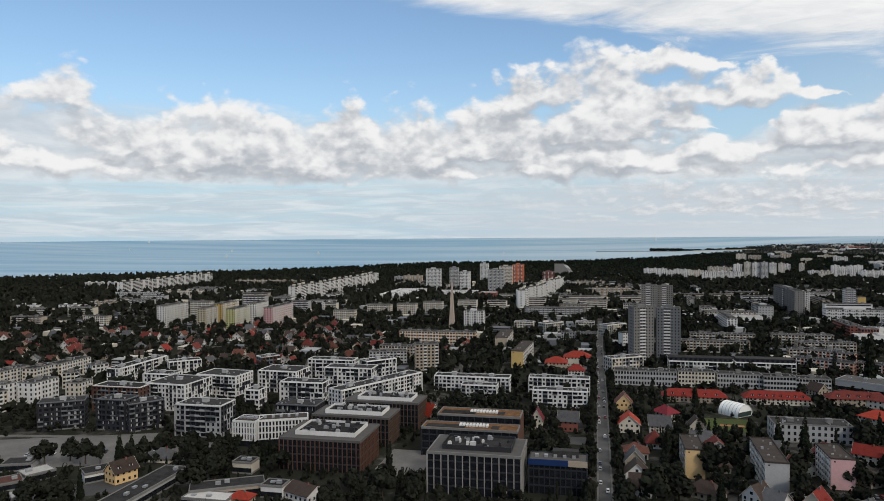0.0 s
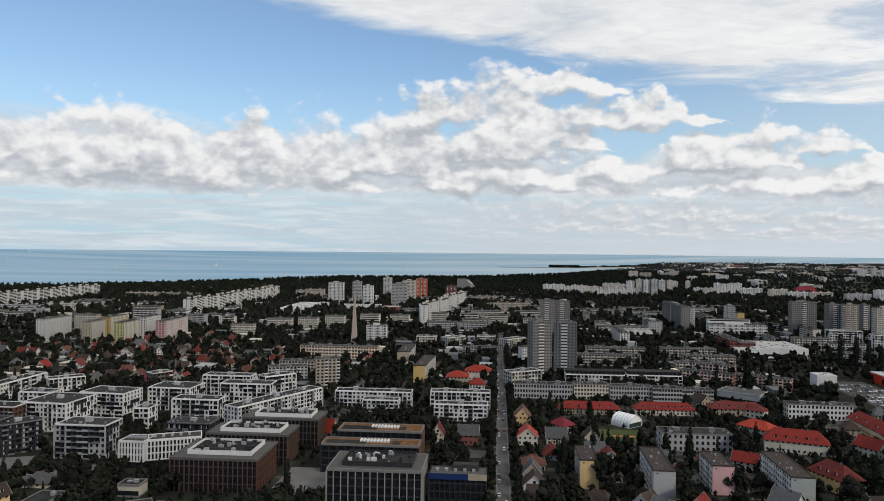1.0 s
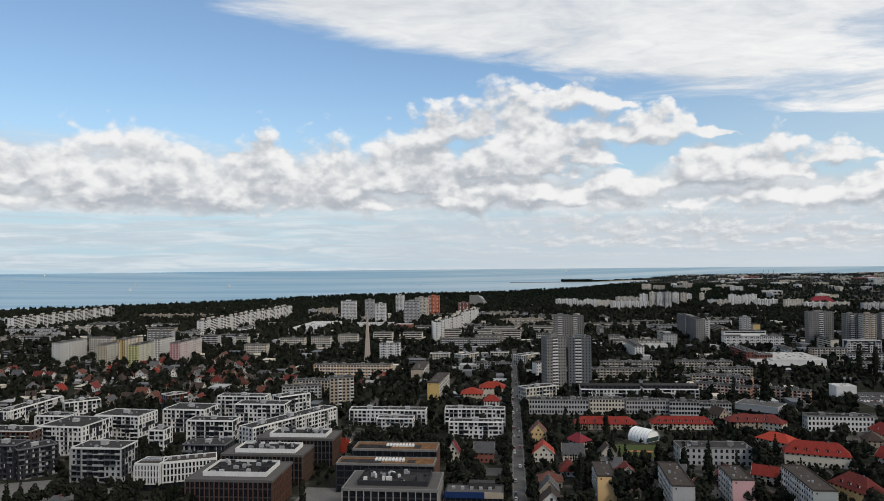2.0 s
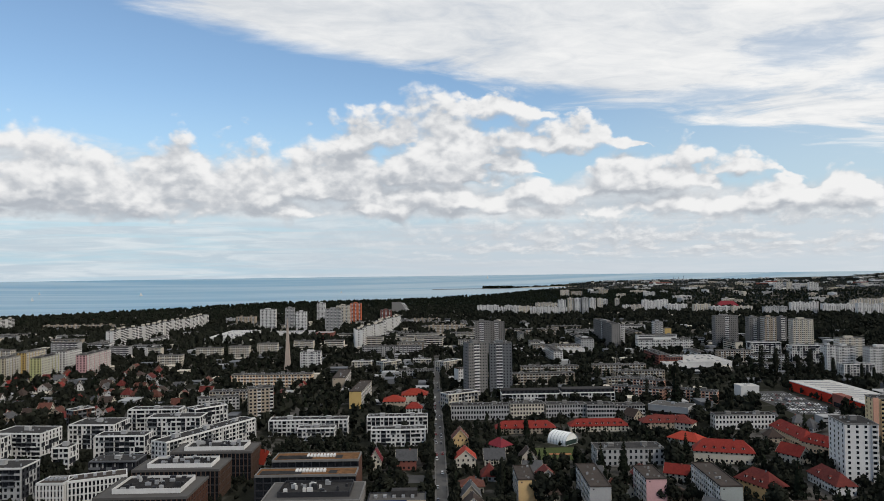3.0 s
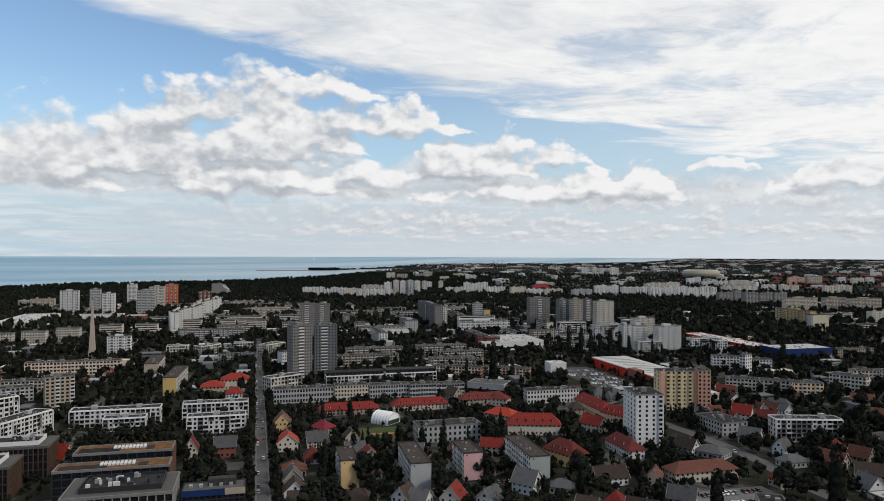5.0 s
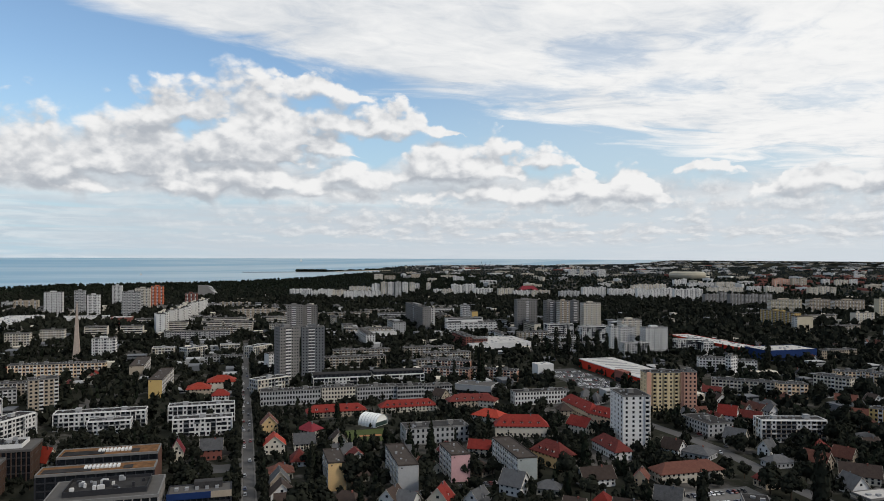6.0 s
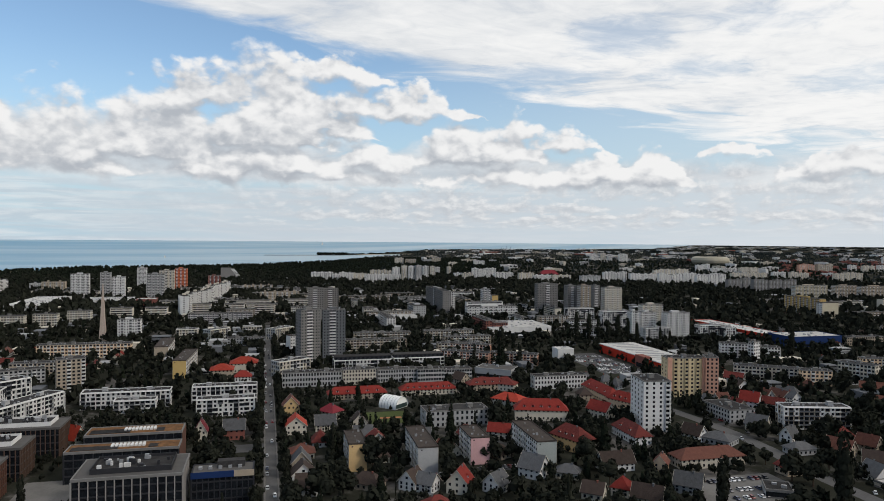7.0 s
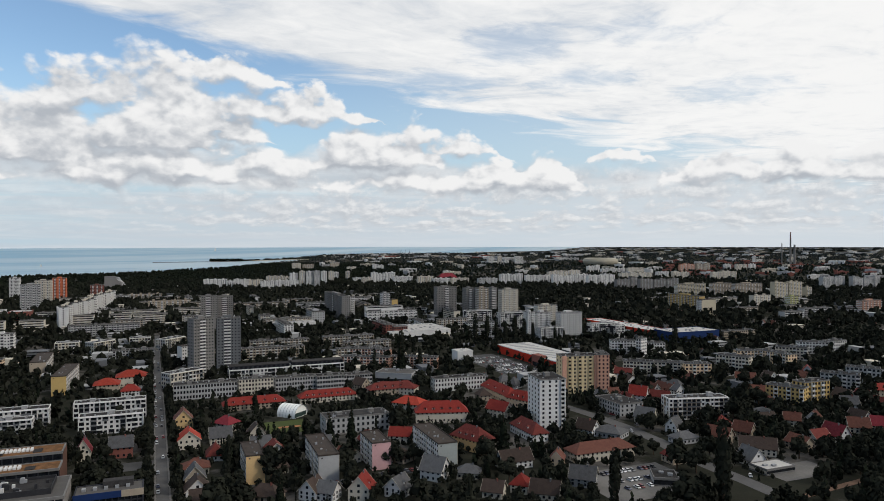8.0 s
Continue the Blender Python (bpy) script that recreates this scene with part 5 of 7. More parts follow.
panel(208.4, 1173.0, -12.5, 31.2, 13.0, 17, 5, "pale grey five-storey panel block with dark window columns", wall="cream", balc=3)
panel(250.9, 1149.9, -12.5, 32.1, 13.0, 17, 5, "pale grey five-storey panel block with dark window columns", wall="cream", balc=3)
panel(-178.8, 1142.4, -12.5, 19.3, 12.0, 16, 5, "cream five-storey block with a flat roof", wall="cream", balc=3)
tower(41.7, 916.2, -12.5, 24.5, 14.0, 26, 8, "white block with dark vertical window bands", wall="white")
panel(-5.2, 811.4, -12.5, 88.5, 11.0, 14, 4, "long peach and white panel block", wall="peach", balc=2)
panel(-14.8, 642.9, 6.5, 20.9, 14.0, 26, 9, "beige nine-storey point block", wall="sand", balc=3)
panel(-44.4, 721.5, -12.5, 38.6, 11.0, 12, 4, "grey-beige panel block with a flat roof", wall="sand", balc=3)
panel(-53.5, 689.0, 8.1, 36.6, 11.0, 12, 4, "grey panel block with a flat roof", wall="grey", balc=3)
endblock(78.2, 687.1, -15.8, 11.2, 64.6, 16, 5, "yellow five-storey block with plain gable end", wall="ochre")
endblock(69.3, 789.9, -11.3, 13.3, 64.2, 14, 4, "beige four-storey block with plain gable end", wall="sand")
modern(104.6, 902.7, -12.5, 24.3, 13.0, 13, 4, "pale apartment block with set-back top storey", wall="cream", accent="grey")
modern(136.8, 891.4, 31.9, 29.6, 13.0, 13, 4, "pale apartment block with set-back top storey", wall="cream", accent="grey")
modern(181.5, 898.6, -12.5, 23.1, 13.0, 13, 4, "pale apartment block with set-back top storey", wall="cream", accent="grey")
modern(210.2, 873.3, 36.1, 34.5, 13.0, 13, 4, "pale apartment block with set-back top storey", wall="cream", accent="grey")
panel(160.9, 830.4, -12.5, 42.0, 12.0, 9, 3, "low grey-white slab with a flat roof", wall="grey", balc=0)
modern(91.2, 551.5, -12.5, 46.6, 11.0, 13, 4, "white gridded apartment block with dark loggias")
modern(85.3, 511.7, -12.5, 38.8, 11.0, 12, 4, "white gridded apartment block with dark loggias")
modern(24.0, 564.6, -12.5, 60.3, 12.0, 12, 4, "long white apartment block with grey balconies", wall="white", accent="grey")
modern(28.7, 546.0, -12.5, 27.6, 10.0, 9, 3, "low white apartment wing", wall="white", accent="grey")
tower(192.1, 683.8, 8.3, 20.0, 14.0, 54, 18, "dark grey residential tower with white balcony bands", wall="slate")
# steel wall, darker than its neighbour: the pair's shaded right half put into colour
tower(218.4, 684.0, -12.5, 21.7, 14.0, 53, 18, "dark grey residential tower with white balcony bands", wall="steel")
tower(283.3, 969.3, -12.5, 20.7, 14.0, 54, 18, "grey residential tower with white balcony bands", wall="slate")
tower(308.1, 978.6, -12.5, 19.8, 14.0, 52, 18, "grey residential tower with white balcony bands", wall="slate")
modern(162.6, 635.3, 18.9, 32.1, 13.0, 14, 4, "white apartment block with grey top storey", wall="cream", accent="grey")
modern(229.3, 629.3, -12.5, 53.8, 14.0, 11, 3, "long white framed apartment block with dark attic storey", attic=True)
modern(282.5, 620.5, -12.5, 48.8, 14.0, 11, 3, "long white framed apartment block with dark attic storey", attic=True)
panel(167.2, 582.8, -12.5, 48.9, 12.0, 12, 3, "long pale office slab with strip windows", wall="grey", balc=0, bay=2.3)
panel(205.7, 573.9, -12.5, 28.0, 12.0, 13, 4, "white apartment slab with strip windows", wall="cream", balc=0, bay=2.6)
panel(239.4, 571.4, -12.5, 33.9, 12.0, 11, 3, "long grey-white slab with strip windows", wall="grey", balc=0, bay=2.3)
panel(267.0, 561.4, -12.5, 23.5, 12.0, 11, 3, "grey slab with strip windows", wall="grey", balc=0, bay=2.3)
panel(291.3, 556.8, -12.5, 25.5, 12.0, 10, 3, "grey slab with strip windows", wall="grey", balc=0, bay=2.3)
hall(331.5, 554.3, -49.1, 34.2, 22.0, 8, 2, "pale industrial hall with grey roof", wall="grey", roof=OFFICE_ROOF)
endblock(195.6, 750.4, -73.7, 9.1, 14.0, 20, 6, "pale block with plain white gable end", wall="white")
panel(219.9, 422.7, -12.5, 43.2, 17.0, 11, 3, "long grey school building with flat roof", wall="grey", balc=0)
endblock(130.6, 369.5, -12.6, 9.5, 27.0, 15, 5, "yellow five-storey block with plain gable end", wall="yellow")
endblock(164.3, 355.5, -14.1, 10.7, 42.1, 15, 5, "pale grey five-storey block with plain gable end", wall="grey")
endblock(196.0, 352.1, -12.8, 10.8, 25.4, 15, 5, "pink five-storey block with plain gable end", wall="pink")
endblock(227.8, 339.3, -14.0, 11.3, 44.1, 15, 5, "grey-green five-storey block with plain gable end", wall="sage")
panel(335.5, 360.6, -22.5, 18.4, 25.2, 33, 11, "white eleven-storey tower with dark loggia column", wall="white", balc=4, bay=4.4)
panel(429.5, 424.5, -24.0, 31.3, 14.0, 31, 10, "butter-yellow eleven-storey block with salmon stair bays", wall="butter", balc=2, accent="butter", bay=4.4, edge="salmon")
panel(446.5, 412.6, -35.3, 9.8, 14.0, 32, 10, "salmon stair bay of the eleven-storey block", wall="salmon", balc=0)
modern(434.9, 313.7, -28.0, 44.0, 12.0, 15, 5, "five-storey block with dark loggias and white frame", wall="white", accent="sand")
panel(535.4, 302.2, -78.6, 28.2, 12.0, 13, 4, "yellow and cream four-storey block", wall="ochre", balc=3)
panel(561.5, 297.3, -12.5, 26.9, 12.0, 15, 4, "yellow and cream block with plain end", wall="ochre", balc=3)
panel(624.5, 305.4, -66.7, 29.7, 12.0, 13, 4, "pale grey four-storey block", wall="grey", balc=3)
panel(664.3, 305.2, -67.2, 26.5, 12.0, 14, 4, "pale grey four-storey block", wall="grey", balc=3)
panel(533.7, 447.2, -48.2, 28.1, 12.0, 13, 4, "cream four-storey block with a flat roof", wall="cream", balc=3)
panel(557.2, 430.2, -48.2, 27.8, 12.0, 12, 4, "cream four-storey block with a flat roof", wall="cream", balc=3)
panel(567.8, 408.1, -35.2, 24.4, 12.0, 13, 4, "peach four-storey block with a flat roof", wall="peach", balc=3)
panel(631.2, 410.0, -76.5, 31.4, 12.0, 14, 4, "cream block with plain end", wall="cream", balc=3)
panel(683.9, 429.6, -35.3, 24.5, 11.0, 12, 4, "peach block with a flat roof", wall="peach", balc=3)
panel(692.4, 402.8, -102.5, 41.4, 12.0, 13, 4, "orange and cream block", wall="peach", balc=3)
panel(738.2, 411.7, -67.1, 30.9, 12.0, 13, 4, "cream block with a flat roof", wall="cream", balc=3)
panel(798.2, 420.0, -43.0, 33.8, 12.0, 13, 4, "white block with a flat roof", wall="white", balc=3)
panel(821.2, 408.3, -12.5, 23.9, 12.0, 14, 4, "white block end with a flat roof", wall="white", balc=0)
panel(620.6, 542.4, -35.4, 27.1, 12.0, 15, 5, "white apartment block with a flat roof", wall="white", balc=3)
panel(620.1, 515.2, -81.8, 6.3, 12.0, 20, 6, "white stair tower with a flat roof", wall="white", balc=0)
panel(662.8, 535.0, -35.3, 25.7, 14.0, 10, 3, "white low block with a flat roof", wall="white", balc=0)
modern(708.6, 654.8, -12.5, 39.0, 12.0, 18, 6, "white and grey apartment block")
modern(718.6, 637.3, -12.5, 13.3, 12.0, 16, 5, "white and black apartment block")
tower(609.8, 688.4, -12.5, 9.0, 14.0, 36, 12, "white residential tower with dark windows", wall="white")
tower(634.1, 691.4, -12.5, 18.8, 14.0, 34, 11, "white residential tower with a flat roof", wall="white")
tower(656.0, 663.2, -12.5, 30.2, 14.0, 35, 12, "white residential tower with a flat roof", wall="white")
tower(728.7, 785.3, -12.5, 32.0, 14.0, 32, 10, "pale tower behind with a flat roof", wall="cream")
modern(621.0, 660.5, -12.5, 34.3, 13.0, 18, 6, "white block with grey panels", wall="white", accent="grey")
modern(655.7, 858.2, -12.5, 41.5, 14.0, 22, 7, "white and black apartment block")
modern(669.8, 790.9, -12.5, 47.8, 14.0, 24, 7, "white and black apartment block")
tower(688.9, 991.8, -12.5, 35.4, 15.0, 50, 17, "grey residential tower with dark balcony columns", wall="slate")
tower(703.4, 944.1, -12.5, 16.0, 15.0, 50, 17, "grey residential tower with a flat roof", wall="slate")
tower(715.8, 924.6, -12.5, 16.8, 15.0, 51, 17, "beige-grey residential tower with a flat roof", wall="sand")
tower(784.1, 981.5, -12.5, 9.5, 15.0, 46, 16, "dark residential tower with a flat roof", wall="slate")
tower(757.5, 906.9, -12.5, 29.3, 15.0, 48, 16, "pale residential tower with a flat roof", wall="cream")
tower(575.5, 980.2, -12.5, 83.1, 14.0, 17, 4, "white office block with dark vertical windows", wall="white")
panel(580.1, 1012.5, -12.5, 61.7, 12.0, 22, 5, "white office upper slab", wall="white", balc=0)
panel(493.7, 861.7, -102.5, 65.2, 14.0, 14, 4, "red brick building with a flat roof", wall="brick", balc=0)
panel(488.9, 810.4, -12.5, 18.2, 12.0, 14, 3, "red brick annexe with a flat roof", wall="brick", balc=0)
hall(523.6, 813.5, -12.5, 60.7, 70.0, 10, 2, "shopping hall with flat pale roof")
hall(478.5, 790.9, -12.5, 30.8, 20.0, 9, 2, "white flat-roofed hall with a flat roof")
bigbox(514.2, 554.6, -102.5, 142.0, 42.0, 9, 2, "big store with red walls and white roof")
panel(353.9, 490.2, -14.0, 46.0, 11.0, 11, 3, "long white three-storey slab with small windows", wall="white", balc=0, bay=2.7)
hall(428.4, 586, -12.5, 17, 15, 15, 3, "white windowless cube with grey cross mark")
hall(785.3, 666.2, -102.5, 203.7, 30.0, 8, 2, "long retail hall with red fascia", wall="red")
hall(779.2, 574.6, -12.5, 71.3, 40.0, 12, 2, "blue retail box with a flat roof", wall="blue")
panel(404.1, 356.9, -102.5, 31.5, 20.0, 9, 3, "grey flat-roofed service building", wall="grey", balc=0)
panel(359.7, 1398.5, -12.5, 70.0, 11.0, 12, 4, "long low panel block with white balcony rows", wall="sand", balc=2)
panel(381.6, 1569.9, -12.5, 121.2, 11.0, 12, 4, "long low panel block with white balcony rows", wall="sand", balc=2)
panel(483.1, 1309.2, -12.5, 103.4, 11.0, 12, 4, "long low panel block with white balcony rows", wall="sand", balc=2)
panel(413.5, 1013.2, -12.5, 71.8, 11.0, 12, 4, "long low panel block with white balcony rows", wall="sand", balc=2)
panel(284.8, 741.0, -12.5, 69.3, 11.0, 12, 4, "long low panel block with white balcony rows", wall="sand", balc=2)
panel(313.3, 792.0, -12.5, 68.0, 11.0, 12, 4, "long low panel block with white balcony rows", wall="sand", balc=2)
panel(396.4, 779.3, -12.5, 62.6, 11.0, 12, 4, "long low panel block with white balcony rows", wall="sand", balc=2)
panel(393.1, 724.9, -12.5, 55.2, 11.0, 12, 4, "long low panel block with white balcony rows", wall="sand", balc=2)
panel(239.5, 751.8, -42.4, 25.1, 11.0, 12, 4, "long low panel block with white balcony rows", wall="sand", balc=2)
panel(360.4, 682.0, -12.5, 49.6, 11.0, 12, 4, "long low panel block with white balcony rows", wall="sand", balc=2)
panel(364.3, 670.2, -44.6, 49.7, 11.0, 12, 4, "pinkish panel block with balconies", wall="salmon", balc=2)
panel(338.0, 624.9, -43.4, 48.9, 11.0, 12, 4, "pinkish panel block with balconies", wall="salmon", balc=2)
panel(380.6, 602.3, -43.7, 47.7, 11.0, 11, 4, "pinkish panel block with balconies", wall="salmon", balc=2)
panel(401.3, 1077.2, -12.5, 14.6, 30.0, 12, 4, "low panel block with a flat roof", wall="cream", balc=2)
hall(413.3, 998.7, -12.5, 65.9, 40.0, 8, 2, "school hall with pale flat roof")
tower(471.1, 1039.7, -102.5, 46.8, 20.0, 18, 5, "grey concrete block with a flat roof", wall="grey")
tower(540.0, 1102.7, -102.5, 128.1, 14.0, 38, 12, "dark grey slab tower", wall="slate")
tower(549.7, 1079.7, -12.5, 17.6, 14.0, 34, 11, "white banded tower with dark mural end", wall="white")
tower(617.1, 1072.1, -12.5, 13.4, 14.0, 38, 12, "grey slab tower with yellow gable", wall="grey")
endblock(636.7, 1076.3, -12.5, 10.8, 14.0, 26, 8, "yellow gabled tower annexe", wall="ochre")
tower(1116.3, 824.2, -102.5, 82.9, 13.0, 28, 9, "tan slab block with cream end", wall="ochre")
endblock(1055.8, 739.1, -12.5, 30.5, 13.0, 28, 9, "cream gable of the tan slab", wall="beige")
tower(1397.8, 1021.1, -12.5, 80.6, 13.0, 30, 10, "cream slab tower with a flat roof", wall="beige")
tower(1472.9, 993.8, -12.5, 54.2, 13.0, 30, 10, "grey-beige slab tower with a flat roof", wall="sand")
tower(1512.1, 950.5, -12.5, 79.7, 13.0, 30, 10, "grey-beige slab tower with a flat roof", wall="sand")
tower(1271.8, 709.3, -12.5, 21.8, 13.0, 26, 8, "pale green slab tower", wall="lime")
panel(1090.9, 609.8, -12.5, 39.6, 12.0, 16, 5, "grey block with a flat roof", wall="grey", balc=2)
panel(1180.9, 619.1, -12.5, 64.2, 12.0, 16, 5, "grey block with a flat roof", wall="grey", balc=2)
tower(1336.8, 605.0, -12.5, 48.4, 12.0, 22, 7, "pinkish block with a flat roof", wall="salmon")
panel(843.7, 544.8, -12.5, 52.6, 11.0, 10, 3, "long low block with a flat roof", wall="sand", balc=0)
panel(1131.4, 718.2, -12.5, 57.5, 11.0, 12, 4, "low slab with a flat roof", wall="sand", balc=2)
house(186.3, 523.3, -12.5, 45.2, 11.0, 5, 2, "long terrace with red tiled roof", roof="red", wall="sand", kind="hip", rise=4, dormers=5)
house(243.3, 514.4, -12.5, 45.3, 11.0, 5, 2, "long terrace with red tiled roof and rooflights", roof="red", wall="cream", kind="hip", rise=4, dormers=8)
house(297.8, 506.8, -12.5, 40.0, 11.0, 6, 2, "long terrace with dark red tiled roof", roof="darkred", wall="sand", kind="hip", rise=4, dormers=5)
house(104.7, 649.6, -12.5, 19.3, 18.0, 8, 2, "school wing with orange-red hipped roof", roof="orange", wall="sand", kind="hip", rise=4)
house(128.2, 670.6, -12.5, 25.0, 17.0, 9, 2, "school wing with orange-red hipped roof", roof="orange", wall="cream", kind="hip", rise=4.5)
house(118.5, 625.5, -12.5, 13.7, 9.0, 5, 2, "low house with red roof", roof="red", wall="white", kind="hip", rise=4)
house(281.3, 409.9, -29.8, 36.2, 12.0, 8, 2, "white apartment house with red mansard roof and dormers", roof="red", wall="cream", kind="hip", rise=6, dormers=5)
house(258.8, 343.8, -81.3, 24.0, 13.0, 8, 2, "yellow apartment house with red mansard roof and dormers", roof="darkred", wall="yellow", kind="hip", rise=6, dormers=3)
house(361.4, 443.1, -102.5, 48.1, 11.0, 7, 2, "terrace house with red roof and white dormers", roof="red", wall="peach", kind="hip", rise=5, dormers=3)
house(356.2, 410.8, -80.1, 22.1, 11.0, 7, 2, "terrace house with red roof and white dormers", roof="red", wall="peach", kind="hip", rise=5, dormers=3)
house(323.4, 396.9, -74.3, 16.3, 11.0, 6, 2, "house with red gabled roof", roof="red", wall="cream", kind="gable", rise=5)
house(304.8, 344.2, -102.5, 30.3, 11.0, 6, 2, "house with red roof and white dormers", roof="darkred", wall="white", kind="hip", rise=5, dormers=2)
house(279.1, 446.8, -62.7, 23.7, 14.0, 7, 2, "house with orange-red hipped roof", roof="orange", wall="cream", kind="hip", rise=4)
house(308.8, 286.9, -12.5, 39.7, 13.0, 6, 2, "long pale building with rust-red hipped roof", roof="rust", wall="cream", kind="hip", rise=4)
house(302.3, 508.3, -49.5, 36.9, 12.0, 6, 2, "low hall with dark red roof", roof="darkred", wall="cream", kind="hip", rise=3)
house(231.3, 382.2, -40.5, 13.5, 10.0, 5, 2, "cottage with red gabled roof", roof="red", wall="cream", kind="gable", rise=4)
house(126.9, 494.5, -12.5, 11.4, 12.0, 7, 2, "tall house with ochre and red gables", roof="rust", wall="yellow", kind="gable", rise=6)
house(117.8, 446.2, -12.5, 12.6, 13.0, 6, 2, "house with orange-red gabled roof", roof="orange", wall="cream", kind="gable", rise=5)
house(136.6, 444.5, -12.5, 12.8, 11.0, 5, 2, "pale house with grey gabled roof", roof="grey", wall="cream", kind="gable", rise=5)
house(157.8, 439.6, -12.5, 9.3, 10.0, 5, 2, "pale gabled house among dark trees", roof="darkbrown", wall="cream", kind="gable", rise=5)
house(107.6, 394.5, -12.5, 13.6, 11.0, 4, 2, "house with brick-red roof", roof="rust", wall="cream", kind="hip", rise=3)
house(97.7, 355.8, -12.5, 10.9, 11.0, 5, 2, "white house with dark red roof and gable", roof="darkbrown", wall="white", kind="gable", rise=5)
house(95.6, 336.9, -12.5, 12.1, 11.0, 5, 2, "white house with dark roof", roof="darkbrown", wall="white", kind="gable", rise=5)
house(79.9, 449.3, -12.5, 12.3, 10.0, 7, 2, "red brick house with dark gabled roof", roof="grey", wall="brick", kind="gable", rise=5)
house(60.6, 452.7, -12.5, 7.1, 9.0, 7, 2, "narrow house with crimson roof", roof="crimson", wall="cream", kind="gable", rise=6)
house(-8.5, 468.5, -51.6, 9.5, 7.5, 6.5, 2, "cream house with bright orange gable roof", roof="orange", wall="cream", kind="gable", rise=6.5)
house(-165.2, 360.5, 56.0, 12.5, 9.2, 6.3, 2, "yellow villa with dark maroon roof and dormers", roof="darkbrown", wall="yellow", kind="gable", rise=4.5, dormers=2)
house(163.9, 308.3, -43.3, 10.7, 11.0, 6, 2, "house with bright red gabled roof", roof="red", wall="cream", kind="gable", rise=6, dormers=1)
house(180.5, 300.8, -63.8, 9.9, 10.0, 5, 2, "white house with grey roof", roof="grey", wall="white", kind="gable", rise=5, dormers=1)
house(209.5, 311.1, -61.5, 12.4, 11.0, 6, 2, "white gabled house with grey roof", roof="grey", wall="white", kind="gable", rise=6)
house(225.4, 302.5, -43.7, 12.0, 9.0, 4, 2, "pale bungalow with grey roof", roof="grey", wall="cream", kind="hip", rise=3)
house(256.4, 302.0, -12.5, 18.3, 10.0, 5, 2, "white terrace house with brown roof", roof="darkbrown", wall="white", kind="gable", rise=5)
house(278.1, 290.2, -51.6, 7.2, 9.0, 5, 2, "orange rendered house with brown roof", roof="rust", wall="peach", kind="gable", rise=4)
house(266.7, 258.9, -54.6, 12.8, 10.0, 5, 2, "house with grey gabled roof", roof="grey", wall="grey", kind="gable", rise=5)
house(234.1, 270.2, -57.1, 8.7, 9.0, 5, 2, "house with red roof", roof="red", wall="cream", kind="hip", rise=4)
house(143.9, 321.9, -54.4, 9.4, 10.0, 5, 2, "white gabled house with dark roof", roof="darkbrown", wall="white", kind="gable", rise=5)
house(339.2, 325.8, -76.9, 12.5, 10.0, 5, 2, "white gabled house with dark roof", roof="darkbrown", wall="white", kind="gable", rise=5)
house(348.7, 314.4, -71.0, 18.3, 14.0, 4, 2, "grey shed-roofed building among dark trees", roof="grey", wall="grey", kind="hip", rise=3)
house(445.3, 372.8, -63.3, 13.2, 10.0, 6, 2, "white gabled house with red roof", roof="red", wall="white", kind="gable", rise=6)
house(417.4, 264.1, -80.1, 11.5, 10.0, 5, 2, "house with brown gabled roof", roof="rust", wall="sand", kind="gable", rise=5)
house(393.9, 266.0, -80.6, 14.4, 10.0, 5, 2, "house with brown-red roof", roof="rust", wall="sand", kind="gable", rise=5)
house(390.7, 238.5, -55.1, 19.9, 10.0, 5, 2, "terrace house with brown roof", roof="darkbrown", wall="cream", kind="gable", rise=5)
house(419.0, 228.3, -102.5, 13.4, 10.0, 5, 2, "house with brown-red roof", roof="rust", wall="sand", kind="gable", rise=4)
house(456.4, 225.9, -102.5, 14.0, 10.0, 5, 2, "house with crimson gabled roof", roof="crimson", wall="white", kind="gable", rise=6)
house(488.6, 227.8, -48.0, 12.6, 10.0, 5, 2, "cream gabled house among dark trees", roof="rust", wall="cream", kind="gable", rise=5)
house(504.0, 219.9, -62.1, 12.6, 10.0, 5, 2, "house with dark red roof", roof="crimson", wall="cream", kind="gable", rise=5)
house(488.2, 256.5, -72.9, 7.7, 9.0, 5, 2, "cottage with red roof", roof="rust", wall="white", kind="gable", rise=4)
house(375.2, 278.6, -12.5, 15.4, 10.0, 4, 2, "grey bungalow among dark trees", roof="grey", wall="grey", kind="hip", rise=3)
house(480.0, 289.1, -54.2, 10.3, 9.0, 4, 2, "small white building among dark trees", roof="grey", wall="white", kind="hip", rise=2)
house(470.5, 261.9, -61.6, 10.3, 9.0, 5, 2, "cottage with brown roof", roof="rust", wall="cream", kind="gable", rise=4)
house(546.7, 261.2, -44.2, 11.5, 9.0, 6, 2, "grey gabled house among dark trees", roof="grey", wall="grey", kind="gable", rise=5)
office(17.4, 349.3, -12.5, 45.8, 29.0, 20, 5, "grey concrete office with vertical fins and plant roof", skin="stone", plant="dark", gap=3.6)
office(56.0, 342.6, -12.5, 27.9, 14.0, 16, 4, "dark glass office wing with blue and beige fascia", skin="charcoal", plant="none", fascia=True)
office(15.7, 399.8, -12.5, 54.7, 14.0, 16, 4, "dark office wing with planted roof and white skylights", skin="charcoal", plant="sedum", gap=4.5)
office(22.7, 427.2, -12.5, 50.0, 17.0, 17, 4, "dark red office wing with planted roof and white skylights", skin="charcoal", plant="sedum", gap=4.5)
office(-62.1, 388.8, -11.7, 45.7, 34.8, 17, 4, "brown office with vertical fins and white plant enclosure", skin="rust", plant="white")
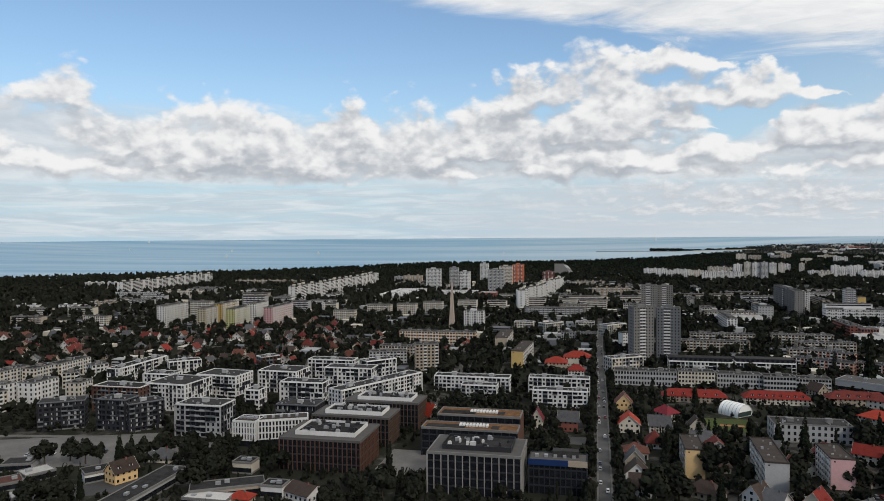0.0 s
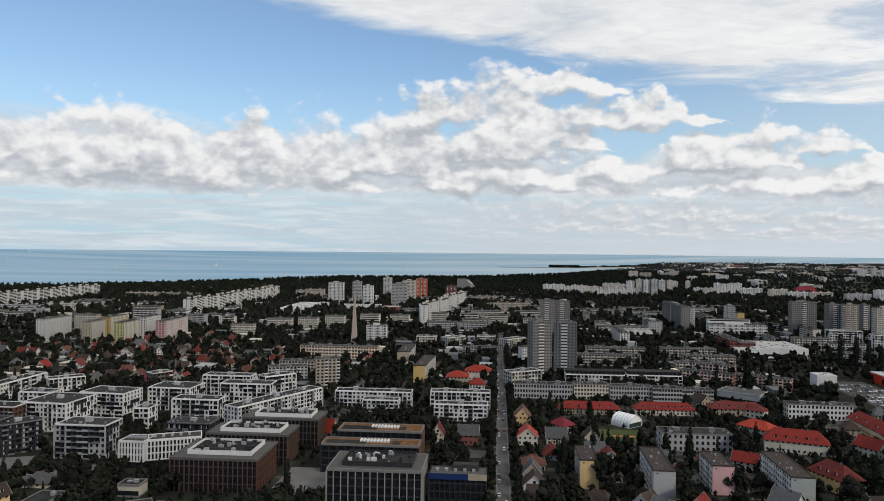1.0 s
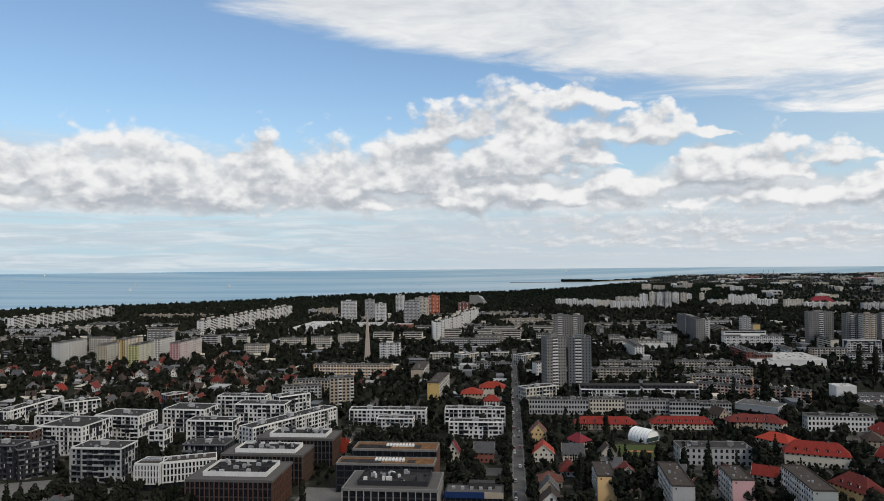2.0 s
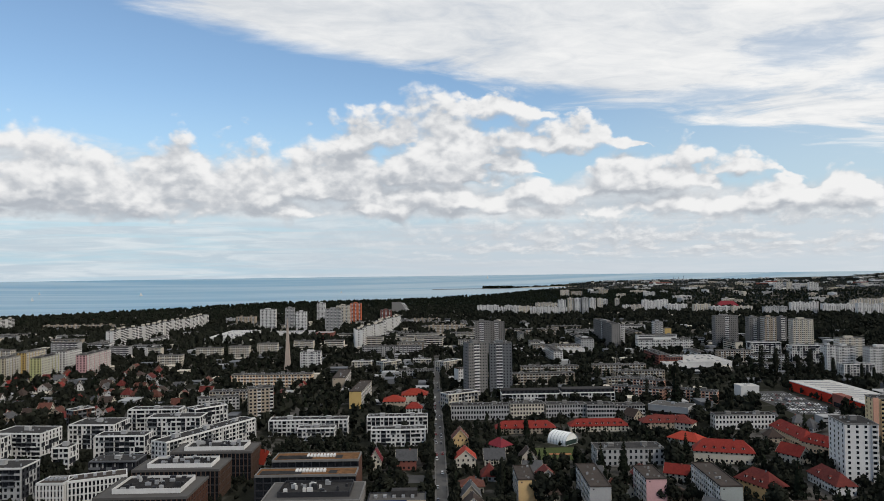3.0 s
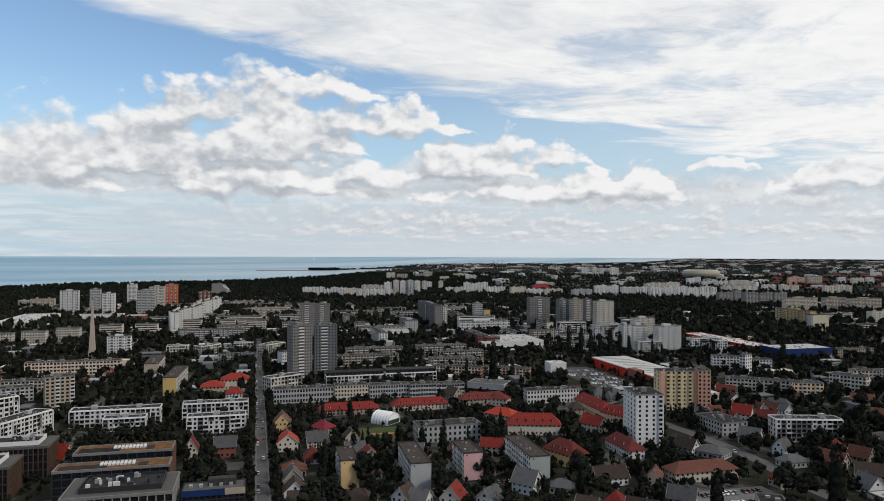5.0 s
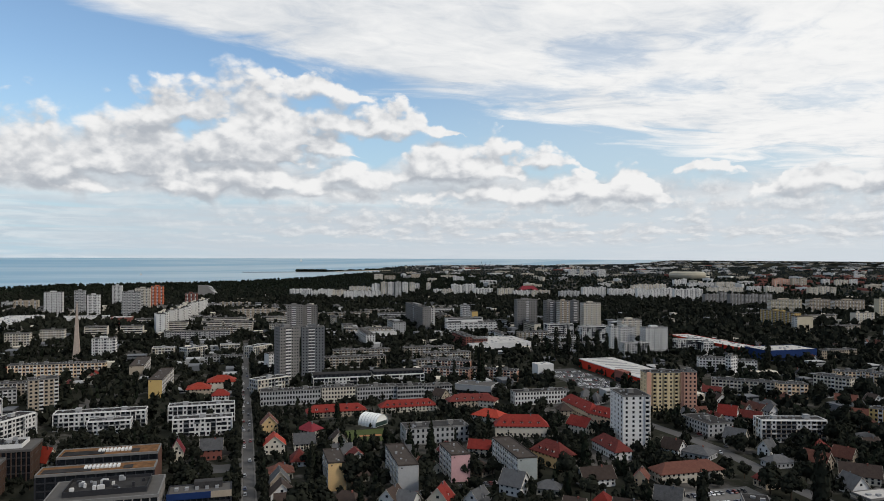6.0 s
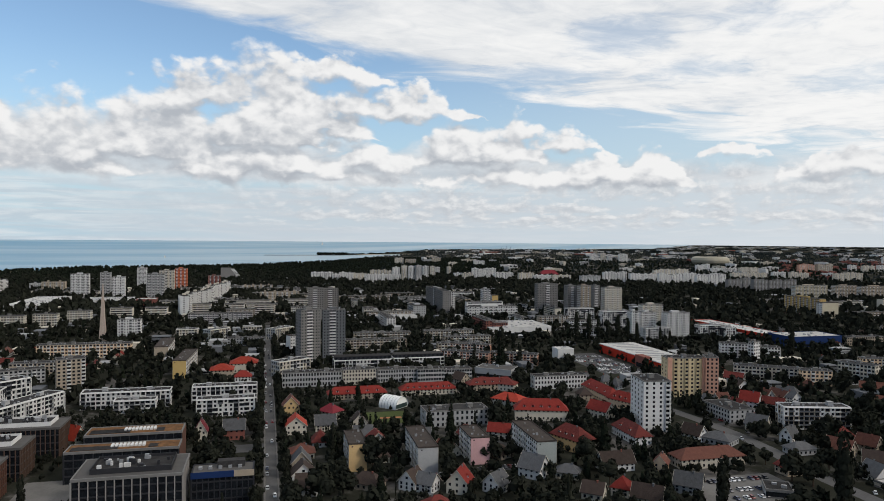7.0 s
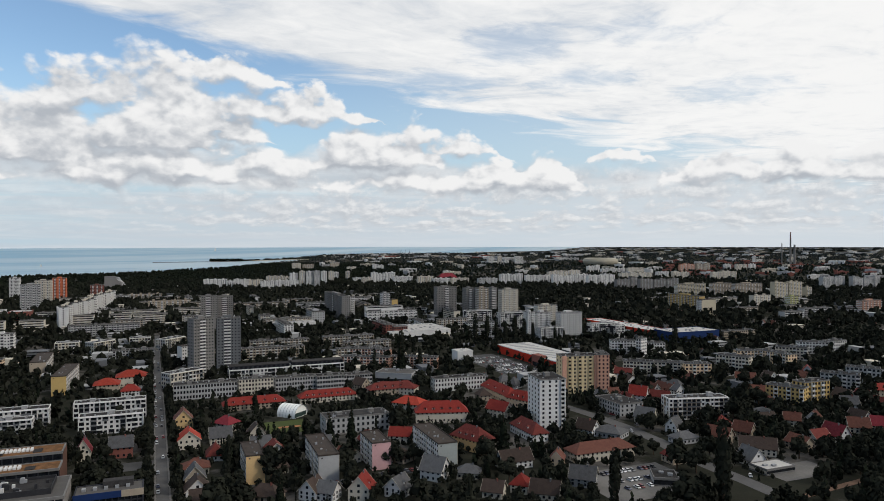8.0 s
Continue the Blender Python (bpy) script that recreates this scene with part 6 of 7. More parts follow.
office(-52.9, 430.7, -12.5, 48.5, 24.0, 17, 4, "brown office with glazed side and white plant enclosure", skin="brown", plant="white")
office(-37.2, 466.4, -12.5, 49.4, 24.0, 17, 4, "brown office behind with white plant enclosure", skin="brown", plant="white")
office(-116.8, 424.1, -12.5, 14.6, 14.0, 15, 4, "white ribbed office wing over a dark ground floor", skin="white", plant="brown", gap=1.9)
office(-96.8, 427.6, 11.3, 29.3, 13.0, 15, 4, "white ribbed office wing over a dark ground floor", skin="white", plant="brown", gap=1.9)
hall(-176.0, 365.8, 38.0, 22.0, 12.0, 5, 1, "long white-walled shed with grey roof", roof=BITUMEN)
hall(-144.8, 340.5, 77.5, 53.3, 13.0, 5, 1, "long grey-roofed workshop with rooflight", wall="grey", roof=BITUMEN)
hall(-104.7, 340.3, 16.5, 34.7, 12.0, 5, 1, "low beige brick workshop row", wall="sand", roof=BITUMEN)
hall(-109.2, 327.1, -12.5, 22.4, 10.0, 4, 1, "small white flat-roofed shed", wall="white")
hall(-211.1, 364.7, 48.5, 14.6, 12.0, 4, 1, "low shed with pale roof", wall="grey")
hall(-217.4, 350.3, 38.4, 12.4, 12.0, 4, 1, "low shed with red roof", wall="sand", roof=TILES["rust"])
hall(-228.9, 380.4, 9.3, 15.2, 12.0, 4, 1, "low grey shed with a flat roof", wall="grey", roof=BITUMEN)
hall(-200.7, 330.2, 37.5, 5.7, 10.0, 4, 1, "low grey shed with a flat roof", wall="cream")
hall(-80.9, 338.0, -12.5, 11.0, 9.0, 6, 1, "white rendered shed beside dark roofs", wall="white", roof=BITUMEN)
hall(-104.9, 373.4, -12.5, 11.0, 9.0, 6, 2, "small pale flat-roofed house", wall="cream", roof=BITUMEN)
house(-156.2, 392.9, -12.5, 13.3, 10.0, 3, 2, "small house with grey pyramid roof", roof="grey", wall="cream", kind="hip", rise=4)
house(-66.0, 334.9, -35.7, 15.3, 12.0, 4, 2, "shed with dark gabled roof", roof="darkbrown", wall="white", kind="gable", rise=3)
house(-94.1, 327.5, -12.5, 10.0, 7.0, 4, 2, "low shed with orange roof", roof="orange", wall="sand", kind="hip", rise=2)
hall(304.1, 237.6, -42.8, 12.5, 14.0, 4, 1, "low grey pavilion beside the car park", wall="grey", roof=BITUMEN)
hall(368.3, 216.2, -12.5, 20.4, 12.0, 3, 1, "low white garage row", wall="cream")
house(1354.0, 1936.7, -12.5, 64.9, 26.0, 10, 2, "distant building with pointed crimson roof", roof="crimson", wall="cream", kind="hip", rise=14)
house(390.9, 297.5, -80.9, 8.0, 9.0, 5, 2, "white gabled cottage among dark trees", roof="grey", wall="white", kind="gable", rise=5)
house(218.7, 272.7, -53.3, 9.9, 9.0, 4, 2, "house with dark roof among trees", roof="darkbrown", wall="cream", kind="gable", rise=4)
house(238.0, 256.4, -54.5, 13.8, 9.0, 4, 2, "house with dark roof among trees", roof="darkbrown", wall="cream", kind="gable", rise=5)
house(124.3, 331.6, -49.5, 15.1, 9.0, 4, 2, "low house with brown roof", roof="darkbrown", wall="sand", kind="hip", rise=4)
house(149.6, 315.5, -54.4, 9.2, 9.0, 5, 2, "white gabled house with dark roof", roof="grey", wall="white", kind="gable", rise=4)
house(108.2, 397.0, -34.9, 10.1, 9.0, 4, 2, "low house with brick-red roof", roof="rust", wall="sand", kind="hip", rise=3)
house(149.0, 471.3, -61.1, 13.4, 11.0, 6, 2, "house with crimson hipped roof", roof="crimson", wall="cream", kind="hip", rise=4)
house(510.0, 444.4, -57.0, 15.3, 9.0, 5, 2, "house with dark red roof", roof="darkred", wall="white", kind="gable", rise=4)
house(489.1, 381.3, -102.5, 17.8, 9.0, 4, 2, "house with orange-brown roof", roof="rust", wall="sand", kind="gable", rise=4)
house(459.8, 363.9, -67.2, 15.5, 8.0, 4, 2, "low house with dark red roof", roof="darkred", wall="cream", kind="gable", rise=4)
house(489.0, 375.2, -102.5, 22.3, 8.0, 5, 2, "white gabled cottage among dark trees", roof="grey", wall="white", kind="gable", rise=4)
house(663.8, 354.9, -59.9, 7.1, 8.0, 5, 2, "house with red roof", roof="red", wall="white", kind="gable", rise=4)
house(581.4, 366.8, -54.2, 16.2, 8.0, 5, 2, "white cottage with red roof", roof="rust", wall="white", kind="gable", rise=4)
house(537.1, 327.6, -55.5, 12.5, 8.0, 5, 2, "cottage with red roof", roof="rust", wall="cream", kind="gable", rise=4)
house(622.9, 271.0, -35.1, 15.9, 10.0, 6, 2, "house with orange-red roof", roof="red", wall="cream", kind="gable", rise=4)


# slabs of the far estates: x, y, length, height, colour
NORTH_SLABS = [(591, 1960, 62, 27, "white"), (634, 1904, 58, 27, "white"), (680, 1904, 46, 25, "cream"), (721, 1820, 100, 25, "white"), (827, 2075, 90, 25, "cream"), (772, 1846, 20, 43, "white"), (791, 1833, 15, 48, "cream"), (808, 1823, 17, 47, "white"), (825, 1812, 17, 49, "grey"), (899, 1923, 16, 42, "white"), (969, 2020, 15, 37, "cream"), (1026, 2102, 14, 30, "white"), (1058, 2081, 12, 33, "cream"), (1022, 1949, 24, 19, "white"), (1018, 1880, 30, 22, "cream"), (1075, 1879, 75, 35, "white"), (1095, 1797, 57, 25, "white"), (1121, 1715, 47, 29, "cream")]
EAST_SLABS = [(1160, 1691, 49, 26, "white"), (1254, 1729, 57, 20, "cream"), (1273, 1618, 61, 23, "grey"), (1310, 3099, 41, 32, "cream"), (1355, 3068, 51, 29, "sand"), (1555, 3201, 43, 28, "sand"), (1589, 2823, 50, 28, "white"), (1459, 2833, 41, 20, "cream"), (1349, 1602, 73, 33, "white"), (1414, 1560, 81, 29, "white"), (1584, 1624, 117, 37, "cream"), (1476, 1489, 118, 32, "white"), (1533, 1422, 90, 35, "white"), (1448, 1255, 64, 32, "slate"), (1455, 1156, 120, 34, "slate"), (2590, 3264, 37, 46, "white"), (2635, 3231, 26, 49, "cream"), (2665, 3209, 29, 42, "white")]
FAR_SLABS = [(2656, 3085, 50, 48, "white"), (2260, 2139, 62, 28, "white"), (2205, 1979, 115, 20, "white"), (2203, 1862, 81, 26, "cream"), (1966, 1661, 135, 19, "cream"), (2110, 1660, 51, 20, "white"), (2068, 1550, 70, 23, "cream"), (2594, 1912, 79, 33, "salmon"), (2651, 1873, 73, 35, "sand"), (2129, 1425, 104, 29, "cream"), (2958, 1960, 40, 25, "white"), (2951, 1886, 60, 25, "cream"), (3053, 1894, 37, 25, "white"), (3926, 2421, 15, 45, "white"), (1273, 773, 44, 24, "cream"), (1466, 830, 80, 40, "beige"), (1546, 828, 15, 27, "beige"), (1891, 947, 82, 35, "grey")]
CITY_SLABS = [(1981, 909, 100, 34, "grey"), (1686, 942, 17, 30, "beige"), (-814, 1695, 90, 16, "white"), (-595, 1388, 97, 16, "grey"), (-529, 1445, 84, 14, "cream"), (-680, 1163, 37, 14, "white"), (-606, 1151, 32, 15, "white"), (-585, 1228, 52, 13, "sand"), (-526, 1294, 49, 17, "grey"), (-432, 1772, 180, 14, "sand"), (-244, 1198, 33, 14, "grey"), (-189, 1185, 21, 13, "white"), (-100, 1801, 41, 19, "grey"), (-72, 1759, 46, 24, "sand"), (339, 1629, 69, 16, "sand"), (328, 1369, 74, 20, "sand")]
SLAB_WORDS = {"white": "white", "cream": "cream", "sand": "grey-beige", "slate": "dark grey", "grey": "grey", "salmon": "pinkish", "beige": "beige"}
for x, y, L, h, colour in NORTH_SLABS + EAST_SLABS + FAR_SLABS + CITY_SLABS:
    words = "residential tower with dark strips for loggia shade" if L < 24 and h > 28 else "slab block with stepped sections and loggias" if h > 22 else "low slab block with balconies among trees"
    long_block(x, y, GRID, L, 13.0, h, int(h / 3), SLAB_WORDS[colour] + " " + words, wall=colour)


# ---- single landmarks ----
def spire(x, y):
    b = thing("church_spire", x, y, GRID, "slender tapering pale concrete church spire", "spire", "", 9, 9)
    s = Shape()
    def sq(r, z):
        return [(-r, -r, z), (r, -r, z), (r, r, z), (-r, r, z)]
    s.loft([sq(3.9, -0.5), sq(3.0, 14), sq(2.2, 30), sq(1.4, 48), sq(0.7, 62), sq(0.35, 68)])
    part("shaft", s, material("pale_concrete", (0.38, 0.31, 0.26), 0.9), b)
    s = Shape()
    s.box(-0.12, 0.12, -0.12, 0.12, 68, 72)
    s.box(-0.8, 0.8, -0.1, 0.1, 70, 70.3)
    part("cross", s, DARK, b)


def tent(x, y):
    b = thing("sports_tent", x, y, 30, "white arched sports tent with dark open ends", "tent", "", 17, 34)
    mat = material("white_membrane", (0.80, 0.80, 0.76), 0.5, grain=(0.3, 2.0), spread=(0.06, 0.03))
    n, bayn, length = 16, 6, 16.0
    arc = [(7.6 * math.cos(math.pi * i / n) * (1 + 0.06 * math.sin(math.pi * i / n)), 8.4 * math.sin(math.pi * i / n) ** 0.85) for i in range(n + 1)]
    for j in range(bayn):
        s = Shape()
        y0, y1 = -length / 2 + length * j / bayn, -length / 2 + length * (j + 1) / bayn
        for t in (0, 0.08):
            for (a, c), (e, f) in zip(arc, arc[1:]):
                s.face((a, y0 + 0.05, c - t), (e, y0 + 0.05, f - t), (e, y1 - 0.05, f - t), (a, y1 - 0.05, c - t))
        part("membrane_bay", s, mat, b)
        s = Shape()
        for (a, c), (e, f) in zip(arc, arc[1:]):
            s.face((a * 1.01, y0 - 0.15, c + 0.06), (e * 1.01, y0 - 0.15, f + 0.06), (e * 1.01, y0 + 0.15, f + 0.06), (a * 1.01, y0 + 0.15, c + 0.06))
        part("arch_rib", s, METAL, b)
    for yy in (-length / 2 + 0.6, length / 2 - 0.6):
        s = Shape()
        s.face(*[(a * 0.97, yy, c * 0.97) for a, c in arc])
        s.face(*[(a * 0.97, yy + 0.1, c * 0.97) for a, c in reversed(arc)])
        part("end_wall", s, mat, b)
        # a dark panel stands in for the shade inside the open end
        s = Shape()
        s.box(-6.6, 6.6, yy - 0.12, yy + 0.22, 0.3, 3.3)
        part("end_opening", s, material("opening_shade", (0.03, 0.05, 0.045), 0.8), b)


def stadium(x, y):
    b = thing("stadium", x, y, 40, "low amber-coloured stadium with a rounded shell", "stadium", "", 220, 190)
    s = Shape()
    k = 48
    prof = ((0.86, 0), (0.97, 12), (1.0, 24), (0.95, 35), (0.82, 41), (0.62, 40))
    s.loft([[(110 * r * math.cos(2 * math.pi * i / k), 96 * r * math.sin(2 * math.pi * i / k), z) for i in range(k)] for r, z in prof], closed=False)
    part("shell", s, material("amber_cladding", (0.33, 0.30, 0.23), 0.5, grain=(0.02, 0.2)), b)
    s = Shape()
    s.loft([[(110 * r * math.cos(2 * math.pi * i / k), 96 * r * math.sin(2 * math.pi * i / k), z) for i in range(k)] for r, z in ((0.3, 2), (0.62, 34))])
    part("stands", s, PLASTER["grey"], b)
    s = Shape()
    s.box(-80, 80, -110, -92, 0, 16)
    part("podium", s, PLASTER["cream"], b)


def stack(x, y, tall, r, banded):
    b = thing("factory_chimney", x, y, 0, "tall grey industrial chimney with red and white top" if banded else "thick grey industrial chimney", "chimney", "", 2 * r, 2 * r)
    s = Shape()
    s.tube(0, 0, -1, tall * 0.8 if banded else tall, r, r * 0.72, 14)
    part("shaft", s, PLASTER["slate"], b)
    if banded:
        for i in range(5):
            s = Shape()
            s.tube(0, 0, tall * (0.8 + 0.04 * i), tall * (0.84 + 0.04 * i), r * (0.72 - 0.03 * i), r * (0.69 - 0.03 * i), 14)
            part("band", s, PLASTER["brick" if i % 2 == 0 else "grey"], b)


def crane(x, y, yaw):
    b = thing("harbour_crane", x, y, yaw, "grey harbour crane with a raised jib", "crane", "harbour cranes", 30, 30, size=0.6)
    s = Shape()
    for px in (-9, 9):
        for py in (-9, 9):
            s.loft([[(px - 1.6, py - 1.6, 0), (px + 1.6, py - 1.6, 0), (px + 1.6, py + 1.6, 0), (px - 1.6, py + 1.6, 0)], [(px * 0.5 - 1.3, py * 0.5 - 1.3, 48), (px * 0.5 + 1.3, py * 0.5 - 1.3, 48), (px * 0.5 + 1.3, py * 0.5 + 1.3, 48), (px * 0.5 - 1.3, py * 0.5 + 1.3, 48)]])
    part("gantry", s, PLASTER["steel"], b)
    s = Shape()
    s.box(-12, 12, -7, 7, 46, 56)
    part("machine_house", s, PLASTER["steel"], b)
    s = Shape()
    s.loft([[(6, -2, 50), (12, -2, 50), (12, 2, 50), (6, 2, 50)], [(30, -1, 108), (33, -1, 108), (33, 1, 108), (30, 1, 108)]])
    part("jib", s, PLASTER["steel"], b)


def boat(x, y, tall, yaw):
    b = thing("sailing_boat", x, y, yaw, "small white sailing boat on the sea", "boat", "boats at sea")
    b.location.z += 0.3
    s = Shape()
    n = tall * 0.35
    s.loft([[(-n, -n * 0.22, 0.2), (n * 0.6, -n * 0.22, 0.2), (n, 0, 0.2), (n * 0.6, n * 0.22, 0.2), (-n, n * 0.22, 0.2)], [(-n * 1.05, -n * 0.3, 1.8), (n * 0.7, -n * 0.3, 1.8), (n * 1.15, 0, 2.0), (n * 0.7, n * 0.3, 1.8), (-n * 1.05, n * 0.3, 1.8)]])
    part("hull", s, PLASTER["white"], b)
    for q, w, t in ((-0.1, -n * 1.0, tall), (0.1, n * 0.95, tall * 0.85)):
        s = Shape()
        s.loft([[(q, -0.1, 2.4), (w, -0.1, 2.6), (w, 0.1, 2.6), (q, 0.1, 2.4)], [(q, -0.05, t), (q + 0.1 * w, -0.05, t), (q + 0.1 * w, 0.05, t), (q, 0.05, t)]])
        part("sail", s, PLASTER["white"], b)
    s = Shape()
    s.tube(0, 0, 1.8, tall + 0.5, 0.2, 0.1, 6)
    part("mast", s, METAL, b)


def slant(x, y, yaw):
    b = thing("apartment_block", x, y, yaw, "apartment building with a slanting white terraced end", "apartment block", "", 62, 16)
    s = Shape()
    prof = [(-30, 0), (26, 0), (26, 4), (2, 34), (-4, 36), (-30, 36)]
    s.loft([[(p, q, z) for p, z in prof] for q in (-8, 8)])
    part("wall", s, PLASTER["slate"], b)
    for i in range(9):
        s = Shape()
        z = 3 + i * 3.5
        s.box(26 - (z - 4) * 0.8 - 6, 26 - (z - 4) * 0.8 + 3, -8.6, 8.6, z, z + 1.6)
        part("terrace", s, PLASTER["white"], b)


spire(12.7, 934)
tent(201, 484)
stadium(2930, 2718)
stack(3759, 2105, 180, 5.5, True)
stack(3620, 2005, 112, 6.5, False)
stack(3700, 2120, 120, 3, False)
for cx, cy in ((3362, 5563), (3396, 5542), (3430, 5521)):
    crane(cx, cy, 20)
for bx, by, bt in ((-2783, 6318, 17), (-1225, 4025, 15), (-804, 4604, 18), (-1601, 5401, 15), (384, 4386, 12), (3506, 11625, 40), (-5375, 13006, 40)):
    boat(bx, by, bt * 1.4, 15)
slant(362, 2085, GRID)


def bank(name, a0, a1, d0, d1, w, mat, label):
    rows = [[spot(a0 + (a1 - a0) * i / 20, d0 + (d1 - d0) * i / 20 + q, z) for i in range(21)] for q, z in ((-w, 0.4), (-w * 0.5, 4.0), (w * 0.5, 4.0), (w, 0.4))]
    ob = sheet_of(name, rows, mat, label, "breakwater")
    ob["kind"] = "structure"


bank("breakwater", 12.3, 18.3, 4950, 5000, 12, CONCRETE, "long low stone breakwater in the sea")

# ---- yards and lawns ----
yard("yard", -225, 424, 8, 95, 34, 0.05, PAVING, "pale dusty yard beside the new estate", "yard")
strip("path", [(-330, 440), (-270, 443), (-215, 440), (-181, 438), (-160, 425)], 4, 0.09, PAVING, "pale gravel track", "path")
yard("yard", -165, 352, 20, 90, 20, 0.04, ASPHALT, "asphalt yard between the workshops", "yard")
yard("yard", -21, 386, GRID, 26, 44, 0.05, PAVING, "paved court between the offices", "yard")
yard("lawn", -15, 357, GRID, 16, 9, 0.10, LAWN, "small green lawn before the offices", "lawn")
yard("lawn", 186, 456, GRID, 30, 34, 0.06, LAWN, "green playing field by the sports tent", "lawn")
yard("playground", 187, 455, GRID, 15, 4, 0.10, material("orange_sand", (0.30, 0.13, 0.06), 0.9, grain=(0.3, 2.0), spread=(0.4, 0.2)), "sandy orange playground strip", "playground")
yard("parking", 78, 425, GRID, 30, 16, 0.05, ASPHALT, "asphalt car park beside the avenue", "parking")
yard("parking", 170, 332, GRID, 26, 10, 0.05, ASPHALT, "asphalt parking between the blocks", "parking")
yard("parking", 200, 330, GRID, 24, 8, 0.05, ASPHALT, "asphalt parking between the blocks", "parking")
yard("parking", 463, 572, GRID, 44, 116, 0.05, ASPHALT, "store car park full of cars", "parking")
yard("parking", -203, 398, 8, 116, 30, 0.035, PAVING, "worn concrete lot with parked cars", "parking")
TAKEN.pop()
yard("yard", -150, 418, 15, 46, 12, 0.03, PAVING, "paved forecourt before the new blocks", "yard")
TAKEN.pop()
yard("yard", 379, 208, GRID, 40, 22, 0.04, PAVING, "pale concrete pad of a building plot", "yard")
strip("path", [(300, 192), (329, 186), (363, 183), (412, 178), (480, 172)], 4, 0.08, material("brown_soil", (0.16, 0.10, 0.07), 0.95, grain=(0.1, 1.0), spread=(0.3, 0.2)), "bare brown earth track", "path")

# ---- parked cars ----
car = build_car()
car.matrix_world = pose(88, 426, 0.05, 0, 0, 80)
rc = random.Random(3)
SPOTS = [(87, 420, 80), (86, 413, 82), (72, 422, 78), (74, 430, 170), (99, 431, 78), (113, 515, 78), (149, 350, 10), (155, 334, 78)]
SPOTS += [(160 + 2.6 * i, 333 - 0.57 * i, 78 + rc.uniform(-3, 3)) for i in range(7)]
SPOTS += [(190 + 2.6 * i, 332 - 0.57 * i, 78 + rc.uniform(-3, 3)) for i in range(8) if i != 3]
SPOTS += [(286 + 2.7 * i, 264 - 0.6 * i, 78 + rc.uniform(-3, 3)) for i in range(14) if i % 5 != 3]
SPOTS += [(283 + 2.7 * i, 251 - 0.6 * i, 78 + rc.uniform(-3, 3)) for i in range(13) if i % 4 != 2]
SPOTS += [(280 + 2.7 * i, 241 - 0.6 * i, 78 + rc.uniform(-3, 3)) for i in range(9) if i % 3 != 1]
SPOTS += [(304, 322, 0), (294, 323, 5), (265, 334, 12), (368, 314, 55), (349, 217, 40), (383, 322, 60), (392, 352, 85)]
for i in range(34):
    q = rc.uniform(0.0, 1.0)
    side = rc.choice((-2.0, 2.0, -2.0, 1.4))
    SPOTS.append((76 + 101 * q + side * 0.977, 330 + 467 * q - side * 0.212, 77.8))
SPOTS += [(-238 + 7 * i, 402 + 1.0 * i + rc.uniform(-1, 1), 98 + rc.uniform(-5, 5)) for i in range(11) if i % 4 != 1]
for cx, cy, ca in SPOTS:
    copy_thing(car, pose(cx, cy, 0.06, 0, 0, ca + rc.choice((0, 180))))

far_car = build_car(False)
far_car.matrix_world = pose(463, 572, 0.06, 0, 0, 78)
for row in range(8):
    for k in range(14):
        if rc.random() < 0.8:
            u, w = -18 + 2.75 * k + rc.uniform(-0.2, 0.2), (-52, -38, -32, -18, -12, 8, 14, 34)[row] + rc.uniform(-0.4, 0.4)
            copy_thing(far_car, pose(463 + u * 0.976 + w * 0.216, 572 - u * 0.216 + w * 0.976, 0.06, 0, 0, 77.5 + rc.choice((0, 180)) + rc.uniform(-3, 3)))

# ---- rows of houses, seen over their gardens ----
rh = random.Random(21)


def settle(count, az0, az1, d0, d1, roofs, low=8, high=13):
    made = 0
    for _ in range(count * 12):
        d = math.sqrt(rh.uniform(d0 * d0, d1 * d1))
        x, y = polar(rh.uniform(az0, az1), d)
        w, l = rh.uniform(low, low + 3), rh.uniform(low + 1, high)
        if not free(x, y, 8):
            continue
        r = rh.choice(roofs)
        house(x, y, GRID + rh.choice((0, 90, 0, 90, 30)) + rh.uniform(-4, 4), w, l, rh.choice((3.5, 4, 5)), 2, HOUSE_WORDS[0 if "red" in r or r in ("rust", "orange") else 1 if r in ("grey", "darkbrown") else 2], roof=r,
              wall=rh.choice(("white", "cream", "cream", "grey", "sand", "white")), kind=rh.choice(("gable", "gable", "gable", "hip")), rise=rh.uniform(3.5, 5.5))
        made += 1
        if made >= count:
            break


settle(112, -34, -8, 680, 1010, ("red", "darkred", "rust", "rust", "grey", "darkbrown", "darkred", "rust", "grey", "darkbrown"))
settle(14, -8, 4, 690, 860, ("red", "darkred", "rust", "grey"))
settle(24, 46, 67, 400, 720, ("rust", "darkred", "rust", "grey", "darkbrown"))
settle(13, 13, 34, 300, 440, ("rust", "darkred", "grey", "darkbrown"))
settle(6, 27, 42, 560, 640, ("rust", "grey", "darkbrown"))
settle(16, -16, -4, 2050, 2400, ("red", "rust"), 10, 16)
settle(22, 49, 67, 830, 1300, ("grey", "rust", "darkbrown"), 4, 6)


def fill(count, az0, az1, d0, d1, walls, lo, hi, length, kind, words):
    """Further blocks that fill the town between the measured ones."""
    made = 0
    for _ in range(count * 10):
        d = math.sqrt(rh.uniform(d0 * d0, d1 * d1))
        a = rh.uniform(az0, az1)
        if d > shore(a) - 200:
            continue
        x, y = polar(a, d)
        L = rh.uniform(*length)
        if wooded(x, y) or not free(x, y, L * 0.42):
            continue
        n = rh.randint(lo, hi)
        kind(x, y, GRID + rh.choice((0, 0, 90)), L, rh.uniform(11, 13), n * 3.0, n, words, wall=rh.choice(walls))
        made += 1
        if made >= count:
            break


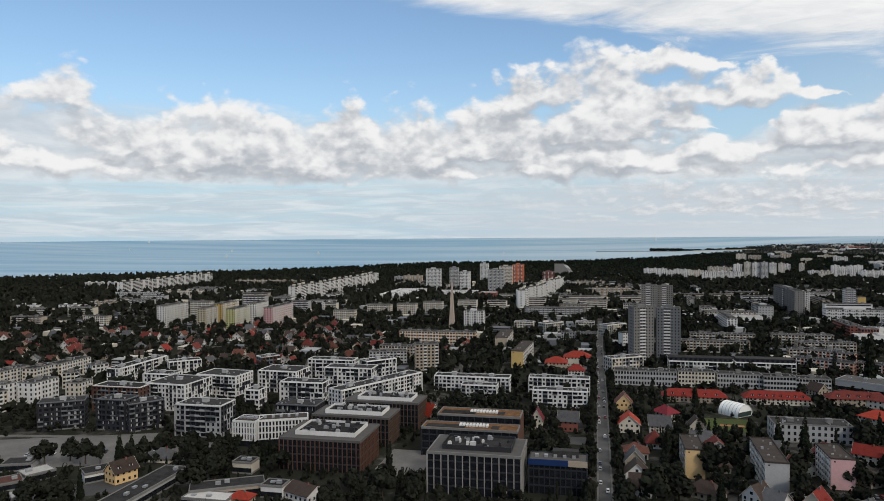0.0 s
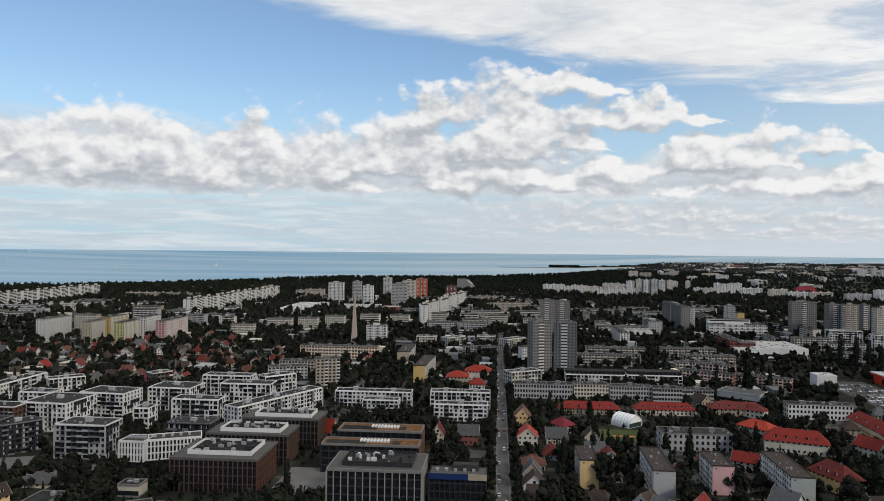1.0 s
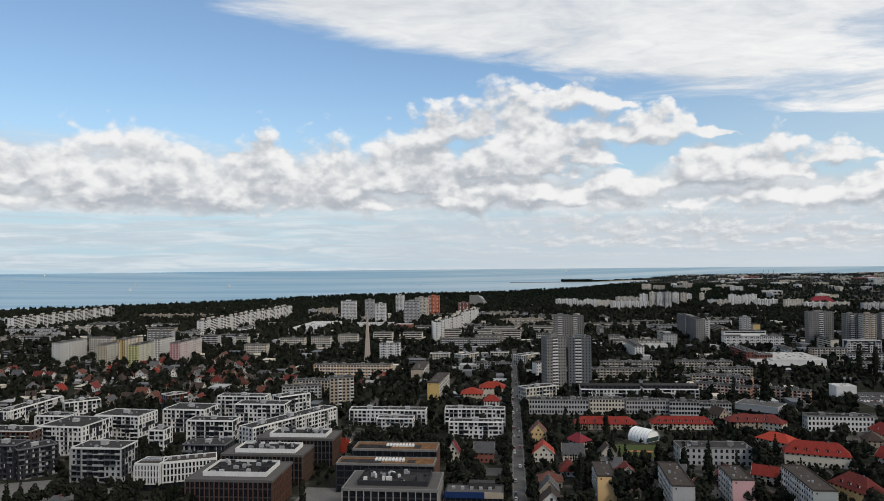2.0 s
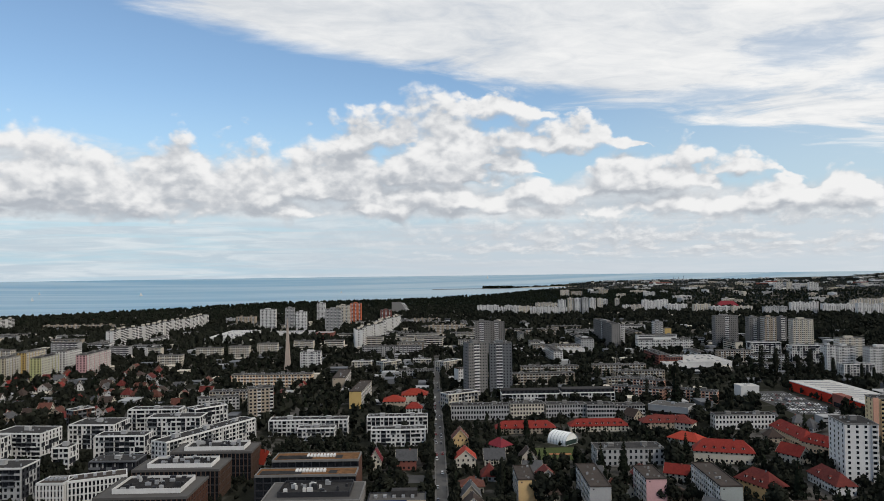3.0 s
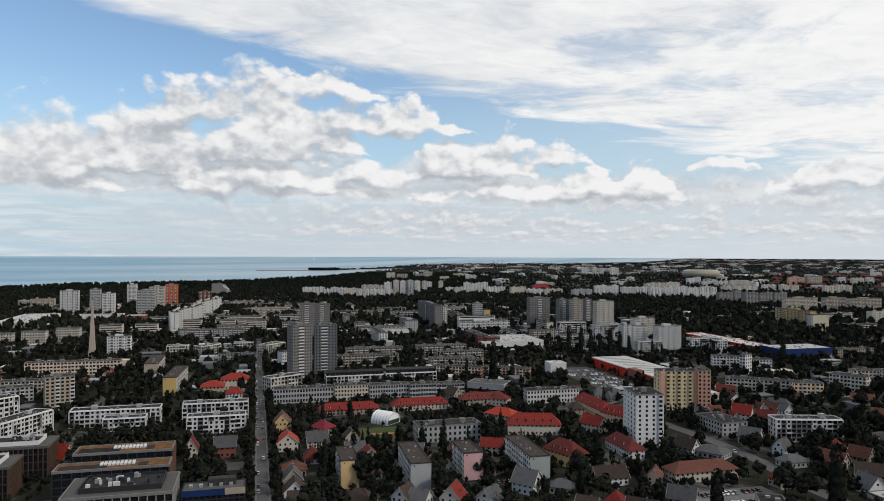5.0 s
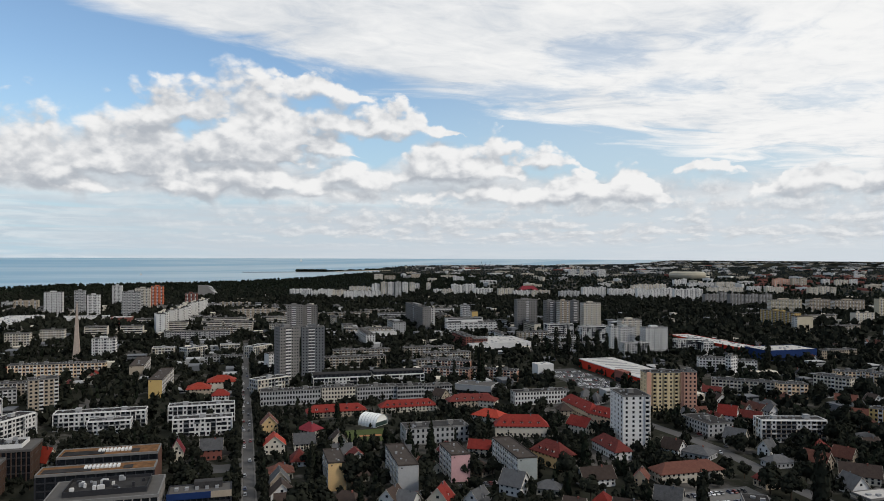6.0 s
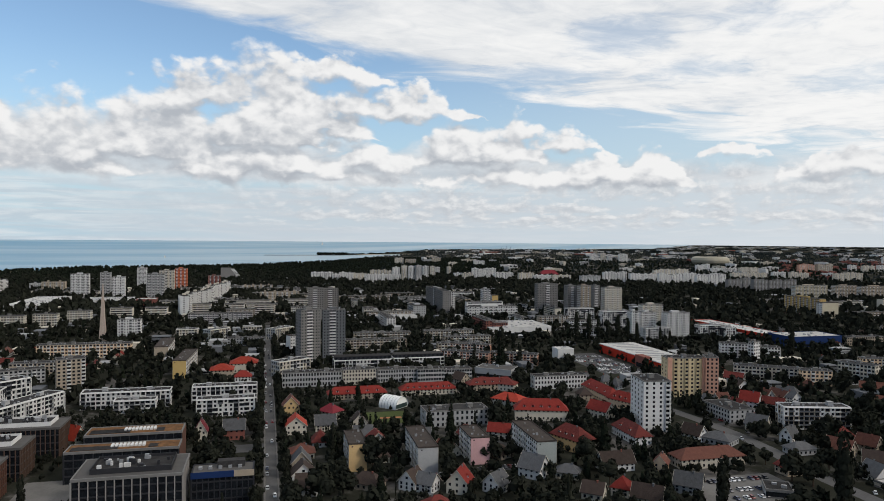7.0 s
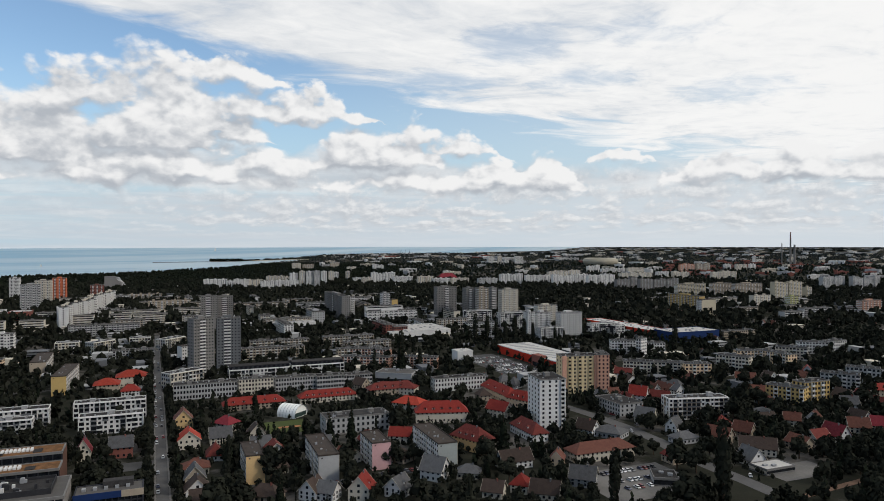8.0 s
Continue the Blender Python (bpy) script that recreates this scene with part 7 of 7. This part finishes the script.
LIGHT = ("cream", "grey", "sand", "white", "cream")
fill(12, -34, -9, 1080, 1420, LIGHT, 4, 5, (30, 60), panel, "pale low apartment block among trees")
fill(9, -20, 10, 1200, 1700, LIGHT, 4, 5, (40, 90), panel, "pale low apartment block among trees")
fill(20, 8, 30, 1000, 1600, LIGHT, 4, 5, (40, 90), panel, "pale low apartment block among trees")
fill(9, 30, 47, 850, 1300, LIGHT, 3, 5, (35, 80), panel, "pale low apartment block among trees")


fill(7, 49, 67, 1330, 1600, LIGHT, 3, 5, (35, 80), panel, "pale low apartment block among trees")


def far_spots(count, az0, az1, d0, d1, lo, hi, length):
    out = []
    for _ in range(count * 3):
        d = math.sqrt(rh.uniform(d0 * d0, d1 * d1))
        a = rh.uniform(az0, az1)
        x, y = polar(a, d)
        L = rh.uniform(*length)
        if d < shore(a) - 250 and not wooded(x, y) and free(x, y, L * 0.4) and len(out) < count:
            out.append((x, y, GRID + rh.choice((0, 0, 90)), L, rh.uniform(11, 16), rh.randint(lo, hi)))
            TAKEN.append((x, y, 0, L / 2, L / 2))
    return out


for key, words in (("cream", "pale cream slab blocks of the distant estates"), ("grey", "grey slab blocks of the distant estates"), ("white", "white blocks of the far city")):
    estate("distant_blocks", words, far_spots(16, 24, 68, 2300, 4300, 3, 6, (30, 80)) + far_spots(75, 25, 68, 4000, 9000, 2, 6, (30, 90)) + far_spots(60, 40, 68, 9000, 17000, 2, 5, (60, 200)), PLASTER[key])
estate("old_town_roofs", "reddish rows of the old town", far_spots(80, 52, 68, 2600, 5200, 3, 4, (20, 60)), PLASTER["brick"])
for i in range(46):
    a, d = rh.uniform(25, 66), rh.uniform(4200, 11000)
    if d < shore(a) - 250:
        hx, hy = polar(a, d)
        hall(hx, hy, rh.uniform(-30, 30), rh.uniform(60, 190), rh.uniform(50, 90), rh.uniform(8, 16), 2, "large pale warehouse of the harbour district", wall=rh.choice(("white", "white", "grey", "brick")))

for key, words in (("grey", "low grey sheds and garages among the trees"), ("cream", "low cream houses and shops among the trees"), ("steel", "low dark flat-roofed buildings among the trees")):
    estate("low_buildings", words, far_spots(90, -34, 68, 640, 1250, 1, 2, (8, 22)) + far_spots(90, -34, 68, 1250, 2300, 2, 3, (10, 36)), PLASTER[key])

# ---- greenery ----
rr = random.Random(11)
street = []
for i in range(240):
    q, side = rr.uniform(0, 1), rr.choice((-1, 1))
    off = side * rr.uniform(5.6, 8.5)
    street.append((70 + 155 * q + off * 0.977, 303 + 707 * q - off * 0.212, rr.uniform(1.8, 3.4), rr.uniform(6, 12), rr.uniform(0, 6.28)))
woodland("street_trees", "dark green trees lining the avenue", street, FORMS["broad"], LEAVES)
POPLARS = [(363, 598, 28), (341, 614, 15), (523, 688, 28), (535, 680, 26), (544, 674, 23), (553, 667, 21), (562, 661, 26), (578, 661, 23), (587, 655, 19), (602, 632, 16), (611, 626, 14)]
POPLARS += [(691, 525, 25), (307, 206, 22), (264, 235, 14), (378, 588, 15), (664, 663, 19), (739, 961, 15)]
for x, y, tall in POPLARS:
    tree(x, y, 4, tall * 0.30, tall, rr.uniform(0, 360))
for x, y, tall in ((216, 420, 15), (203, 429, 12), (185, 520, 11), (206, 535, 11), (161, 402, 14), (150, 413, 16)):
    tree(x, y, 3, tall * 0.36, tall, rr.uniform(0, 360))
# large trees, each at its place: x, y, kind, height
COURT_TREES = [(-219, 386, 0, 15), (-208, 392, 0, 14), (-197, 387, 0, 15), (-181, 393, 3, 15), (-175, 395, 3, 14), (-168, 395, 0, 12), (-158, 401, 0, 15), (-141, 395, 0, 17), (-114, 350, 0, 18), (-122, 344, 0, 17), (-113, 383, 0, 10), (-83, 336, 0, 20), (-69, 334, 0, 20), (-176, 322, 0, 17), (-191, 322, 0, 15), (-64, 333, 0, 16), (-29, 332, 0, 17), (-45, 339, 0, 13), (-53, 314, 0, 14), (-32, 318, 0, 12), (-2, 328, 0, 9), (7, 325, 0, 9), (14, 322, 0, 9), (26, 326, 0, 10), (57, 388, 0, 16), (79, 369, 0, 15), (91, 519, 0, 16), (26, 504, 0, 14), (11, 507, 0, 13)]
BLOCK_TREES = [(121, 379, 3, 20), (96, 319, 0, 20), (109, 325, 0, 16), (127, 321, 3, 14), (136, 356, 0, 20), (141, 350, 0, 20), (166, 332, 0, 18), (182, 367, 0, 16), (206, 401, 3, 19), (190, 399, 3, 19), (197, 401, 0, 12), (241, 402, 0, 19), (82, 317, 0, 15), (168, 594, 0, 14), (342, 565, 3, 32), (191, 522, 0, 15), (162, 513, 3, 13), (183, 511, 3, 15), (219, 532, 0, 12)]
GARDEN_TREES = [(244, 312, 0, 18), (267, 324, 3, 22), (249, 304, 0, 17), (237, 283, 0, 14), (263, 301, 0, 20), (260, 336, 3, 18), (266, 429, 3, 14), (323, 503, 0, 18), (412, 519, 0, 12), (334, 458, 0, 14), (126, 319, 3, 14), (172, 343, 0, 18), (167, 326, 0, 14), (201, 340, 0, 16), (214, 340, 0, 12)]
EAST_TREES = [(289, 193, 4, 30), (278, 204, 0, 20), (250, 223, 4, 22), (327, 247, 0, 18), (330, 237, 0, 16), (355, 246, 0, 16), (338, 272, 0, 10), (394, 242, 0, 12), (389, 232, 0, 12), (447, 291, 0, 18), (414, 288, 0, 18), (392, 301, 0, 14), (364, 292, 0, 13), (539, 393, 0, 17), (590, 396, 0, 16), (559, 354, 0, 15), (506, 308, 0, 15), (480, 278, 0, 16), (396, 211, 0, 16), (353, 185, 0, 18), (401, 219, 0, 14), (322, 189, 0, 12), (309, 188, 0, 12), (519, 250, 0, 16), (568, 261, 0, 16), (714, 355, 0, 14)]
for x, y, kind, tall in COURT_TREES + BLOCK_TREES + GARDEN_TREES + EAST_TREES:
    if not free(x, y, 1.5):
        continue
    kind = rr.choice((0, 1, 2)) if kind == 0 else kind
    tree(x, y, kind, tall * {3: 0.33, 4: 0.30}.get(kind, 0.46), tall, rr.uniform(0, 360))
    TAKEN.append((x, y, 0, tall * 0.3, tall * 0.3))
# streets and yards that stay in view over the gardens before them
OPEN = [(sx * q, sy * q, 8) for sx, sy in ((340, 212), (346, 239), (354, 266), (365, 291), (372, 318), (300, 246), (284, 252), (380, 208), (366, 208), (395, 210), (372, 180)) for q in (0.99, 0.95, 0.91)]
OPEN += [(sx * q, sy * q, 6) for sx, sy in ((-225, 424), (-200, 428), (-250, 420), (-21, 386), (187, 456), (80, 425)) for q in (0.99, 0.965, 0.94)]


OPEN += [(sx * q, sy * q, 11) for sx, sy in ((463, 572), (452, 532), (470, 602), (476, 560), (440, 560), (480, 625)) for q in (0.985, 0.96, 0.93, 0.90)]
OPEN += [(sx * q, sy * q, 12) for sx, sy in ((338, 212), (346, 239), (355, 268), (366, 295), (375, 330), (382, 375)) for q in (0.985, 0.95, 0.915)]
OPEN += [(sx, sy, 12) for sx, sy in ((-245, 403), (-225, 399), (-205, 396), (-185, 398), (-165, 404), (-145, 412), (-205, 378), (-188, 372), (-220, 380))]


def shut(places):
    return [p for p in places if all((p[0] - a) ** 2 + (p[1] - b) ** 2 > r * r for a, b, r in OPEN)]


near = scatter(rr, 1100, -34, 68, 300, 470, 0.75, 7, 14)
near = shut(near)[:200]
for x, y, half, tall, turn in near:
    w = rr.choices(range(6), (4, 4, 3, 3, 1, 0.06))[0]
    tree(x, y, w, half * (0.8 if w in (3, 4) else 1), tall * (1.3 if w in (3, 4) else 1), math.degrees(turn))
mid = scatter(rr, 11500, -35, 69, 310, 1150, 0.72, 5, 13) + scatter(rr, 2600, -35, 69, 310, 560, 0.7, 5, 12)
mid += scatter(rr, 1000, 44, 69, 300, 620, 0.6, 6, 13)
mid = shut(mid)
rr.shuffle(mid)
for forms, d0, d1 in ((FORMS, 0, 560), (MID_FORMS, 560, 1200)):
    some = [p for p in mid if d0 <= math.hypot(p[0], p[1]) < d1]
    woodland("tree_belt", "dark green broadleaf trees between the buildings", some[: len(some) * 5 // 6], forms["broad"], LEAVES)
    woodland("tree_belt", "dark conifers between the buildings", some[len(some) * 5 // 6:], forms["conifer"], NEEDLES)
far = scatter(rr, 17000, -36, 70, 1150, 2400, 0.6, 9, 17)
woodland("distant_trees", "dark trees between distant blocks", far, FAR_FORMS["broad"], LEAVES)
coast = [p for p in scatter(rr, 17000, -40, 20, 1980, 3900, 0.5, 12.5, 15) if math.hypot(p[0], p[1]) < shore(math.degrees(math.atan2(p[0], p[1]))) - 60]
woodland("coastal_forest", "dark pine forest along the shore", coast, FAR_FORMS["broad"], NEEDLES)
plain = [(x, y, 40 + 30 * (i % 3), 9, t) for i, (x, y, _, _, t) in enumerate(scatter(rr, 700, 20, 72, 7500, 19500, 0, 12, 20, False)) if math.hypot(x, y) < shore(math.degrees(math.atan2(x, y))) - 200]
woodland("distant_trees", "woods of the plain at the horizon, coloured paler as by haze", plain, FAR_FORMS["broad"], HAZED_LEAVES)
beyond = [p for p in scatter(rr, 12000, 10, 72, 2400, 8500, 0.5, 10, 14) if math.hypot(p[0], p[1]) < shore(math.degrees(math.atan2(p[0], p[1]))) - 60]
woodland("distant_trees", "trees of the far plain, coloured paler as by haze", beyond, FAR_FORMS["broad"], HAZED_LEAVES)
verge = [p for p in scatter(rr, 4200, 19, 31, 2150, 4300, 0.5, 10, 14) + scatter(rr, 3000, 31, 70, 2350, 4300, 0.5, 10, 14) if math.hypot(p[0], p[1]) < shore(math.degrees(math.atan2(p[0], p[1]))) - 60]
woodland("distant_trees", "dark woods between the far estates and the harbour", verge, FAR_FORMS["broad"], NEEDLES)
spit = []
for a, near_edge, far_edge in HEAD:
    for i in range(70 if a < 18.5 else 34):
        spit.append((*polar(a + rr.uniform(-0.6, 0.6) if a > 16.9 else 17.0 + rr.uniform(-0.5, 0.6), near_edge + 90 + (far_edge - near_edge - 100) * rr.uniform(0.1, 0.9)), rr.uniform(6, 9), rr.uniform(13, 20) if a < 18.5 else rr.uniform(8, 12), rr.uniform(0, 6.28)))
woodland("headland_trees", "dark trees on the low headland", spit, FAR_FORMS["broad"], NEEDLES)
